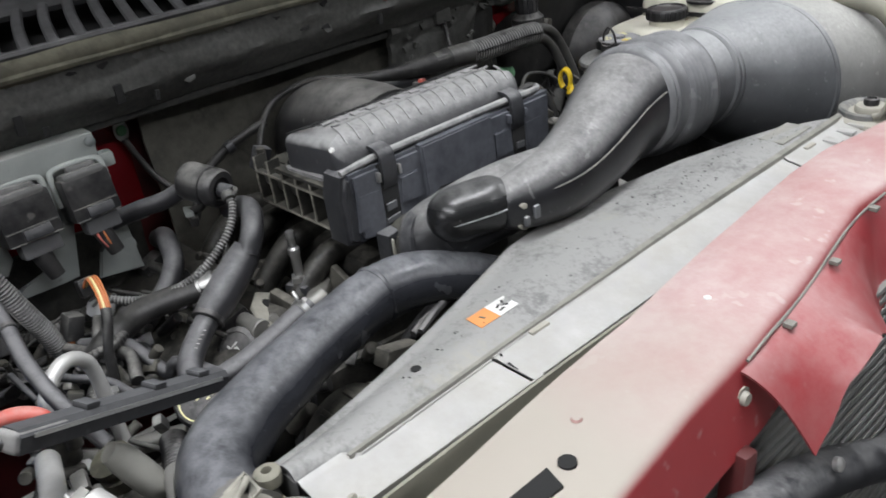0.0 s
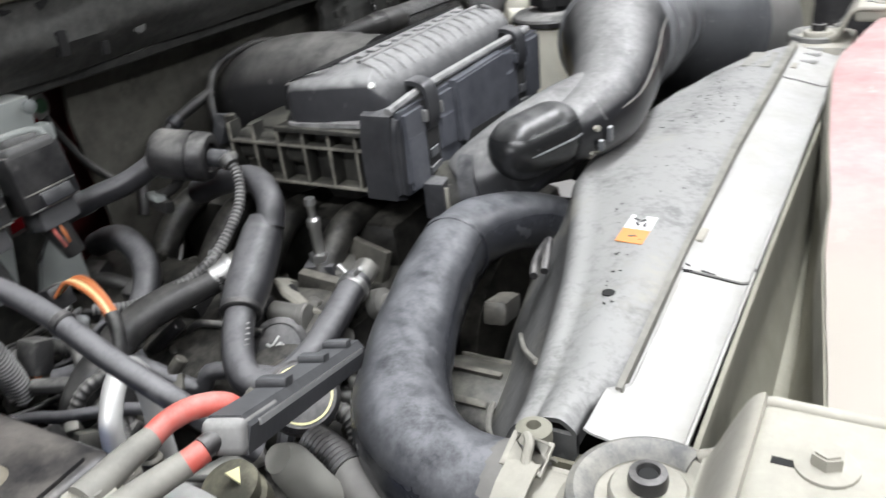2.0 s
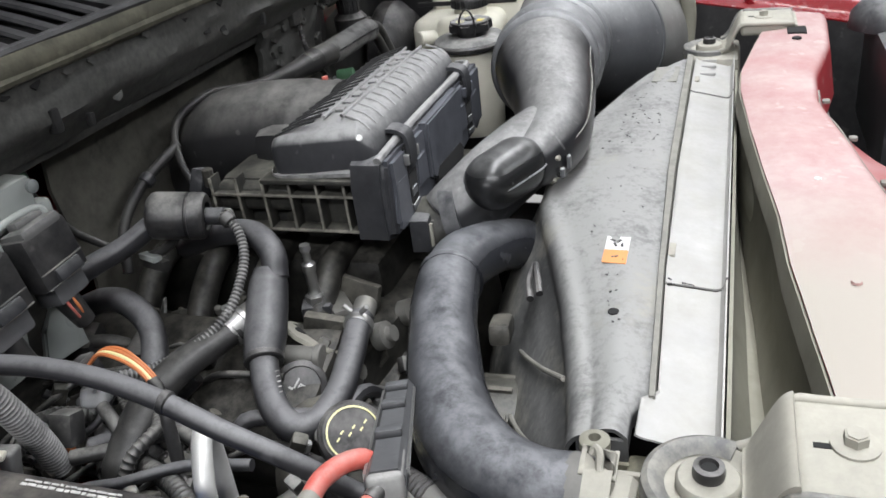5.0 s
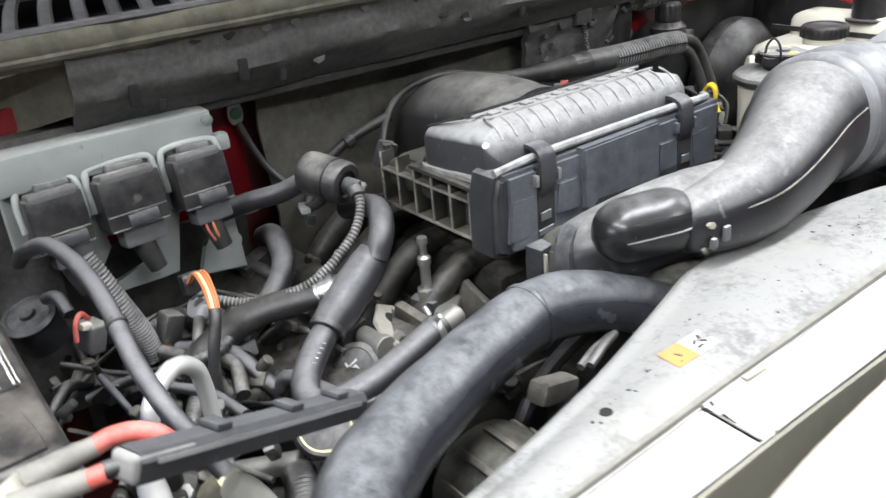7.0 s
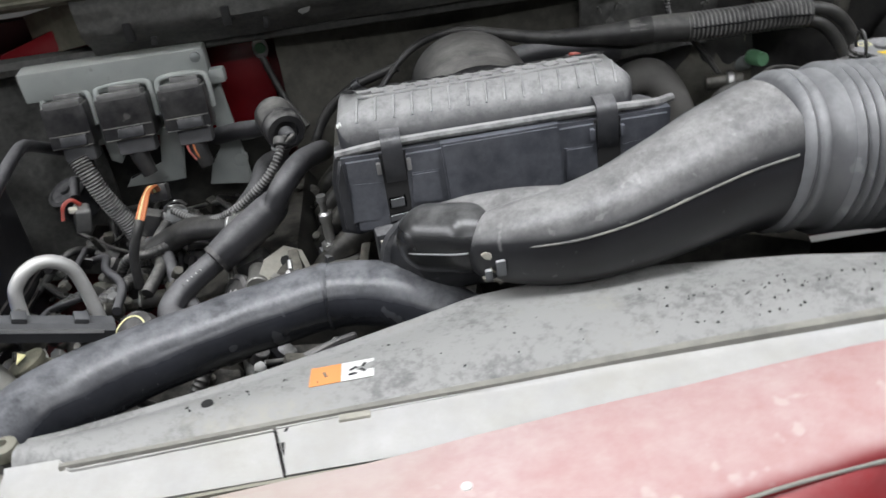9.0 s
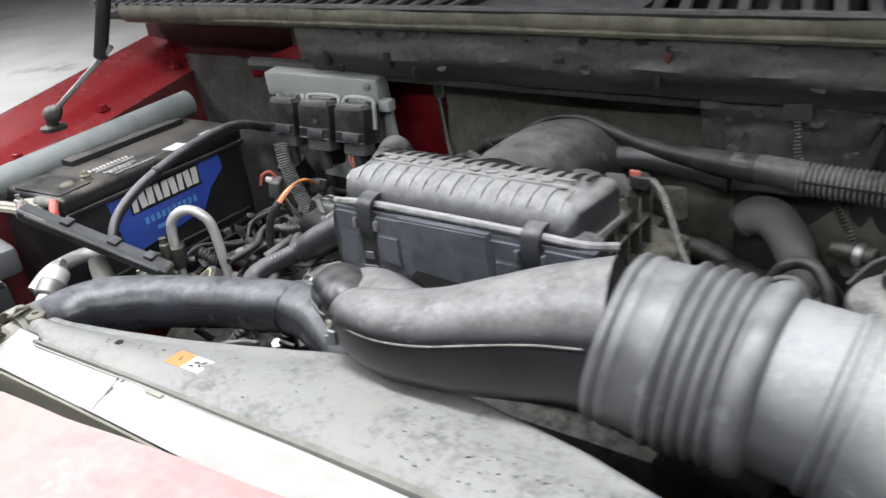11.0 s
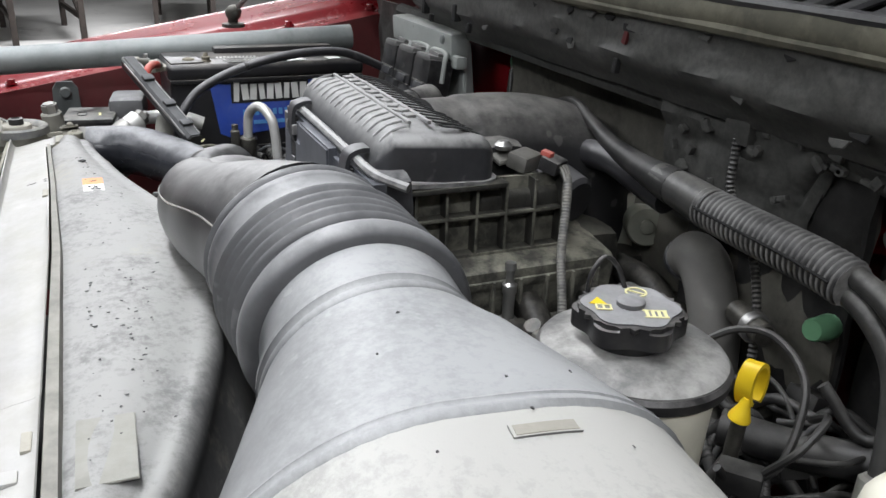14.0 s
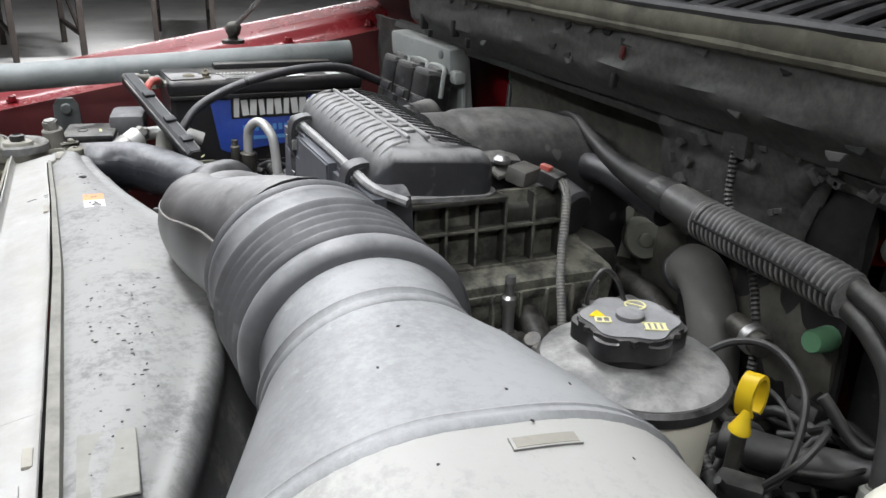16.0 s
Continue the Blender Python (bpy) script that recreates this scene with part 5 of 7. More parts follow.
def box_front_end(mirror, off):
    """The moulded cheek, the hollow's dark plate and the latch at one end of the box's front; mirror -1 for the far
    end.
    """
    X = lambda pts: [(off + mirror * x, z) for x, z in (pts if mirror > 0 else pts[::-1])]
    part("cheek", prism(X([(-0.180, 1.112), (-0.174, 1.134), (-0.162, 1.1385), (-0.136, 1.1385), (-0.134, 1.072), (-0.142, 1.060), (-0.162, 1.052), (-0.180, 1.058)]), 0, 0.036, FRONT(0.312), 0.006, 3), M_PLASTIC, airbox, "rounded moulded cheek")
    part("cheek_plate", prism(X([(-0.1625, 1.112), (-0.133, 1.110), (-0.1345, 1.082), (-0.142, 1.070), (-0.167, 1.070)]), 0, 0.006, FRONT(0.2775), 0.0015), M_BOX, airbox)
    # Flat dark plate: the shade of a hollow is put into its colour.
    part("pocket", prism(X([(-0.133, 1.136), (-0.108, 1.136), (-0.110, 1.064), (-0.133, 1.064)]), 0, 0.003, FRONT(0.2745), 0.001), M_DARK, airbox)
    part("pad", prism(X([(-0.1065, 1.113), (-0.0795, 1.113), (-0.0785, 1.080), (-0.110, 1.082)]), 0, 0.008, FRONT(0.278), 0.0015), M_BOX, airbox)
    part("latch", prism(X([(-0.1305, 1.091), (-0.1145, 1.092), (-0.1145, 1.081), (-0.1305, 1.080)]), 0, 0.007, FRONT(0.277), 0.0015), M_DUCT, airbox, "pale worn latch")
    part("latch", prism(X([(-0.1330, 1.074), (-0.1115, 1.076), (-0.1115, 1.068), (-0.1330, 1.065)]), 0, 0.007, FRONT(0.277), 0.0015), M_DUCT, airbox, "pale worn latch foot")
    band = spline([(0, 0.290, 1.1530), (0, 0.281, 1.1525), (0, 0.271, 1.1475), (0, 0.2675, 1.134), (0, 0.2685, 1.116), (0, 0.2735, 1.102)], 5)
    x = off - mirror * 0.1200
    bail = part("bail", sheet(lambda u, v: V(x - 0.0095 + 0.019 * v, 0, 0) + band[min(len(band) - 1, round(u * (len(band) - 1)))], len(band) - 1, 4, 0.004), M_PLASTIC, airbox, "broad curved black clip")
    for d in (-0.0145, 0.0135):
        part("pivot", box((x + d, 0.2710, 1.1235), (0.0042, 0.008, 0.011), 0.0012), M_STEEL if mirror > 0 else M_BOX, bail, "worn bright pivot")


box_front_end(1, 0.0)
box_front_end(-1, -0.041)

snorkel = thing("intake_snorkel", "grey-dusted black intake plenum hump behind the air box", "intake plenum", (0, 0.48, 1.05))


sp = spline([(-0.022, 0.385, 1.112), (-0.022, 0.42, 1.112), (-0.022, 0.47, 1.112), (-0.021, 0.52, 1.106), (-0.015, 0.558, 1.090), (-0.01, 0.58, 1.05), (-0.01, 0.585, 0.99)], 8)
part("hump", sweep(sp, [0.058 if k > 8 else 0.056 for k in range(len(sp))], 32, squash=[(1.15, 0.98)] * len(sp)), M_SNORK, snorkel)
part("throat", box((-0.02, 0.428, 1.110), (0.17, 0.07, 0.06), 0.02), M_SNORK, snorkel)
part("seam", hose([(-0.14, 0.435, 1.105), (-0.10, 0.418, 1.098), (-0.155, 0.40, 1.125), (-0.165, 0.40, 1.12)], 0.003, 6), M_OLD, snorkel)
side_hose = part("side_hose", hose([(-0.10, 0.557, 1.124), (-0.13, 0.563, 1.115), (-0.165, 0.570, 1.10), (-0.20, 0.575, 1.07), (-0.225, 0.565, 1.03)], 0.0060, 12), M_DIM, snorkel, "thin black hose")
part("hose_clip", rod((-0.148, 0.5655, 1.108), (-0.158, 0.568, 1.103), 0.0085, 12), M_PLASTIC, side_hose)
part("bracket", box((-0.145, 0.505, 1.10), (0.02, 0.016, 0.03), 0.003, (10, 20, 0)), M_PLASTIC, snorkel)
part("bracket_bolt", rod((-0.15, 0.49, 1.098), (-0.15, 0.49, 1.118), 0.006, 8), M_GREASE, snorkel)
part("end_boot", rod((0.03, 0.50, 1.085), (0.075, 0.515, 1.075), 0.030, 20, r2=0.026), M_RUBBER, snorkel)

# ---------------------------------------------------------------- engine control module on the firewall
module = thing("engine_module", "grey-green aluminium engine module with three black connectors", "control module", (-0.43, 0.55, 1.05))
part("lid_block", box((-0.427, 0.552, 1.172), (0.212, 0.030, 0.036), 0.004, (4, 1, 3)), M_MODULE, module)
part("backplate", box((-0.425, 0.570, 1.128), (0.200, 0.012, 0.095), 0.004, (6, 0, 3)), M_MODULE, module)
part("side_lug", box((-0.315, 0.553, 1.150), (0.022, 0.018, 0.018), 0.005), M_MODULE, module)
part("side_lug", box((-0.296, 0.553, 1.072), (0.020, 0.016, 0.014), 0.004), M_MODULE, module)
part("screw", lathe([(0.006, 0), (0.006, 0.003), (0.003, 0.0045)], pose(-0.329, 0.534, 1.180, 90, 0, 0), 12), M_GALV, module)
for x, w in ((-0.488, 0.050), (-0.4215, 0.060), (-0.3525, 0.054)):
    y = 0.527
    cn = part("connector", box((x, y, 1.126), (w, 0.038, 0.050), 0.004, (-10, 0, 3)), M_CONN, module, "black wiring connector with a dusty top")
    part("seal_lip", sweep(spline([(x - w / 2 - 0.002, y + 0.004, 1.120), (x - w / 2 - 0.002, y + 0.008, 1.150), (x - w / 2 + 0.006, y + 0.012, 1.160), (x + w / 2 - 0.006, y + 0.012, 1.160), (x + w / 2 + 0.002, y + 0.008, 1.150), (x + w / 2 + 0.002, y + 0.004, 1.120)], 6), 0.0035, 10), M_MODULE, cn, "pale moulded lip")
    part("dust_cap", box((x, y - 0.001, 1.1515), (w * 0.86, 0.028, 0.010), 0.004, (-14, 0, 3)), M_TANKLID, cn, "dust-covered top")
    part("dust_cap", box((x + 0.004, y + 0.006, 1.1565), (w * 0.60, 0.012, 0.008), 0.003, (-14, 4, 3)), M_TANKLID, cn, "dust-covered ridge")
    part("catch", box((x + 0.004, y - 0.020, 1.112), (0.03, 0.010, 0.012), 0.002, (-20, 0, 3)), M_PLASTIC, cn)
    for h in (0.0, 0.014):
        part("edge_line", box((x + 0.001, y - 0.0225 + 0.17 * h, 1.106 + h), (w - 0.004, 0.0018, 0.0014), 0.0004, (-10, 0, 3)), M_RUBBED, cn, "worn pale edge")
    part("lower_body", box((x + 0.003, y - 0.006, 1.094), (w * 0.72, 0.026, 0.022), 0.004, (-10, 0, 3)), M_CAPTOP, cn, "grey lower shell")
    part("boot", hose([(x, y - 0.004, 1.096), (x + 0.002, y - 0.010, 1.078), (x + 0.008, y - 0.014, 1.055)], [0.013, 0.011, 0.009], 12, 6), M_WIRE, cn)
    for k in range(2 if x > -0.36 else 0):
        part("lead", hose([(x - 0.008 + 0.007 * k, y - 0.017, 1.088), (x - 0.007 + 0.007 * k, y - 0.021, 1.078), (x - 0.002 + 0.005 * k, y - 0.020, 1.066)], 0.0013, 6), M_ORANGEWIRE if k % 2 else M_REDWIRE, cn)
for yy, pts in ((0.566, [(-0.330, 1.140), (-0.316, 1.142), (-0.306, 1.000), (-0.361, 1.008), (-0.350, 1.040), (-0.334, 1.055)]), (0.551, [(-0.398, 1.102), (-0.371, 1.092), (-0.385, 1.028), (-0.402, 1.028), (-0.459, 1.028), (-0.450, 1.040), (-0.406, 1.053)]), (0.552, [(-0.470, 1.122), (-0.448, 1.122), (-0.444, 1.076), (-0.455, 1.060), (-0.466, 1.066)])):
    part("leg", prism(pts, 0, 0.005, Matrix(((1, 0, 0, 0), (0, 0, -1, yy), (0, 1, 0, 0), (0, 0, 0, 1))), 0.0018), M_MODULE, module, "pale green cast leg")
part("leg_boss", lathe([(0.009, 0), (0.009, 0.010), (0.005, 0.011)], pose(-0.3157, 0.571, 1.035, 90, 0, 0), 16), M_MODULE, module)

ground = thing("ground_strap", "ground cable with a green painted ring terminal on the red panel", "ground strap", (-0.266, 0.6, 1.155))
part("terminal", lathe([(0.011, 0), (0.011, 0.003), (0.006, 0.004)], pose(-0.266, 0.616, 1.157, 90, 0, 0) @ Matrix.Diagonal((0.85, 1.3, 1, 1)), 18), M_STEEL, ground)
part("paint", lathe([(0.007, 0), (0.006, 0.0015)], pose(-0.266, 0.612, 1.157, 90, 0, 0), 14), M_GREEN, ground, "green paint dab")
part("braid", hose([(-0.266, 0.612, 1.146), (-0.258, 0.606, 1.12), (-0.246, 0.595, 1.09), (-0.225, 0.575, 1.06)], 0.0042, 10), M_CONDUIT, ground)

# ---------------------------------------------------------------- battery side
battery = thing("battery", "black car battery with a blue label and dusty top", "battery", (-0.65, 0.345, 0.92))
part("case", box((-0.647, 0.345, 1.005), (0.178, 0.306, 0.175), 0.008, (0, 0, 0), 3), M_BATTERY, battery)
part("cover", box((-0.647, 0.345, 1.102), (0.184, 0.312, 0.024), 0.009, (0, 0, 0), 3), M_BATTERY, battery)
part("lip", box((-0.556, 0.345, 1.0885), (0.008, 0.306, 0.006), 0.002), M_BATTERY, battery)
part("vent_cover", box((-0.690, 0.375, 1.117), (0.06, 0.20, 0.012), 0.004), M_BATTERY, battery)
part("corner_pad", box((-0.618, 0.218, 1.1145), (0.100, 0.050, 0.003), 0.0012, (0, 0, 4)), M_BATTERY, battery)
for z in (0.95, 0.965, 0.98):
    part("ridge", box((-0.5565, 0.345, z), (0.005, 0.28, 0.005), 0.001), M_BATTERY, battery)
FX = -0.5570
YZ = Matrix(((0, 0, 1, FX), (1, 0, 0, 0), (0, 1, 0, 0), (0, 0, 0, 1)))
lab = part("label", prism([(0.250, 1.084), (0.278, 1.082), (0.288, 1.086), (0.404, 1.088), (0.418, 1.084), (0.446, 1.088), (0.450, 1.062), (0.420, 1.040), (0.400, 1.012), (0.275, 0.998), (0.262, 1.004)], 0, 0.0008, YZ), M_BLUE, battery, "blue label", smooth=False)
part("title_ground", box((FX + 0.0010, 0.344, 1.070), (0.0006, 0.124, 0.036)), M_BATTERY, lab, "black title band", smooth=False)
for i in range(9):
    h = 0.031 if i == 0 else 0.025
    part("title_shape", box((FX + 0.0015, 0.2905 + 0.0133 * i, 1.069 + 0.001 * (i == 0)), (0.0006, 0.0105 if i % 3 else 0.0085, h), 0, (5 if i % 2 else -3, 0, 0)), M_WHITE, lab, "pale block shape", smooth=False)
for i in range(10):
    part("small_print", box((FX + 0.0013, 0.302 + 0.0095 * i, 1.036), (0.0006, 0.006, 0.010)), M_LBLUE, lab, smooth=False)
part("small_print", box((FX + 0.0013, 0.35, 1.02), (0.0006, 0.07, 0.006)), M_LBLUE, lab, smooth=False)
tl = part("top_label", box((-0.592, 0.336, 1.1143), (0.056, 0.116, 0.0008)), M_BATTERY, battery, "dusty black top label", smooth=False)
for x, y, sx, sy in ((-0.571, 0.388, 0.024, 0.030), (-0.553 - 0.02, 0.452, 0.020, 0.022)):
    part("sticker", box((x, y, 1.1154), (sx, sy, 0.0006), 0, (0, 0, 6)), M_WHITE, tl, "white paper sticker", smooth=False)
for n_, x, y in ((5, -0.5775, 0.283), (7, -0.5850, 0.279)):
    for i in range(n_):
        part("ring_mark", lathe([(0.0034, 0), (0.0034, 0.0005), (0.0026, 0.0005), (0.0026, 0)], pose(x, y + 0.0075 * i, 1.1150), 14, close=False), M_PRINT, tl, smooth=False)
        part("ring_print", box((x, y + 0.0075 * i, 1.1150), (0.0030, 0.0009, 0.0008), 0, (0, 0, 12)), M_PRINT, tl, smooth=False)
random.seed(8)
for x, y0, y1, sx in ((-0.5635, 0.281, 0.345, 0.0012), (-0.5665, 0.281, 0.345, 0.0018), (-0.5985, 0.272, 0.335, 0.0012), (-0.6030, 0.276, 0.334, 0.0026)):
    y = y0
    while y < y1:
        w = random.uniform(0.002, 0.0065)
        part("text_bar", box((x + random.uniform(-0.0002, 0.0002), y + w / 2, 1.1152), (sx, w, 0.0005)), M_PRINT, tl, smooth=False)
        y += w + random.uniform(0.0006, 0.0016)
for k in range(11):
    part("text_bar", box((-0.6125, 0.272 + 0.0060 * k, 1.1152), (0.0085, 0.0032, 0.0005), 0, (0, 0, -14)), M_WHITE, tl, smooth=False)
part("terminal_post", lathe([(0.0080, 0), (0.0080, 0.003), (0.0055, 0.0035), (0.0055, 0.006), (0.0070, 0.0065), (0.0070, 0.008), (0.0040, 0.0095), (0.0032, 0.0135), (0.0014, 0.0145)], pose(-0.588, 0.2515, 1.113), 18), M_MUD, battery, "dust-caked terminal post")
part("filler_knob", lathe([(0.0105, 0), (0.0105, 0.002), (0.0090, 0.0045), (0.0055, 0.0060), (0.002, 0.0063)], pose(-0.595, 0.226, 1.113), 22), M_MUD, battery, "mud-caked plug")
nudge(battery, -0.013, -0.006, 0.002)

clampb = thing("battery_clamp", "dusty lead battery clamp with two red-banded cables", "battery terminal", (-0.61, 0.165, 1.1))
part("clamp", prism([(-0.016, -0.014), (0.012, -0.017), (0.024, -0.008), (0.026, 0.010), (0.014, 0.017), (-0.014, 0.013)], 0, 0.010, pose(-0.606, 0.163, 1.107, 6, 4, 30), 0.004, 3), M_BEIGE, clampb, "dust-caked lead clamp")
part("clamp_arm", prism([(-0.030, -0.008), (0.030, -0.009), (0.032, 0.007), (-0.028, 0.009)], 0, 0.009, pose(-0.640, 0.150, 1.106, 0, 3, 16), 0.0035, 3), M_BEIGE, clampb)
part("rivet", lathe([(0.0042, 0), (0.0040, 0.0015), (0.0018, 0.0022)], pose(-0.594, 0.168, 1.1175, 6, 4, 0), 14), M_LIP, clampb)
part("bolt", lathe([(0.0060, 0), (0.0060, 0.004), (0.0035, 0.005), (0.0035, 0.011)], pose(-0.618, 0.1575, 1.1165), 8), M_STEEL, clampb)
part("lug", hose([(-0.597, 0.1715, 1.115), (-0.584, 0.1715, 1.1165), (-0.572, 0.1710, 1.118), (-0.559, 0.1690, 1.1195)], [0.0078, 0.0070, 0.0064, 0.0058], 18), M_LIP, clampb, "grey cable lug")
part("cable", hose([(-0.561, 0.1695, 1.1192), (-0.550, 0.1675, 1.122), (-0.539, 0.1610, 1.1235), (-0.529, 0.154, 1.120), (-0.523, 0.150, 1.111)], 0.0056, 18), M_REDWIRE, clampb, "red insulated cable")
part("lug", hose([(-0.606, 0.154, 1.1155), (-0.596, 0.149, 1.118), (-0.585, 0.1435, 1.121), (-0.570, 0.1365, 1.124)], [0.0078, 0.0070, 0.0064, 0.0058], 18), M_LIP, clampb, "grey cable lug")
part("cable", hose([(-0.572, 0.1372, 1.1237), (-0.562, 0.1335, 1.1255)], 0.0055, 16), M_REDWIRE, clampb, "red cable band")
part("cable", hose([(-0.563, 0.1338, 1.1264), (-0.548, 0.132, 1.126), (-0.536, 0.136, 1.120)], 0.0051, 14), M_CAPBLACK, clampb, "black cable")

link = thing("fuse_link_holder", "dusty black plastic cable holder bar beside the battery", "cable holder", (-0.46, 0.18, 1.06))
la, lb = V(-0.553, 0.129, 1.127), V(-0.385, 0.196, 1.046)
lm = aim(la, lb)
L = (lb - la).length
part("channel", prism([(-0.0095, -0.008), (0.0095, -0.008), (0.011, 0.004), (0.007, 0.009), (-0.007, 0.009), (-0.011, 0.004)], 0, L, lm, 0.0015), M_BAR, link)
part("edge_strip", prism([(-0.0120, 0.0022), (-0.0104, 0.0022), (-0.0104, 0.0050), (-0.0120, 0.0050)], 0.01, L - 0.01, lm), M_STEEL, link, "bright worn edge")
part("edge_strip", prism([(0.0104, 0.0022), (0.0120, 0.0022), (0.0120, 0.0050), (0.0104, 0.0050)], 0.01, L - 0.01, lm), M_STEEL, link, "bright worn edge")
for k in (0.3, 0.62, 0.86):
    part("cleat", box((0, 0, 0), (0.016, 0.005, 0.012), 0.0015), M_BAR, link).data.transform(lm @ pose(0, 0.011, L * k))
part("end_block", box((0, 0, 0), (0.0195, 0.0160, 0.044), 0.004, (0, 0, 0), 3), M_TANKLID, link, "dusty grey connector block").data.transform(lm @ pose(0, 0, 0.018))
part("cable_nose", rod((-0.556, 0.1275, 1.1285), (-0.545, 0.132, 1.123), 0.0065, 16), M_RUBBED, link)

hosed = thing("vent_hose", "thin grey rubber hose running past the battery", "hose", (-0.51, 0.36, 1.08))
part("hose_run", hose([(-0.525, 0.56, 1.085), (-0.525, 0.50, 1.115), (-0.515, 0.447, 1.136), (-0.509, 0.400, 1.140), (-0.506, 0.352, 1.136), (-0.507, 0.305, 1.126), (-0.510, 0.256, 1.108), (-0.505, 0.215, 1.085), (-0.49, 0.185, 1.05)], 0.0068, 12, 8, 0.03), M_RUBBER, hosed)
part("tie_band", rod((-0.5075, 0.296, 1.1235), (-0.5078, 0.290, 1.1218), 0.0078, 12), M_CAPBLACK, hosed, "black cable tie")

pipe = thing("steel_pipe", "grey galvanised steel pipe lying along the inner fender", "pipe", (-0.72, 0.2, 1.11))
part("pipe_body", lathe([(0.0185, 0), (0.0215, 0.0005), (0.0215, 0.90), (0.0185, 0.9005), (0.0185, 0.86)], aim((-0.714, 0.516, 1.132), (-0.735, -0.36, 1.092)), 28, close=False), M_GALV, pipe)

acline = thing("air_conditioning_line", "bent bright aluminium refrigerant line with fittings", "pipe", (-0.48, 0.29, 0.98))
part("loop", hose([(-0.518, 0.281, 0.95), (-0.517, 0.283, 1.035), (-0.508, 0.287, 1.060), (-0.489, 0.297, 1.070), (-0.472, 0.307, 1.060), (-0.464, 0.313, 1.035), (-0.461, 0.317, 0.95)], 0.0070, 18), M_ACLINE, acline)
part("fitting", rod((-0.518, 0.281, 0.985), (-0.517, 0.283, 1.018), 0.0135, 14), M_GREASE, acline, "brown fitting")
part("valve", lathe([(0.007, 0), (0.007, 0.02), (0.005, 0.022), (0.005, 0.03)], pose(-0.510, 0.262, 1.010), 10), M_GREASE, acline)
nudge(acline, 0.011, 0.0055, -0.003)
# ---------------------------------------------------------------- battery side of the engine: hoses, wiring, fittings
heater = thing("heater_hose", "bent black rubber heater hose with a thick sleeve and steel clamp", "hose", (-0.27, 0.36, 0.98))
part("upper_run", hose([(-0.205, 0.500, 1.055), (-0.208, 0.455, 1.072), (-0.222, 0.405, 1.084), (-0.240, 0.375, 1.075), (-0.255, 0.367, 1.055)], 0.0125, 16), M_RUBBER, heater)
part("sleeve", hose([(-0.250, 0.3745, 1.060), (-0.2605, 0.373, 1.050), (-0.281, 0.367, 1.037), (-0.303, 0.360, 1.024), (-0.3225, 0.3546, 1.0125)], [0.0150, 0.0182, 0.0195, 0.0195, 0.0172], 24), M_RUBBER, heater, "thick black sleeve")
part("lower_run", hose([(-0.318, 0.356, 1.015), (-0.343, 0.342, 1.0035), (-0.366, 0.322, 0.993), (-0.373, 0.303, 0.985), (-0.358, 0.288, 0.983), (-0.325, 0.284, 0.987), (-0.285, 0.290, 0.993), (-0.255, 0.296, 0.998), (-0.232, 0.300, 1.001)], 0.0128, 20), M_RUBBER, heater)
part("clamp", rod((-0.320, 0.355, 1.014), (-0.3255, 0.352, 1.011), 0.0178, 22), M_CAPBLACK, heater)
for k in range(5):
    part("print_bar", box((-0.338 - 0.0045 * k, 0.332 - 0.003 * k, 1.0145 - 0.0017 * k), (0.0010, 0.0030, 0.0008), 0, (0, 24, 35)), M_PRINT, heater, smooth=False)
part("end_clamp", rod((-0.246, 0.298, 0.999), (-0.238, 0.299, 1.000), 0.0148, 20), M_STEEL, heater, "bright spring clamp")
for d in (-0.012, 0.012):
    part("clamp_ear", rod((-0.242, 0.2985 + d * 0.4, 1.0145), (-0.242, 0.2985 + d, 1.021), 0.0025, 10), M_STEEL, heater)
part("outlet", rod((-0.235, 0.2995, 1.0005), (-0.210, 0.303, 1.004), 0.0115, 18), M_ALU, heater)

ringc = thing("ring_clamp", "bright steel clamp on a black hose stub", "clamp", (-0.306, 0.396, 1.02))
part("band", rod((-0.304, 0.3945, 1.0267), (-0.290, 0.386, 1.032), 0.0150, 26), M_STEEL, ringc)
part("rim", rod((-0.2935, 0.388, 1.0305), (-0.289, 0.3855, 1.0322), 0.0160, 26), M_STEEL, ringc)
part("rim", rod((-0.3055, 0.3955, 1.0261), (-0.3025, 0.3936, 1.0272), 0.0158, 26), M_STEEL, ringc)
part("screw", box((-0.300, 0.396, 1.045), (0.016, 0.008, 0.008), 0.002, (0, 0, 40)), M_STEEL, ringc)
part("stub", rod((-0.292, 0.387, 1.031), (-0.270, 0.374, 1.038), 0.0125, 20), M_ALU, ringc)

stubp = thing("water_outlet", "dull aluminium pipe stub beside the heater hose", "pipe fitting", (-0.26, 0.33, 1.0))
part("pipe", rod((-0.286, 0.356, 0.990), (-0.283, 0.322, 0.990), 0.0100, 20), M_ALU, stubp)
part("bead", rod((-0.2834, 0.326, 0.990), (-0.2828, 0.319, 0.990), 0.0122, 20), M_ALU, stubp)
part("casting", box((-0.262, 0.340, 0.962), (0.05, 0.05, 0.05), 0.012, (0, 0, -28)), M_BLOCK, stubp)

loop = whole("coolant_loop", hose([(-0.270, 0.590, 1.015), (-0.273, 0.560, 1.028), (-0.282, 0.525, 1.034), (-0.292, 0.496, 1.020), (-0.315, 0.478, 1.002), (-0.350, 0.470, 0.980), (-0.395, 0.478, 0.945)], 0.0125, 16), M_RUBBER, "looped black rubber coolant hose near the firewall", "hose")

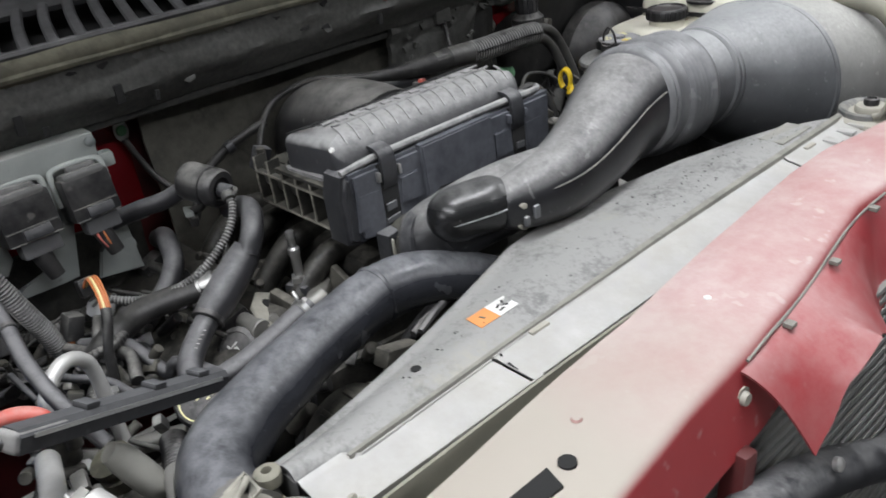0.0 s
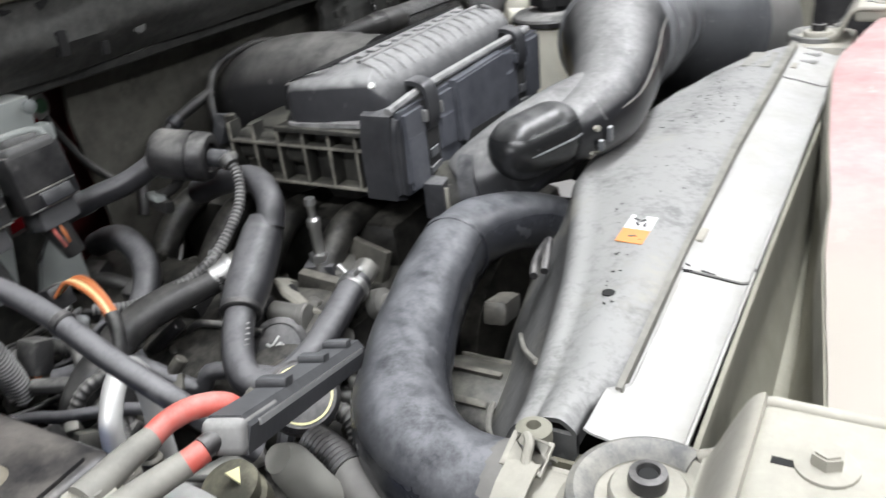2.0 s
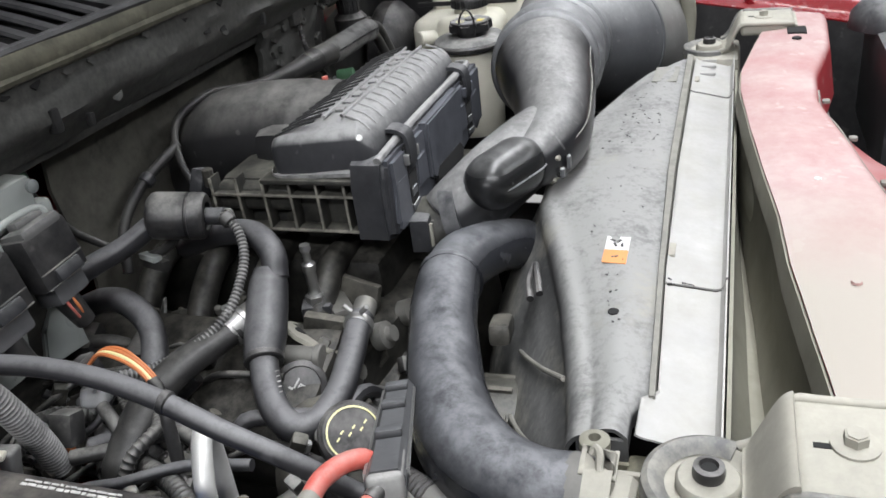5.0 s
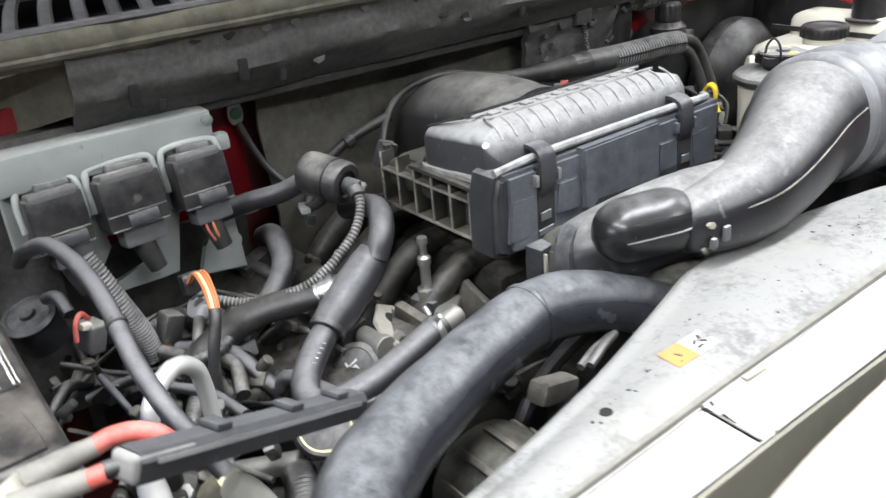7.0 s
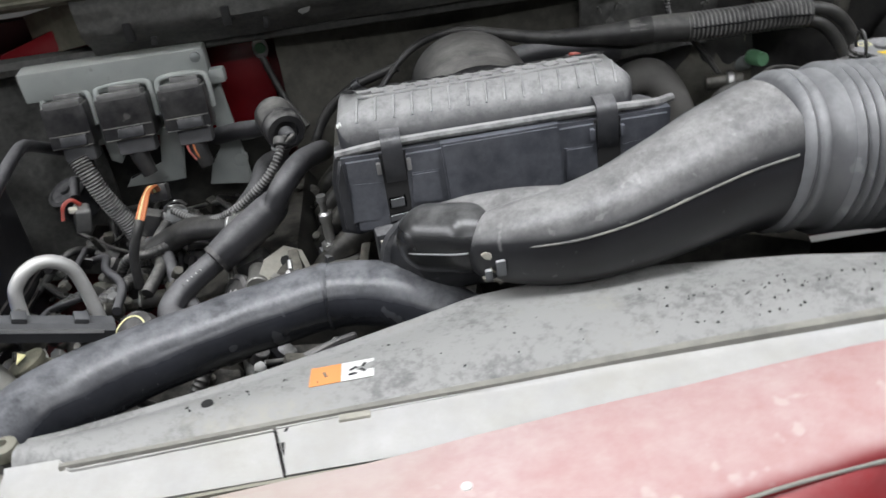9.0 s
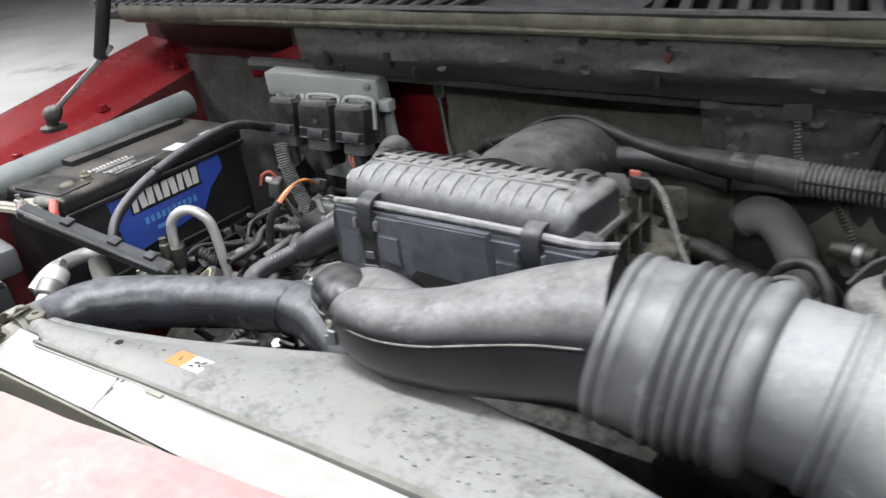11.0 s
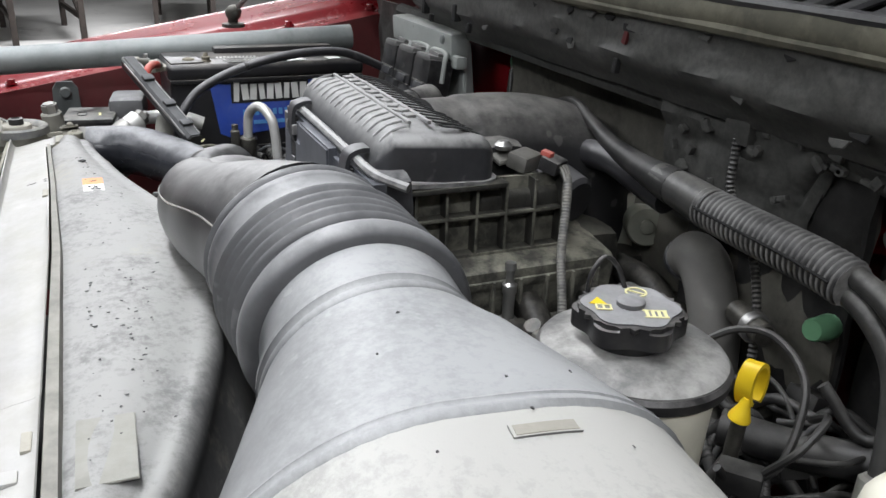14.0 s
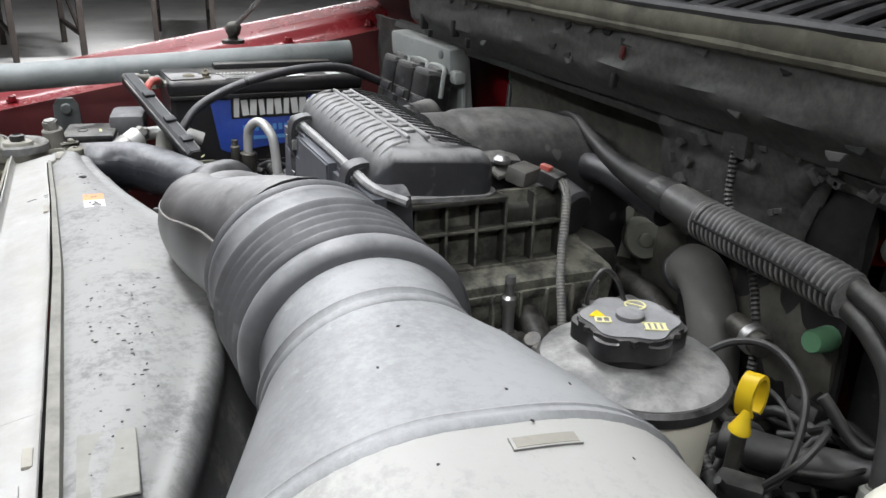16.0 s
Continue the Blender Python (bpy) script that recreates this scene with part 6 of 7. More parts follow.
purge = thing("purge_valve", "black cylindrical purge valve with a rubber jacket", "valve", (-0.245, 0.461, 1.09))
part("jacket", lathe([(0.0086, -0.002), (0.0189, 0), (0.0219, 0.003), (0.0228, 0.007), (0.0228, 0.016), (0.0228, 0.0195), (0.0228, 0.036), (0.0213, 0.037), (0.0213, 0.0385), (0.0228, 0.0395), (0.0225, 0.05), (0.0202, 0.053), (0.0138, 0.0535), (0.0133, 0.049), (0.0052, 0.048)], aim((-0.251, 0.490, 1.114), (-0.231, 0.432, 1.106)), 32), M_CONN, purge)
part("plug", rod((-0.235, 0.441, 1.107), (-0.229, 0.424, 1.105), 0.0085, 14), M_PLASTIC, purge)
for d in (-0.004, 0.004):
    part("lead", hose([(-0.231 + d, 0.432, 1.107), (-0.230 + d, 0.420, 1.109), (-0.236 + d * 0.5, 0.412, 1.106)], 0.0028, 8), M_WIRE, purge)
part("outlet", hose([(-0.255, 0.490, 1.105), (-0.275, 0.510, 1.092), (-0.300, 0.53, 1.085), (-0.335, 0.55, 1.075)], 0.0105, 14), M_RUBBER, purge)
part("tag", box((-0.2549, 0.5022, 1.0704), (0.010, 0.024, 0.006), 0.0012, (0, 12, -18)), M_MODULE, purge, "pale green plastic tag")
part("bracket", box((-0.252, 0.500, 1.062), (0.010, 0.034, 0.012), 0.003, (0, 12, -18)), M_DIM, purge)
part("arm", hose([(-0.252, 0.512, 1.066), (-0.245, 0.49, 1.075), (-0.242, 0.475, 1.088)], 0.005, 10), M_DIM, purge)

wirec = thing("wire_loom", "ribbed black wiring conduit curving down from the purge valve", "wiring", (-0.3, 0.4, 1.04))
part("conduit", corrugated([(-0.238, 0.418, 1.110), (-0.243, 0.403, 1.096), (-0.262, 0.392, 1.075), (-0.298, 0.392, 1.049), (-0.330, 0.408, 1.032), (-0.360, 0.436, 1.024), (-0.385, 0.455, 1.03)], 0.0050, 0.0038, 0.0011, 14), M_RIBHOSE, wirec)
part("band", rod((-0.2385, 0.4185, 1.1105), (-0.240, 0.411, 1.104), 0.0075, 12), M_CONDUIT, wirec)

orange = thing("orange_wires", "orange and yellow wires coming out of a connector", "wiring", (-0.40, 0.43, 1.05))
for k, m_ in enumerate((M_ORANGEWIRE, M_YPRINT, M_ORANGEWIRE, M_ORANGEWIRE)):
    o = 0.0026 * (k - 1.5)
    part("wire", hose([(-0.400 + o, 0.468, 1.050 + 0.3 * o), (-0.397 + o, 0.4515, 1.0645), (-0.399 + o, 0.430, 1.066 + 0.5 * o), (-0.402 + o, 0.412, 1.058), (-0.406 + o, 0.3985, 1.047)], 0.0016, 8), m_, orange)
part("plug", box((-0.398, 0.474, 1.046), (0.020, 0.018, 0.020), 0.003, (-20, 0, 0)), M_CONN, orange)
part("sheath", hose([(-0.405, 0.401, 1.049), (-0.411, 0.392, 1.036), (-0.420, 0.386, 1.012), (-0.425, 0.385, 0.975)], 0.0056, 10), M_WIRE, orange, "black tape sheath")
tie = part("orange_boot", box((-0.4301, 0.4878, 0.982), (0.010, 0.010, 0.022), 0.002, (0, 20, 0)), M_ORANGEWIRE, orange, "orange plug body")
part("plug_shell", box((-0.424, 0.489, 1.002), (0.020, 0.022, 0.030), 0.004, (0, 22, 6)), M_CONN, orange, "black plug shell")

clear = thing("sensor_plug", "clear plastic sensor plug with bright wire loops", "connector", (-0.392, 0.48, 1.01))
part("plug_body", box((-0.391, 0.481, 1.012), (0.026, 0.022, 0.018), 0.006, (10, 18, 24), 3), M_FROST, clear)
for d in (-0.006, 0.006):
    part("wire_loop", hose([(-0.400, 0.480 + d, 1.022), (-0.392, 0.474 + d, 1.029), (-0.383, 0.480 + d, 1.026), (-0.380, 0.490 + d, 1.016)], 0.0016, 8), M_STEEL, clear)
part("plug_tail", hose([(-0.400, 0.470, 1.008), (-0.41, 0.452, 1.0), (-0.42, 0.44, 0.985)], 0.006, 12), M_WIRE, clear)

loomb = thing("wire_loom", "thick ribbed conduit dropping from the module connectors", "wiring", (-0.46, 0.45, 1.05))
part("conduit", corrugated([(-0.482, 0.492, 1.096), (-0.474, 0.486, 1.074), (-0.464, 0.484, 1.044), (-0.452, 0.487, 1.010), (-0.444, 0.49, 0.975)], 0.0112, 0.0036, 0.0018, 18), M_RIBHOSE, loomb)
part("branch", hose([(-0.44, 0.478, 0.985), (-0.42, 0.44, 0.985), (-0.40, 0.40, 0.99), (-0.41, 0.36, 0.98)], 0.007, 10), M_WIRE, loomb)

def ridged(pts, r, n=30, depth=0.02, squash=0.8):
    """A hose with fine ridges running along it, a little flattened."""
    sp_ = spline(pts, 8)
    r = [r[i // 8] + (r[min(i // 8 + 1, len(r) - 1)] - r[i // 8]) * (i % 8) / 8 for i in range(len(sp_))]
    bm = sweep(sp_, r, 2 * n, squash=[(1.0, squash)] * len(sp_))
    for i, v in enumerate(bm.verts):
        q = sp_[i // (2 * n)]
        if i % 2:
            v.co = q + (v.co - q) * (1 - depth)
    return bm


flat = thing("radiator_hose", "flat-ribbed black rubber hose between battery and engine", "hose", (-0.42, 0.41, 0.95))
part("hose_run", ridged([(-0.300, 0.392, 1.028), (-0.3434, 0.416, 1.0204), (-0.370, 0.428, 1.013), (-0.393, 0.434, 1.001), (-0.418, 0.437, 0.985), (-0.436, 0.437, 0.965), (-0.45, 0.435, 0.92)], [0.0155, 0.0165, 0.0175, 0.0185, 0.0190, 0.0190, 0.018]), M_DIM, flat)
part("edge_conduit", corrugated([(-0.372, 0.432, 1.012), (-0.393, 0.418, 1.004), (-0.410, 0.407, 1.003), (-0.424, 0.408, 1.002), (-0.440, 0.415, 0.995), (-0.455, 0.42, 0.975)], 0.0062, 0.0055, 0.0011, 12), M_WIRE, flat, "braided black conduit")

wp = thing("water_pump_pulley", "dark greasy pulley housing below the hoses", "pulley", (-0.33, 0.29, 0.93))
part("housing", lathe([(0.055, 0), (0.058, 0.01), (0.058, 0.03), (0.045, 0.04), (0.02, 0.043), (0.02, 0.055), (0.012, 0.058)], aim((-0.33, 0.33, 0.915), (-0.33, 0.26, 0.915)), 28), M_GREASE, wp)
part("belt", sweep([V(-0.33 + 0.062 * math.cos(a), 0.275, 0.915 + 0.062 * math.sin(a)) for a in [math.radians(12 * k) for k in range(31)]], 0.007, 8), M_RUBBER, wp)

oilcap = thing("oil_filler_cap", "black oil filler cap with worn yellow lettering", "cap", (-0.405, 0.235, 0.985))
om = aim((-0.386, 0.246, 0.995), (-0.412, 0.216, 1.040))
part("cap", lathe([(0.024, 0), (0.027, 0.003), (0.027, 0.013), (0.024, 0.016), (0.0, 0.0165)][:4], om, 28), M_CAPBLACK, oilcap)
part("print_ring", lathe([(0.0215, 0), (0.0215, 0.0008), (0.0200, 0.0008), (0.0200, 0)], om @ pose(0, 0, 0.0162), 28, close=False), M_YPRINT, oilcap)
for k in range(6):
    part("print_bar", box((0, 0, 0), (0.0035, 0.0014, 0.0008)), M_YPRINT, oilcap, smooth=False).data.transform(om @ pose(-0.013 + 0.005 * k, 0.004 * (k % 2), 0.0170, 0, 0, 30))

studs = thing("coil_stud", "bright steel stud bolt on a black ignition coil", "bolt", (-0.203, 0.362, 0.97), "studs on the engine")
part("stud", lathe([(0.0045, 0), (0.0045, 0.026), (0.0055, 0.028), (0.0055, 0.034), (0.003, 0.036), (0.003, 0.045), (0.0045, 0.047), (0.004, 0.052)], pose(-0.203, 0.362, 1.000) @ Matrix.Diagonal((1.25, 1.25, 1.2, 1)), 14), M_STEEL, studs)
part("nut", prism(hexagon(0.0105), 0.996, 1.007, pose(-0.203, 0.362, 0), 0.001), M_STEEL, studs)
part("coil", box((-0.203, 0.362, 0.965), (0.026, 0.032, 0.066), 0.006, (0, 0, 20)), M_PLASTIC, studs)
part("foot", box((-0.190, 0.345, 0.985), (0.045, 0.022, 0.014), 0.004, (0, 0, 40)), M_ALU, studs)
copy_thing(studs, Matrix.Translation((0.147, 0.404, 0.961)))

casting = thing("timing_cover", "oily grey aluminium timing cover with bosses", "engine casting", (-0.2, 0.3, 0.9))
part("cover", box((-0.18, 0.325, 0.90), (0.26, 0.08, 0.14), 0.02, (0, 0, -6)), M_BLOCK, casting)
part("rib", box((-0.24, 0.33, 0.975), (0.012, 0.06, 0.06), 0.003, (12, 0, 10)), M_GREASE, casting)
part("rib", box((-0.175, 0.335, 0.970), (0.010, 0.05, 0.07), 0.003, (10, 14, -6)), M_GREASE, casting)
for x, y, z in ((-0.275, 0.305, 0.965), (-0.225, 0.29, 0.975), (-0.16, 0.29, 0.96)):
    part("boss", lathe([(0.014, 0), (0.014, 0.012), (0.008, 0.014), (0.008, 0.02)], pose(x, y, z, 70, 0, 0), 14), M_ALU, casting)
PC = aim((-0.306, 0.334, 0.972), (-0.306 - 0.5, 0.334 - 0.3, 0.972 + 0.42))
part("cover_cap", lathe([(0.023, 0), (0.0245, 0.004), (0.0240, 0.008), (0.019, 0.0095), (0.018, 0.0085), (0.004, 0.0088)], PC, 26), M_CAPBLACK, casting, "black round cover with worn white marks")
for x_, y_, w_, h_ in ((-0.003, 0.004, 0.010, 0.0016), (-0.003, -0.004, 0.010, 0.0016), (0.003, 0.0, 0.0016, 0.008), (-0.009, 0.001, 0.0022, 0.0045), (-0.001, 0.0, 0.0030, 0.0030)):
    part("print", box((0, 0, 0), (w_, h_, 0.0006)), M_PRINT, casting, "white printed mark", smooth=False).data.transform(PC @ pose(x_, y_, 0.0092, 0, 0, 50))

lift = thing("lifting_eye", "dusty beige steel lifting bracket with a hole on the engine", "bracket", (-0.26, 0.345, 0.98))
lm_ = frame_of((-0.258, 0.346, 0.990), (0.5, 0.8, 0.05), (-0.7, 0.35, 0.55))
part("plate", prism([(-0.034, -0.016), (-0.012, -0.022), (0.024, -0.020), (0.036, 0.0), (0.026, 0.018), (-0.006, 0.022), (-0.030, 0.012)], 0, 0.004, lm_, 0.001), M_BEIGE, lift)
part("hole", prism(ring_poly(0.008), 0.0032, 0.0046, lm_ @ pose(0.010, 0.002, 0)), M_DARK, lift)
part("bolt", prism(hexagon(0.0062), 0.004, 0.010, lm_ @ pose(-0.020, -0.003, 0), 0.001), M_ALU, lift)

altern = thing("alternator", "dusty cast aluminium alternator below the radiator hose", "alternator", (-0.27, 0.16, 0.9))
part("shell", lathe([(0.03, 0), (0.052, 0.006), (0.056, 0.02), (0.056, 0.07), (0.050, 0.085), (0.02, 0.09)], aim((-0.27, 0.215, 0.905), (-0.27, 0.125, 0.905)), 28), M_OLD, altern)
for k in range(12):
    a = math.radians(30 * k)
    part("fin", box((-0.27 + 0.053 * math.cos(a), 0.17, 0.905 + 0.053 * math.sin(a)), (0.012, 0.05, 0.006), 0.001, (0, -30 * k, 0)), M_GREASE, altern)
part("bracket", box((-0.22, 0.165, 0.992), (0.05, 0.02, 0.02), 0.005, (0, 20, 10)), M_GREASE, altern)
part("spring_clip", hose([(-0.215, 0.128, 1.03), (-0.19, 0.135, 1.036), (-0.175, 0.140, 1.036), (-0.195, 0.142, 1.030), (-0.218, 0.136, 1.026)], 0.0035, 8), M_CAPBLACK, altern)

hosel = thing("lower_hose", "ribbed pale grey plastic duct under the cable holder", "hose", (-0.47, 0.16, 0.95))
part("boot", hose([(-0.4945, 0.166, 1.056), (-0.489, 0.1650, 1.048), (-0.481, 0.1635, 1.030), (-0.473, 0.161, 1.012), (-0.469, 0.160, 1.002)], [0.0085, 0.0115, 0.0130, 0.0130, 0.0105], 20, 8, 0.10), M_PAD, hosel, "dusty pale boot")
part("ribbed_duct", corrugated([(-0.440, 0.190, 1.016), (-0.446, 0.173, 1.016), (-0.454, 0.154, 1.014)], 0.0125, 0.0038, 0.0012, 20), M_CAPBLACK, hosel, "fine-ribbed black hose")
part("grey_run", hose([(-0.453, 0.156, 1.014), (-0.459, 0.143, 1.011), (-0.465, 0.120, 1.002), (-0.462, 0.09, 0.98), (-0.45, 0.06, 0.93)], 0.0118, 18), M_GREYHOSE, hosel)
part("stem", lathe([(0.019, 0), (0.019, 0.012), (0.016, 0.014), (0.016, 0.020), (0.0185, 0.021), (0.0185, 0.026), (0.010, 0.029)], pose(-0.478, 0.222, 0.985, 0, -18, 0), 22), M_OLIVE, hosel, "olive dusty fitting")
part("yellow_tag", prism([(-0.005, -0.004), (0.006, -0.002), (0.001, 0.006)], 0, 0.0015, pose(-0.485, 0.216, 1.018, 20, -20, 30)), M_YPRINT, hosel, "small yellow tag")

relay = thing("air_fitting", "pale aluminium pipe fitting with a threaded stud", "pipe fitting", (-0.53, 0.08, 1.0))
part("pipe", hose([(-0.528, 0.225, 1.035), (-0.532, 0.200, 1.044), (-0.538, 0.172, 1.047), (-0.544, 0.148, 1.045), (-0.547, 0.128, 1.040), (-0.545, 0.105, 1.028)], 0.0098, 18), M_ACLINE, relay)
part("stud", rod((-0.5335, 0.146, 1.0545), (-0.5312, 0.1405, 1.0515), 0.0050, 14), M_STEEL, relay)
part("nut", prism(hexagon(0.0115), 0, 0.0085, aim((-0.5314, 0.1405, 1.0515), (-0.526, 0.1305, 1.0455)), 0.001), M_ALU, relay)
part("block", rod((-0.5275, 0.1335, 1.047), (-0.5195, 0.1175, 1.0375), 0.0155, 24, 0.0015), M_ACLINE, relay)
part("collar", rod((-0.5198, 0.118, 1.038), (-0.512, 0.102, 1.0285), 0.0165, 24, 0.0015), M_ALU, relay)
part("tail", hose([(-0.513, 0.104, 1.030), (-0.507, 0.088, 1.018), (-0.505, 0.075, 0.99)], 0.011, 16), M_ACLINE, relay)

canister = thing("vapour_canister", "round dusty grey plastic canister behind the battery", "canister", (-0.525, 0.56, 1.0))
part("drum", lathe([(0.020, 0), (0.024, 0.004), (0.024, 0.034), (0.0255, 0.036), (0.0255, 0.040), (0.021, 0.043), (0.019, 0.041), (0.008, 0.042), (0.007, 0.046), (0.003, 0.047)], pose(-0.524, 0.562, 0.998, 18, -14, 0), 32), M_PLASTIC, canister)
part("port", hose([(-0.515, 0.540, 1.050), (-0.508, 0.520, 1.056), (-0.505, 0.500, 1.045)], 0.006, 12), M_RUBBER, canister)

redplug = thing("sensor_plug", "dusty grey plug with a red wire beside the battery", "connector", (-0.496, 0.477, 1.03))
part("plug_body", box((-0.496, 0.477, 1.028), (0.018, 0.022, 0.030), 0.004, (10, 14, 24), 3), M_TANKLID, redplug)
part("latch", box((-0.500, 0.470, 1.043), (0.010, 0.008, 0.006), 0.002, (10, 14, 24)), M_WHITETANK, redplug)
part("wire", hose([(-0.494, 0.480, 1.044), (-0.500, 0.474, 1.054), (-0.508, 0.466, 1.050), (-0.512, 0.462, 1.035)], 0.0024, 8), M_REDWIRE, redplug)

fusebox = thing("fuse_box", "dusty black fuse box beside the radiator corner", "fuse box", (-0.6, 0.1, 0.95))
part("box_body", box((-0.665, 0.070, 0.975), (0.100, 0.085, 0.10), 0.010, (0, 0, -8)), M_PLASTIC, fusebox)
part("box_lid", box((-0.662, 0.068, 1.025), (0.092, 0.078, 0.012), 0.005, (0, 0, -8)), M_CONN, fusebox, "grey dusty lid")
part("raised_lid", box((-0.700, 0.128, 1.030), (0.085, 0.055, 0.040), 0.010, (0, 0, -8)), M_CAPTOP, fusebox, "grey raised lid")
part("marking", lathe([(0.010, 0), (0.010, 0.0006), (0.008, 0.0006), (0.008, 0)], pose(-0.655, 0.056, 1.0315) @ Matrix.Diagonal((1.4, 0.8, 1, 1)), 18, close=False), M_BLACKPRINT, fusebox, smooth=False)
part("yellow_mark", box((-0.648, 0.082, 1.0315), (0.018, 0.004, 0.0006)), M_YPRINT, fusebox, smooth=False)

bushcap = thing("filler_neck", "black round filler cap on a dark neck beside the radiator", "cap", (-0.60, -0.02, 1.0))
part("neck", rod((-0.62, -0.035, 0.93), (-0.62, -0.035, 1.01), 0.026, 20), M_PLASTIC, bushcap)
part("cap_disc", lathe([(0.034, 0), (0.036, 0.006), (0.034, 0.012), (0.022, 0.014), (0.020, 0.010), (0.010, 0.010)], pose(-0.62, -0.035, 1.008), 26), M_CAPTOP, bushcap)
ltag = thing("mounting_tab", "dusty steel tab with a bolt on the inner fender", "bracket", (-0.74, 0.08, 1.0))
part("plate", prism([(-0.022, -0.04), (0.022, -0.04), (0.020, 0.012), (0.012, 0.024), (-0.012, 0.024), (-0.020, 0.012)], 0, 0.004, frame_of((-0.785, 0.033, 1.037), (0, 1, 0), (0.1, 0, 1)), 0.001), M_GALV, ltag)
part("bolt", rod((-0.783, 0.033, 1.043), (-0.770, 0.033, 1.043), 0.009, 8), M_GALV, ltag)

# ---------------------------------------------------------------- between air box and fluid tanks
def lobed(r, depth, n, pts=72):
    return [((r + depth * math.cos(n * a)) * math.cos(a), (r + depth * math.cos(n * a)) * math.sin(a)) for a in [2 * math.pi * k / pts for k in range(pts)]]


pst = thing("power_steering_reservoir", "white power steering reservoir with grey lid and black cap", "fluid reservoir", (0.378, 0.338, 0.95))
part("tank", lathe([(0.042, 0), (0.046, 0.01), (0.050, 0.10), (0.052, 0.135), (0.050, 0.143)], pose(0.378, 0.338, 0.955) @ Matrix.Diagonal((1.05, 0.95, 1, 1)), 36), M_WHITETANK, pst)
part("lid_rim", lathe([(0.052, 0.0), (0.0588, 0.001), (0.0592, 0.007), (0.057, 0.0095)], pose(0.378, 0.338, 1.092) @ Matrix.Diagonal((1.04, 0.97, 1, 1)), 44), M_CAPBLACK, pst, "rubbed black rim")
part("lid", lathe([(0.050, 0.002), (0.0570, 0.0085), (0.0565, 0.0105), (0.053, 0.0130), (0.030, 0.0165), (0.026, 0.0165)], pose(0.378, 0.338, 1.092) @ Matrix.Diagonal((1.04, 0.97, 1, 1)), 44), M_TANKLID, pst, "dusty grey lid")
cap = part("cap", prism(lobed(0.0315, 0.0026, 6), 1.1165, 1.130, pose(0.376, 0.334, 0), 0.003), M_CAPBLACK, pst, "black six-lobed screw cap")
part("cap_neck", lathe([(0.023, 0), (0.022, 0.012)], pose(0.376, 0.334, 1.105), 24), M_CAPBLACK, cap)
part("cap_face", prism(lobed(0.0278, 0.0018, 6), 1.1298, 1.1310, pose(0.376, 0.334, 0)), M_CAPTOP, cap, "dusty violet-grey top")
part("button", lathe([(0.0085, 0), (0.0085, 0.003), (0.007, 0.0042), (0.004, 0.0045)], pose(0.376, 0.334, 1.1308), 22), M_CAPTOP, cap)
sym = Matrix.Translation((0.376, 0.334, 1.1314))
part("wheel_mark", lathe([(0.0068, 0), (0.0068, 0.0005), (0.0055, 0.0005), (0.0055, 0)], sym @ pose(-0.0125, 0.0125, 0), 24, close=False), M_YPRINT, cap, smooth=False)
part("wheel_mark", box((0.376 - 0.0125, 0.334 + 0.0125, 1.1317), (0.0115, 0.0014, 0.0005), 0, (0, 0, 35)), M_YPRINT, cap, smooth=False)
part("triangle_mark", prism([(-0.005, -0.004), (0.005, -0.004), (0, 0.005)], 0, 0.0005, sym @ pose(-0.010, -0.0165, 0, 0, 0, 60)), M_YELLOW, cap, smooth=False)
part("book_mark", joined(box((0, 0, 0), (0.0095, 0.0012, 0.0005)), box((0, 0.006, 0), (0.0095, 0.0012, 0.0005)), box((-0.0042, 0.003, 0), (0.0012, 0.006, 0.0005)), box((0.0042, 0.003, 0), (0.0012, 0.006, 0.0005)), box((0, 0.003, 0), (0.0012, 0.006, 0.0005))), M_YPRINT, cap, smooth=False).data.transform(sym @ pose(0.001, -0.019, 0.0003, 0, 0, 65))
part("can_mark", joined(*[box((0.0035 * i - 0.005, 0, 0), (0.0020, 0.0070, 0.0005)) for i in range(4)], box((0, 0.0042, 0), (0.014, 0.0011, 0.0005)), box((0, -0.0042, 0), (0.014, 0.0011, 0.0005))), M_YPRINT, cap, smooth=False).data.transform(sym @ pose(0.0165, 0.006, 0.0003, 0, 0, 65))
part("tether", hose([(0.350, 0.321, 1.112), (0.350, 0.321, 1.136), (0.350, 0.326, 1.148), (0.350, 0.333, 1.1515), (0.351, 0.341, 1.143), (0.354, 0.345, 1.131), (0.362, 0.346, 1.121)], 0.0016, 8), M_CAPBLACK, pst, "thin black tether loop")

nudge(pst, 0.012, 0.020, 0.0)

dip = thing("dipstick", "bright yellow loop-handled transmission dipstick", "dipstick", (0.372, 0.452, 0.95))
DH, DD = V(-0.25, 0.97, 0).normalized(), V(0.90, 0.30, 0.10).normalized()


def dip_loop(u, v):
    a = math.radians(-62 + 304 * u)
    return V(0.3885, 0.4625, 1.0545) + DH * 0.0105 * math.cos(a) + V(0.006, -0.003, 1) * 0.0170 * math.sin(a) + DD * 0.0120 * (v - 0.5)


part("loop", sheet(dip_loop, 36, 3, 0.0030), M_YELLOW, dip, "flat yellow loop band")
part("foot", lathe([(0.0030, 0.012), (0.0040, 0.006), (0.0062, 0.000), (0.0078, -0.004), (0.0078, -0.0055), (0.005, -0.006)], pose(0.3920, 0.4545, 1.0355, -8, 6, 0), 20), M_YELLOW, dip)
part("guide_tube", hose([(0.3935, 0.4525, 1.031), (0.389, 0.455, 1.0), (0.382, 0.461, 0.95), (0.374, 0.467, 0.88)], 0.0055, 12), M_GREASE, dip)

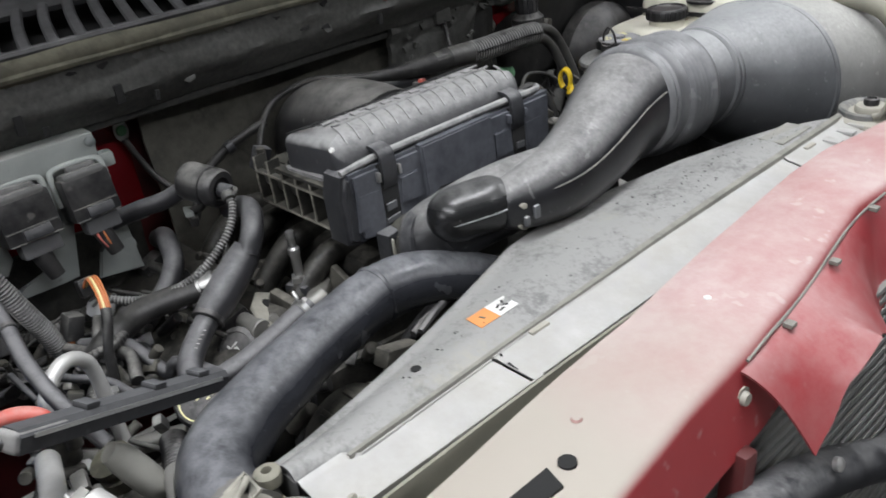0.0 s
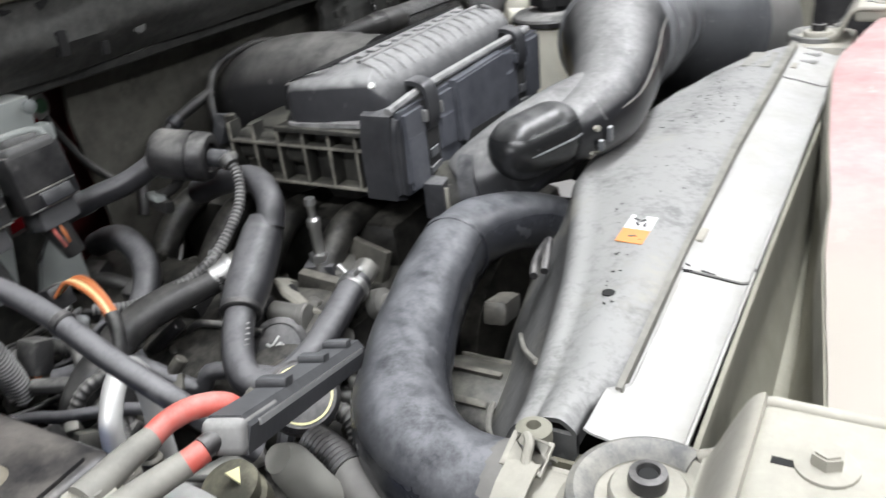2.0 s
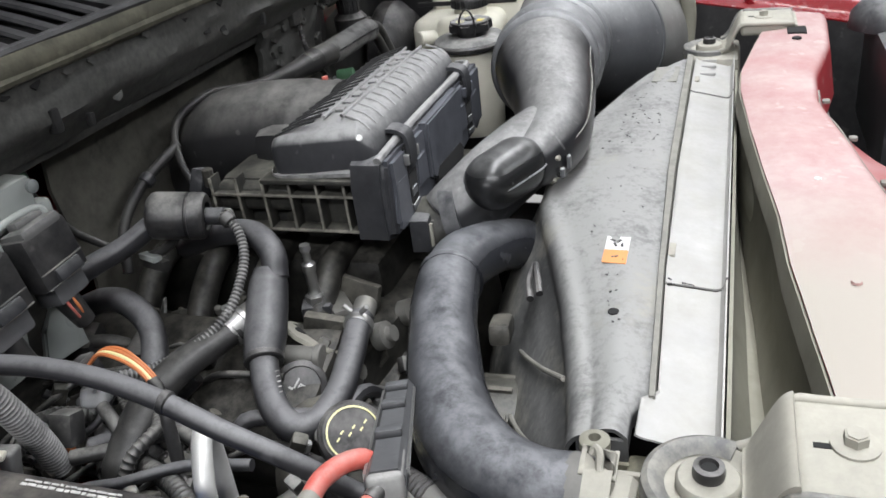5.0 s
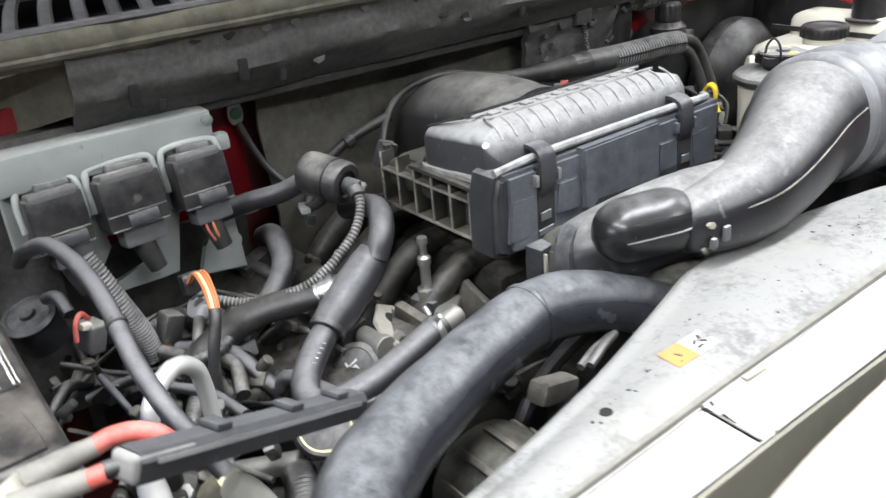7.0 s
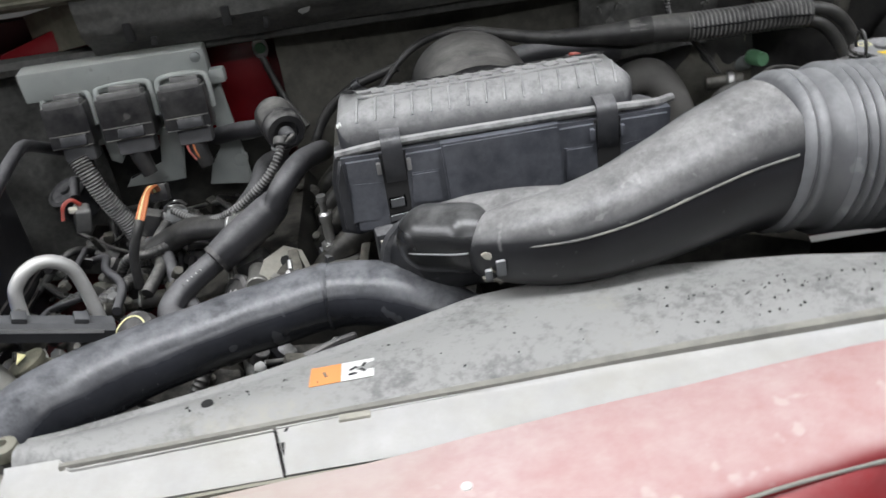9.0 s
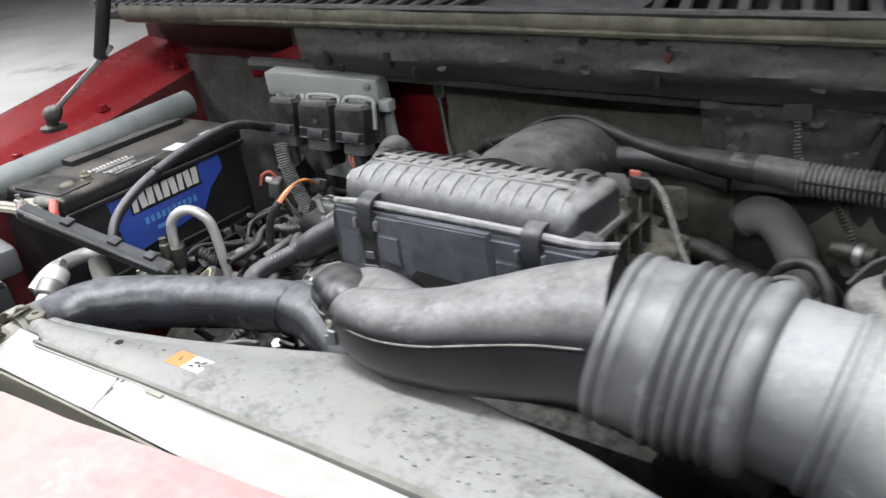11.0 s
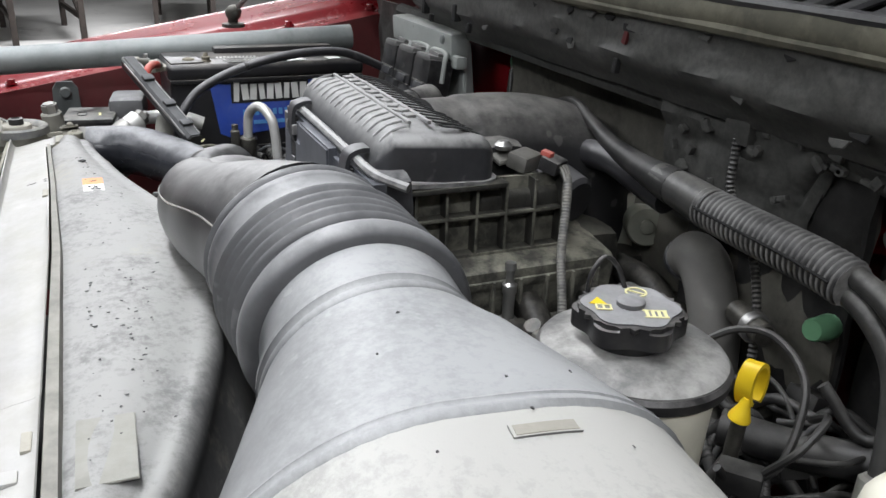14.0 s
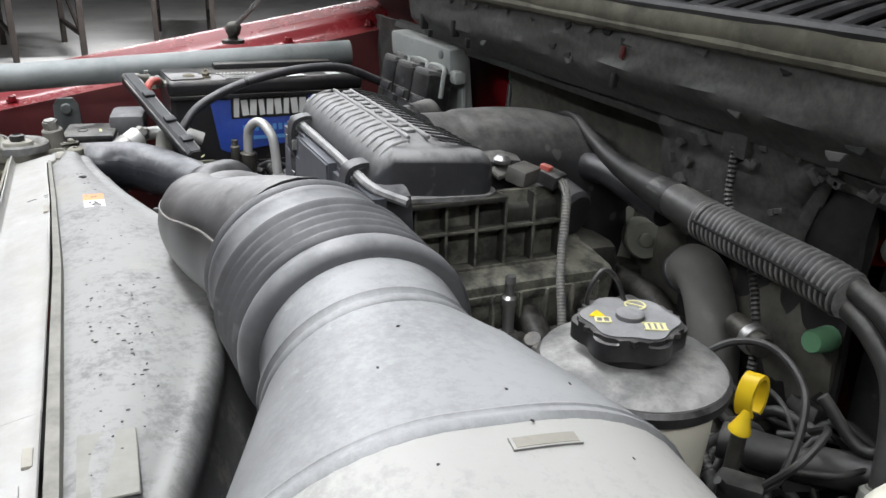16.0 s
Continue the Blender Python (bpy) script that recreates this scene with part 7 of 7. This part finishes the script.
gcap = thing("green_cap", "green plastic cap on a refrigerant service port", "cap", (0.345, 0.545, 1.05))
gm = aim((0.340, 0.562, 1.060), (0.346, 0.530, 1.064))
part("cap", lathe([(0.0085, 0), (0.0100, 0.002), (0.0100, 0.012), (0.0092, 0.013), (0.0092, 0.025), (0.0080, 0.027)], gm, 12), M_GREEN, gcap)
part("port", rod((0.336, 0.560, 1.055), (0.315, 0.60, 1.03), 0.009, 14), M_GALV, gcap)

nudge(gcap, 0.0105, 0.0115, 0.0)

harness = thing("wiring_harness", "thick dusty wiring harness in split corrugated conduit along the firewall", "wiring", (0.25, 0.54, 1.1))
part("bare_run", hose([(-0.15, 0.50, 1.075), (-0.118, 0.545, 1.112), (-0.075, 0.570, 1.142), (-0.02, 0.562, 1.155), (0.03, 0.553, 1.145), (0.080, 0.546, 1.134), (0.150, 0.535, 1.130), (0.205, 0.530, 1.129)], [0.0035, 0.004, 0.0045, 0.005, 0.0065, 0.009, 0.013, 0.017], 16), M_DIM, harness)
part("taped_run", hose([(0.178, 0.532, 1.130), (0.213, 0.529, 1.129), (0.254, 0.528, 1.126)], [0.0145, 0.0165, 0.0172], 18), M_CONDUIT, harness, "taped dusty section")
part("conduit", corrugated([(0.247, 0.528, 1.126), (0.29, 0.527, 1.125), (0.33, 0.527, 1.1245), (0.37, 0.527, 1.1235), (0.397, 0.526, 1.121)], 0.0178, 0.0054, 0.0028, 24), M_RIBHOSE, harness, "ribbed split conduit")
part("split_line", hose([(0.250, 0.5108, 1.129), (0.30, 0.5096, 1.128), (0.35, 0.5094, 1.127), (0.392, 0.5088, 1.124)], 0.0012, 6), M_DARK, harness)
for k in range(3):
    o = V(0.007 * (k - 1), 0.006 * (k % 2), 0.006 * (k - 1))
    part("cable", hose([tuple(V(*p) + o) for p in ((0.388, 0.528, 1.122), (0.420, 0.526, 1.112), (0.446, 0.527, 1.085), (0.462, 0.518, 1.04), (0.470, 0.505, 0.99), (0.474, 0.48, 0.92))], 0.0080, 12), M_CONDUIT, harness)
part("branch", hose([(0.035, 0.545, 1.115), (0.08, 0.548, 1.118), (0.13, 0.548, 1.112), (0.17, 0.55, 1.105)], 0.0145, 14), M_RUBBER, harness)
part("riser", corrugated([(0.232, 0.562, 1.185), (0.234, 0.560, 1.16), (0.240, 0.558, 1.13), (0.275, 0.558, 1.09), (0.305, 0.545, 1.04), (0.315, 0.535, 0.98)], 0.0042, 0.004, 0.001, 10), M_WIRE, harness)
part("tape_wrap", rod((0.464, 0.513, 1.015), (0.470, 0.503, 0.975), 0.0165, 14), M_PAD, harness, "yellowed masking tape")

engine_sensor = thing("actuator_motor", "grey cylindrical actuator on an aluminium flange behind the engine", "actuator", (0.1, 0.59, 1.0))
part("cylinder", lathe([(0.017, 0), (0.021, 0.002), (0.021, 0.040), (0.019, 0.043), (0.008, 0.0435), (0.007, 0.047), (0.004, 0.048)], aim((0.080, 0.600, 1.050), (0.123, 0.575, 1.060)), 24), M_ACT, engine_sensor)
part("flange", box((0.074, 0.602, 1.048), (0.012, 0.055, 0.06), 0.004, (0, -10, -30)), M_ACT, engine_sensor)

nudge(engine_sensor, -0.015, 0.006, -0.009)

bigh = thing("breather_hose", "thick matte grey rubber breather hose", "hose", (0.22, 0.52, 1.0))
part("hose_run", hose([(0.183, 0.533, 1.064), (0.198, 0.528, 1.074), (0.218, 0.523, 1.073), (0.237, 0.520, 1.050), (0.252, 0.517, 1.012), (0.262, 0.512, 0.94)], [0.020, 0.0225, 0.0228, 0.0225, 0.022, 0.022], 22, 8, 0.03), M_GREYHOSE, bigh)
part("clamp", rod((0.180, 0.534, 1.061), (0.186, 0.532, 1.066), 0.0215, 20), M_PLASTIC, bigh, "black clamp band")
nudge(bigh, 0.000, 0.038, -0.015)
conn = thing("map_sensor", "grey sensor with a red locking tab on its plug", "sensor", (0.075, 0.46, 1.11))
part("body", box((0.068, 0.445, 1.130), (0.022, 0.03, 0.016), 0.003, (0, 10, 30)), M_ALU, conn)
part("red_tab", box((0.083, 0.461, 1.139), (0.011, 0.008, 0.005), 0.001, (0, 10, 30)), M_REDWIRE, conn, "red locking tab")
part("plug", box((0.086, 0.466, 1.129), (0.02, 0.022, 0.014), 0.003, (0, 14, 30)), M_CONN, conn)
part("screw", lathe([(0.008, 0), (0.009, 0.004), (0.005, 0.008)], pose(0.052, 0.430, 1.138), 12), M_STEEL, conn)
part("tail", corrugated([(0.094, 0.472, 1.126), (0.108, 0.470, 1.118), (0.122, 0.462, 1.095), (0.140, 0.450, 1.060), (0.165, 0.440, 1.02), (0.19, 0.428, 0.97)], 0.0045, 0.0030, 0.0005, 14), M_RUBBED, conn, "braided grey sleeve")
for d in (-0.003, 0.0, 0.003):
    part("lead", hose([(0.090, 0.468 + d, 1.130), (0.100, 0.471 + d, 1.128), (0.110, 0.469 + d * 0.5, 1.118)], 0.0016, 6), M_ALU, conn)
part("bracket", prism([(-0.012, -0.01), (0.012, -0.012), (0.014, 0.008), (0.0, 0.014), (-0.014, 0.006)], 0, 0.004, pose(0.050, 0.428, 1.130, 10, 15, 20), 0.001), M_ALU, conn)

nudge(conn, 0.013, 0.002, -0.003)

lower = thing("engine_side_cover", "dirty black ribbed engine cover under the air box", "engine cover", (0.06, 0.42, 1.0))
part("cover", box((0.085, 0.425, 1.015), (0.10, 0.20, 0.07), 0.010, (0, 8, 0)), M_CRUST, lower)
part("shelf", box((0.115, 0.405, 1.032), (0.05, 0.19, 0.010), 0.003, (0, 10, 0)), M_CRUST, lower)
for k in range(7):
    part("rib", box((0.137, 0.335 + 0.028 * k, 1.005), (0.012, 0.003, 0.055), 0.0008), M_CRUST, lower)
part("plenum_flank", box((0.050, 0.500, 1.008), (0.09, 0.08, 0.08), 0.02, (0, 18, 10)), M_CRUST, lower)
part("boss", lathe([(0.012, 0), (0.012, 0.01), (0.006, 0.012)], pose(0.092, 0.495, 1.036, 0, 60, 0), 14), M_CRUST, lower)

ex1 = thing("vacuum_lines", "tangle of thin black vacuum hoses and small fittings", "hose", (0.25, 0.42, 1.0))
part("line", hose([(0.235, 0.44, 1.02), (0.255, 0.445, 1.065), (0.285, 0.44, 1.075), (0.305, 0.425, 1.05), (0.31, 0.41, 1.0)], 0.0065, 10), M_DIM, ex1)
part("line", hose([(0.22, 0.42, 1.0), (0.245, 0.43, 1.05), (0.275, 0.43, 1.06), (0.295, 0.415, 1.03), (0.30, 0.40, 0.98)], 0.0045, 10), M_RUBBER, ex1)
part("fitting", rod((0.255, 0.40, 1.03), (0.27, 0.395, 1.052), 0.010, 12), M_GREASE, ex1)
part("fitting", rod((0.24, 0.385, 1.02), (0.247, 0.372, 1.045), 0.008, 12), M_GREASE, ex1)
part("fitting", box((0.262, 0.375, 1.035), (0.022, 0.018, 0.018), 0.004, (0, 20, 30)), M_ALU, ex1)
part("line", hose([(0.31, 0.48, 1.04), (0.33, 0.50, 1.06), (0.36, 0.51, 1.065), (0.40, 0.50, 1.05), (0.42, 0.47, 1.01), (0.41, 0.45, 0.99)], 0.0030, 8), M_DIM, ex1)
part("line", hose([(0.42, 0.455, 1.005), (0.435, 0.465, 1.03), (0.43, 0.49, 1.045), (0.41, 0.50, 1.03)], 0.0028, 8), M_DIM, ex1)
part("plug", box((0.408, 0.447, 0.995), (0.03, 0.02, 0.018), 0.003, (0, 0, 40)), M_DIM, ex1)
part("line", hose([(0.36, 0.47, 1.0), (0.40, 0.50, 1.0), (0.45, 0.53, 1.01), (0.5, 0.54, 1.02)], 0.014, 12), M_DIM, ex1)
part("port", rod((0.28, 0.545, 1.045), (0.325, 0.535, 1.045), 0.010, 14), M_GREASE, ex1)
part("nut", rod((0.305, 0.539, 1.045), (0.314, 0.537, 1.045), 0.013, 12), M_STEEL, ex1)

tankw = thing("coolant_reservoir", "milky white coolant reservoir with a flat black ribbed cap", "fluid reservoir", (0.60, 0.43, 0.95))
part("tank", box((0.632, 0.445, 1.005), (0.13, 0.16, 0.17), 0.026, seg=4), M_WHITETANK, tankw)
part("shoulder", box((0.560, 0.425, 1.055), (0.075, 0.075, 0.085), 0.024, (0, 8, -18), seg=4), M_WHITETANK, tankw)
part("spout", rod((0.545, 0.470, 1.065), (0.520, 0.492, 1.070), 0.013, 16), M_WHITETANK, tankw)
part("neck", rod((0.602, 0.418, 1.07), (0.602, 0.418, 1.108), 0.029, 24), M_WHITETANK, tankw)
cp = part("cap", lathe([(0.031, 0), (0.033, 0.002), (0.033, 0.015), (0.031, 0.018), (0.027, 0.0185), (0.026, 0.0165), (0.010, 0.0165)], pose(0.602, 0.418, 1.104), 36), M_CAPBLACK, tankw, "black ribbed cap with a dusty top")
for k in range(24):
    a = math.radians(15 * k)
    part("grip", box((0.602 + 0.0332 * math.cos(a), 0.418 + 0.0332 * math.sin(a), 1.112), (0.003, 0.003, 0.014), 0.0006, (0, 0, 15 * k)), M_CAPBLACK, cp)

brake = thing("brake_fluid_reservoir", "yellowed white brake fluid reservoir with a tall black cap", "fluid reservoir", (0.70, 0.42, 0.98))
part("tank", box((0.705, 0.42, 1.06), (0.11, 0.18, 0.13), 0.022, seg=4), M_WHITETANK, brake)
part("cap", lathe([(0.036, 0), (0.036, 0.004), (0.027, 0.005), (0.027, 0.034), (0.024, 0.037)], pose(0.68, 0.39, 1.118), 28), M_CAPBLACK, brake)
part("strap", box((0.65, 0.44, 1.10), (0.004, 0.19, 0.008), 0.001), M_CAPBLACK, brake)

booster = thing("brake_booster", "black brake booster drum on the firewall", "brake booster", (0.58, 0.58, 1.0))
part("drum", lathe([(0.04, 0), (0.09, 0.008), (0.105, 0.02), (0.105, 0.045), (0.085, 0.07), (0.03, 0.085)], aim((0.62, 0.615, 1.01), (0.62, 0.52, 1.01)), 36), M_CAPBLACK, booster)
wiperm = thing("vacuum_solenoid", "dusty black solenoid on a bracket by the red firewall", "solenoid", (0.40, 0.575, 1.09))
part("body", lathe([(0.024, 0), (0.027, 0.004), (0.027, 0.024), (0.020, 0.031), (0.0185, 0.032), (0.0185, 0.056), (0.016, 0.060), (0.006, 0.0605)], pose(0.425, 0.570, 1.112), 24), M_CONN, wiperm)
for k in range(14):
    a = math.radians(360 / 14 * k)
    part("grip", box((0.425 + 0.0185 * math.cos(a), 0.570 + 0.0185 * math.sin(a), 1.157), (0.0022, 0.0022, 0.022), 0.0006, (0, 0, 360 / 14 * k)), M_CONN, wiperm)
part("bracket", box((0.415, 0.585, 1.104), (0.07, 0.03, 0.014), 0.003), M_GREASE, wiperm)
part("plug", box((0.447, 0.556, 1.118), (0.022, 0.026, 0.022), 0.004, (0, 10, 25)), M_GREASE, wiperm)
part("knob", lathe([(0.010, 0), (0.012, 0.004), (0.008, 0.010), (0.004, 0.012)], pose(0.366, 0.605, 1.133, 80, 0, 0), 16), M_ALU, wiperm)

whole("vent_pipe", hose([(0.62, 0.05, 0.98), (0.615, 0.045, 1.08), (0.61, 0.07, 1.135), (0.60, 0.13, 1.155), (0.60, 0.2, 1.155)], 0.012, 14), M_KHAKI, "dusty beige pipe looping behind the intake duct", "pipe")
# ---------------------------------------------------------------- the engine below
engine = thing("engine", "dark oily engine block and manifolds under hoses and wiring", "engine", (0.0, 0.45, 0.65))
part("block", box((-0.05, 0.45, 0.80), (0.50, 0.36, 0.26), 0.03), M_BLOCK, engine)
part("valve_cover", box((-0.30, 0.47, 0.945), (0.15, 0.32, 0.07), 0.02, (0, -18, 0)), M_BLOCK, engine)
part("valve_cover", box((0.22, 0.45, 0.945), (0.17, 0.32, 0.07), 0.02, (0, 18, 0)), M_BLOCK, engine)
part("valley", box((-0.03, 0.46, 0.965), (0.24, 0.30, 0.10), 0.02), M_BLOCK, engine)
part("plenum", box((0.0, 0.45, 1.02), (0.20, 0.22, 0.06), 0.02), M_OLD, engine)
for k in range(4):
    y = 0.36 + 0.07 * k
    part("runner", hose([(-0.10, y, 1.01), (-0.16, y, 1.015), (-0.21, y, 0.98), (-0.24, y, 0.93)], 0.015, 12), M_BLOCK, engine)
    part("runner", hose([(0.08, y, 1.0), (0.14, y, 1.0), (0.18, y, 0.97), (0.21, y, 0.92)], 0.015, 12), M_BLOCK, engine)
    part("ignition_coil", box((-0.29, y + 0.01, 0.985), (0.035, 0.024, 0.03), 0.005, (0, -18, 10 * (k % 2))), M_CONN, engine)
    part("ignition_coil", box((0.235, y + 0.01, 0.985), (0.035, 0.024, 0.03), 0.005, (0, 18, -10 * (k % 2))), M_CONN, engine)
for k, (a, b) in enumerate((((-0.47, 0.43, 0.93), (-0.35, 0.40, 0.95)), ((-0.50, 0.36, 0.93), (-0.40, 0.28, 0.95)))):
    part("stay", rod(a, b, 0.010, 10), M_ALU, engine)
part("accessory_drive", box((-0.40, 0.27, 0.86), (0.18, 0.10, 0.14), 0.03, (0, 0, 20)), M_BLOCK, engine)
part("fan_hub", lathe([(0.07, 0), (0.09, 0.01), (0.09, 0.03), (0.03, 0.05)], aim((-0.05, 0.27, 0.86), (-0.05, 0.18, 0.86)), 28), M_GREASE, engine)
part("belt", sweep([V(-0.05 + 0.14 * math.cos(a), 0.25, 0.86 + 0.10 * math.sin(a)) for a in [math.radians(10 * k) for k in range(37)]], 0.008, 8), M_RUBBER, engine)

loom = thing("wiring_harness", "tangle of dusty black wiring and small hoses over the engine", "wiring", (-0.36, 0.42, 0.98))
random.seed(33)
for i in range(44):
    x, y = random.uniform(-0.53, -0.25), random.uniform(0.30, 0.56)
    z = random.uniform(0.945, 0.985) if x < -0.37 or y > 0.44 else random.uniform(0.92, 0.945)
    d = random.uniform(0, math.pi)
    pts = []
    for k in range(5):
        pts.append((x + 0.045 * (k - 2) * math.cos(d) + random.uniform(-0.015, 0.015), y + 0.045 * (k - 2) * math.sin(d) + random.uniform(-0.015, 0.015), z + random.uniform(-0.022, 0.018)))
    r = random.choice((0.0022, 0.0028, 0.0035, 0.005, 0.0075))
    if i % 4 == 0:
        part("conduit", corrugated(pts, r + 0.001, 0.005, 0.0011, 10), random.choice((M_WIRE, M_CONDUIT)), loom)
    else:
        part("wire", hose(pts, r, 10, 6), random.choice((M_WIRE, M_RUBBER, M_WIRE, M_CONDUIT)), loom)
small = thing("engine_fittings", "small dusty brackets, plugs and pipe stubs on the engine", "fittings", (-0.36, 0.42, 0.95))
random.seed(52)
for i in range(150):
    x, y = random.uniform(-0.54, -0.18), random.uniform(0.24, 0.56)
    z = random.uniform(0.94, 0.985) if x < -0.37 or y > 0.42 else random.uniform(0.91, 0.945)
    m_ = random.choice((M_GREASE, M_ALU, M_CONN, M_CONN, M_GREASE, M_OLD))
    if i % 5 == 4:
        part("hex_bolt", prism(hexagon(random.uniform(0.004, 0.007)), 0, 0.009, aim((x, y, z + 0.012), (x + random.uniform(-0.5, 0.5), y - random.uniform(0, 0.6), z + 1)), 0.001), random.choice((M_STEEL, M_ALU, M_GREASE)), small)
    elif i % 5 == 3:
        part("bracket", prism([(-0.014, -0.008), (0.012, -0.009), (0.016, 0.004), (0.004, 0.010), (-0.012, 0.007)], 0, 0.003, pose(x, y, z + 0.008, random.uniform(-60, 60), random.uniform(-60, 60), random.uniform(0, 180)), 0.0008), m_, small)
    elif i % 5 < 2:
        part("plug", box((x, y, z), (random.uniform(0.008, 0.024), random.uniform(0.008, 0.018), random.uniform(0.008, 0.02)), 0.003, (random.uniform(-40, 40), random.uniform(-40, 40), random.uniform(0, 180))), m_, small)
    else:
        part("stub", rod((x, y, z), (x + random.uniform(-0.025, 0.025), y + random.uniform(-0.03, 0.0), z + random.uniform(0.005, 0.03)), random.uniform(0.003, 0.009), 12), m_, small)

rear_loom = thing("wiring_harness", "dusty black wiring and hoses in the far corner behind the reservoir", "wiring", (0.33, 0.50, 0.95))
random.seed(71)
for i in range(30):
    x, y, z = random.uniform(0.27, 0.47), random.uniform(0.42, 0.57), random.uniform(0.93, 1.04)
    d = random.uniform(0, math.pi)
    pts = [(x + 0.035 * (k - 2) * math.cos(d) + random.uniform(-0.012, 0.012), min(0.575, y + 0.03 * (k - 2) * math.sin(d)), z + random.uniform(-0.03, 0.02)) for k in range(5)]
    if i % 5 == 0:
        part("conduit", corrugated(pts, 0.0045, 0.004, 0.0009, 10), M_DIM, rear_loom)
    elif i % 5 == 1:
        part("plug", box((x, y, z), (0.03, 0.02, 0.018), 0.004, (random.uniform(-40, 40), random.uniform(-30, 30), random.uniform(0, 180))), M_DIM, rear_loom)
    else:
        part("wire", hose(pts, random.choice((0.0022, 0.003, 0.0045)), 10, 6), M_DIM, rear_loom)
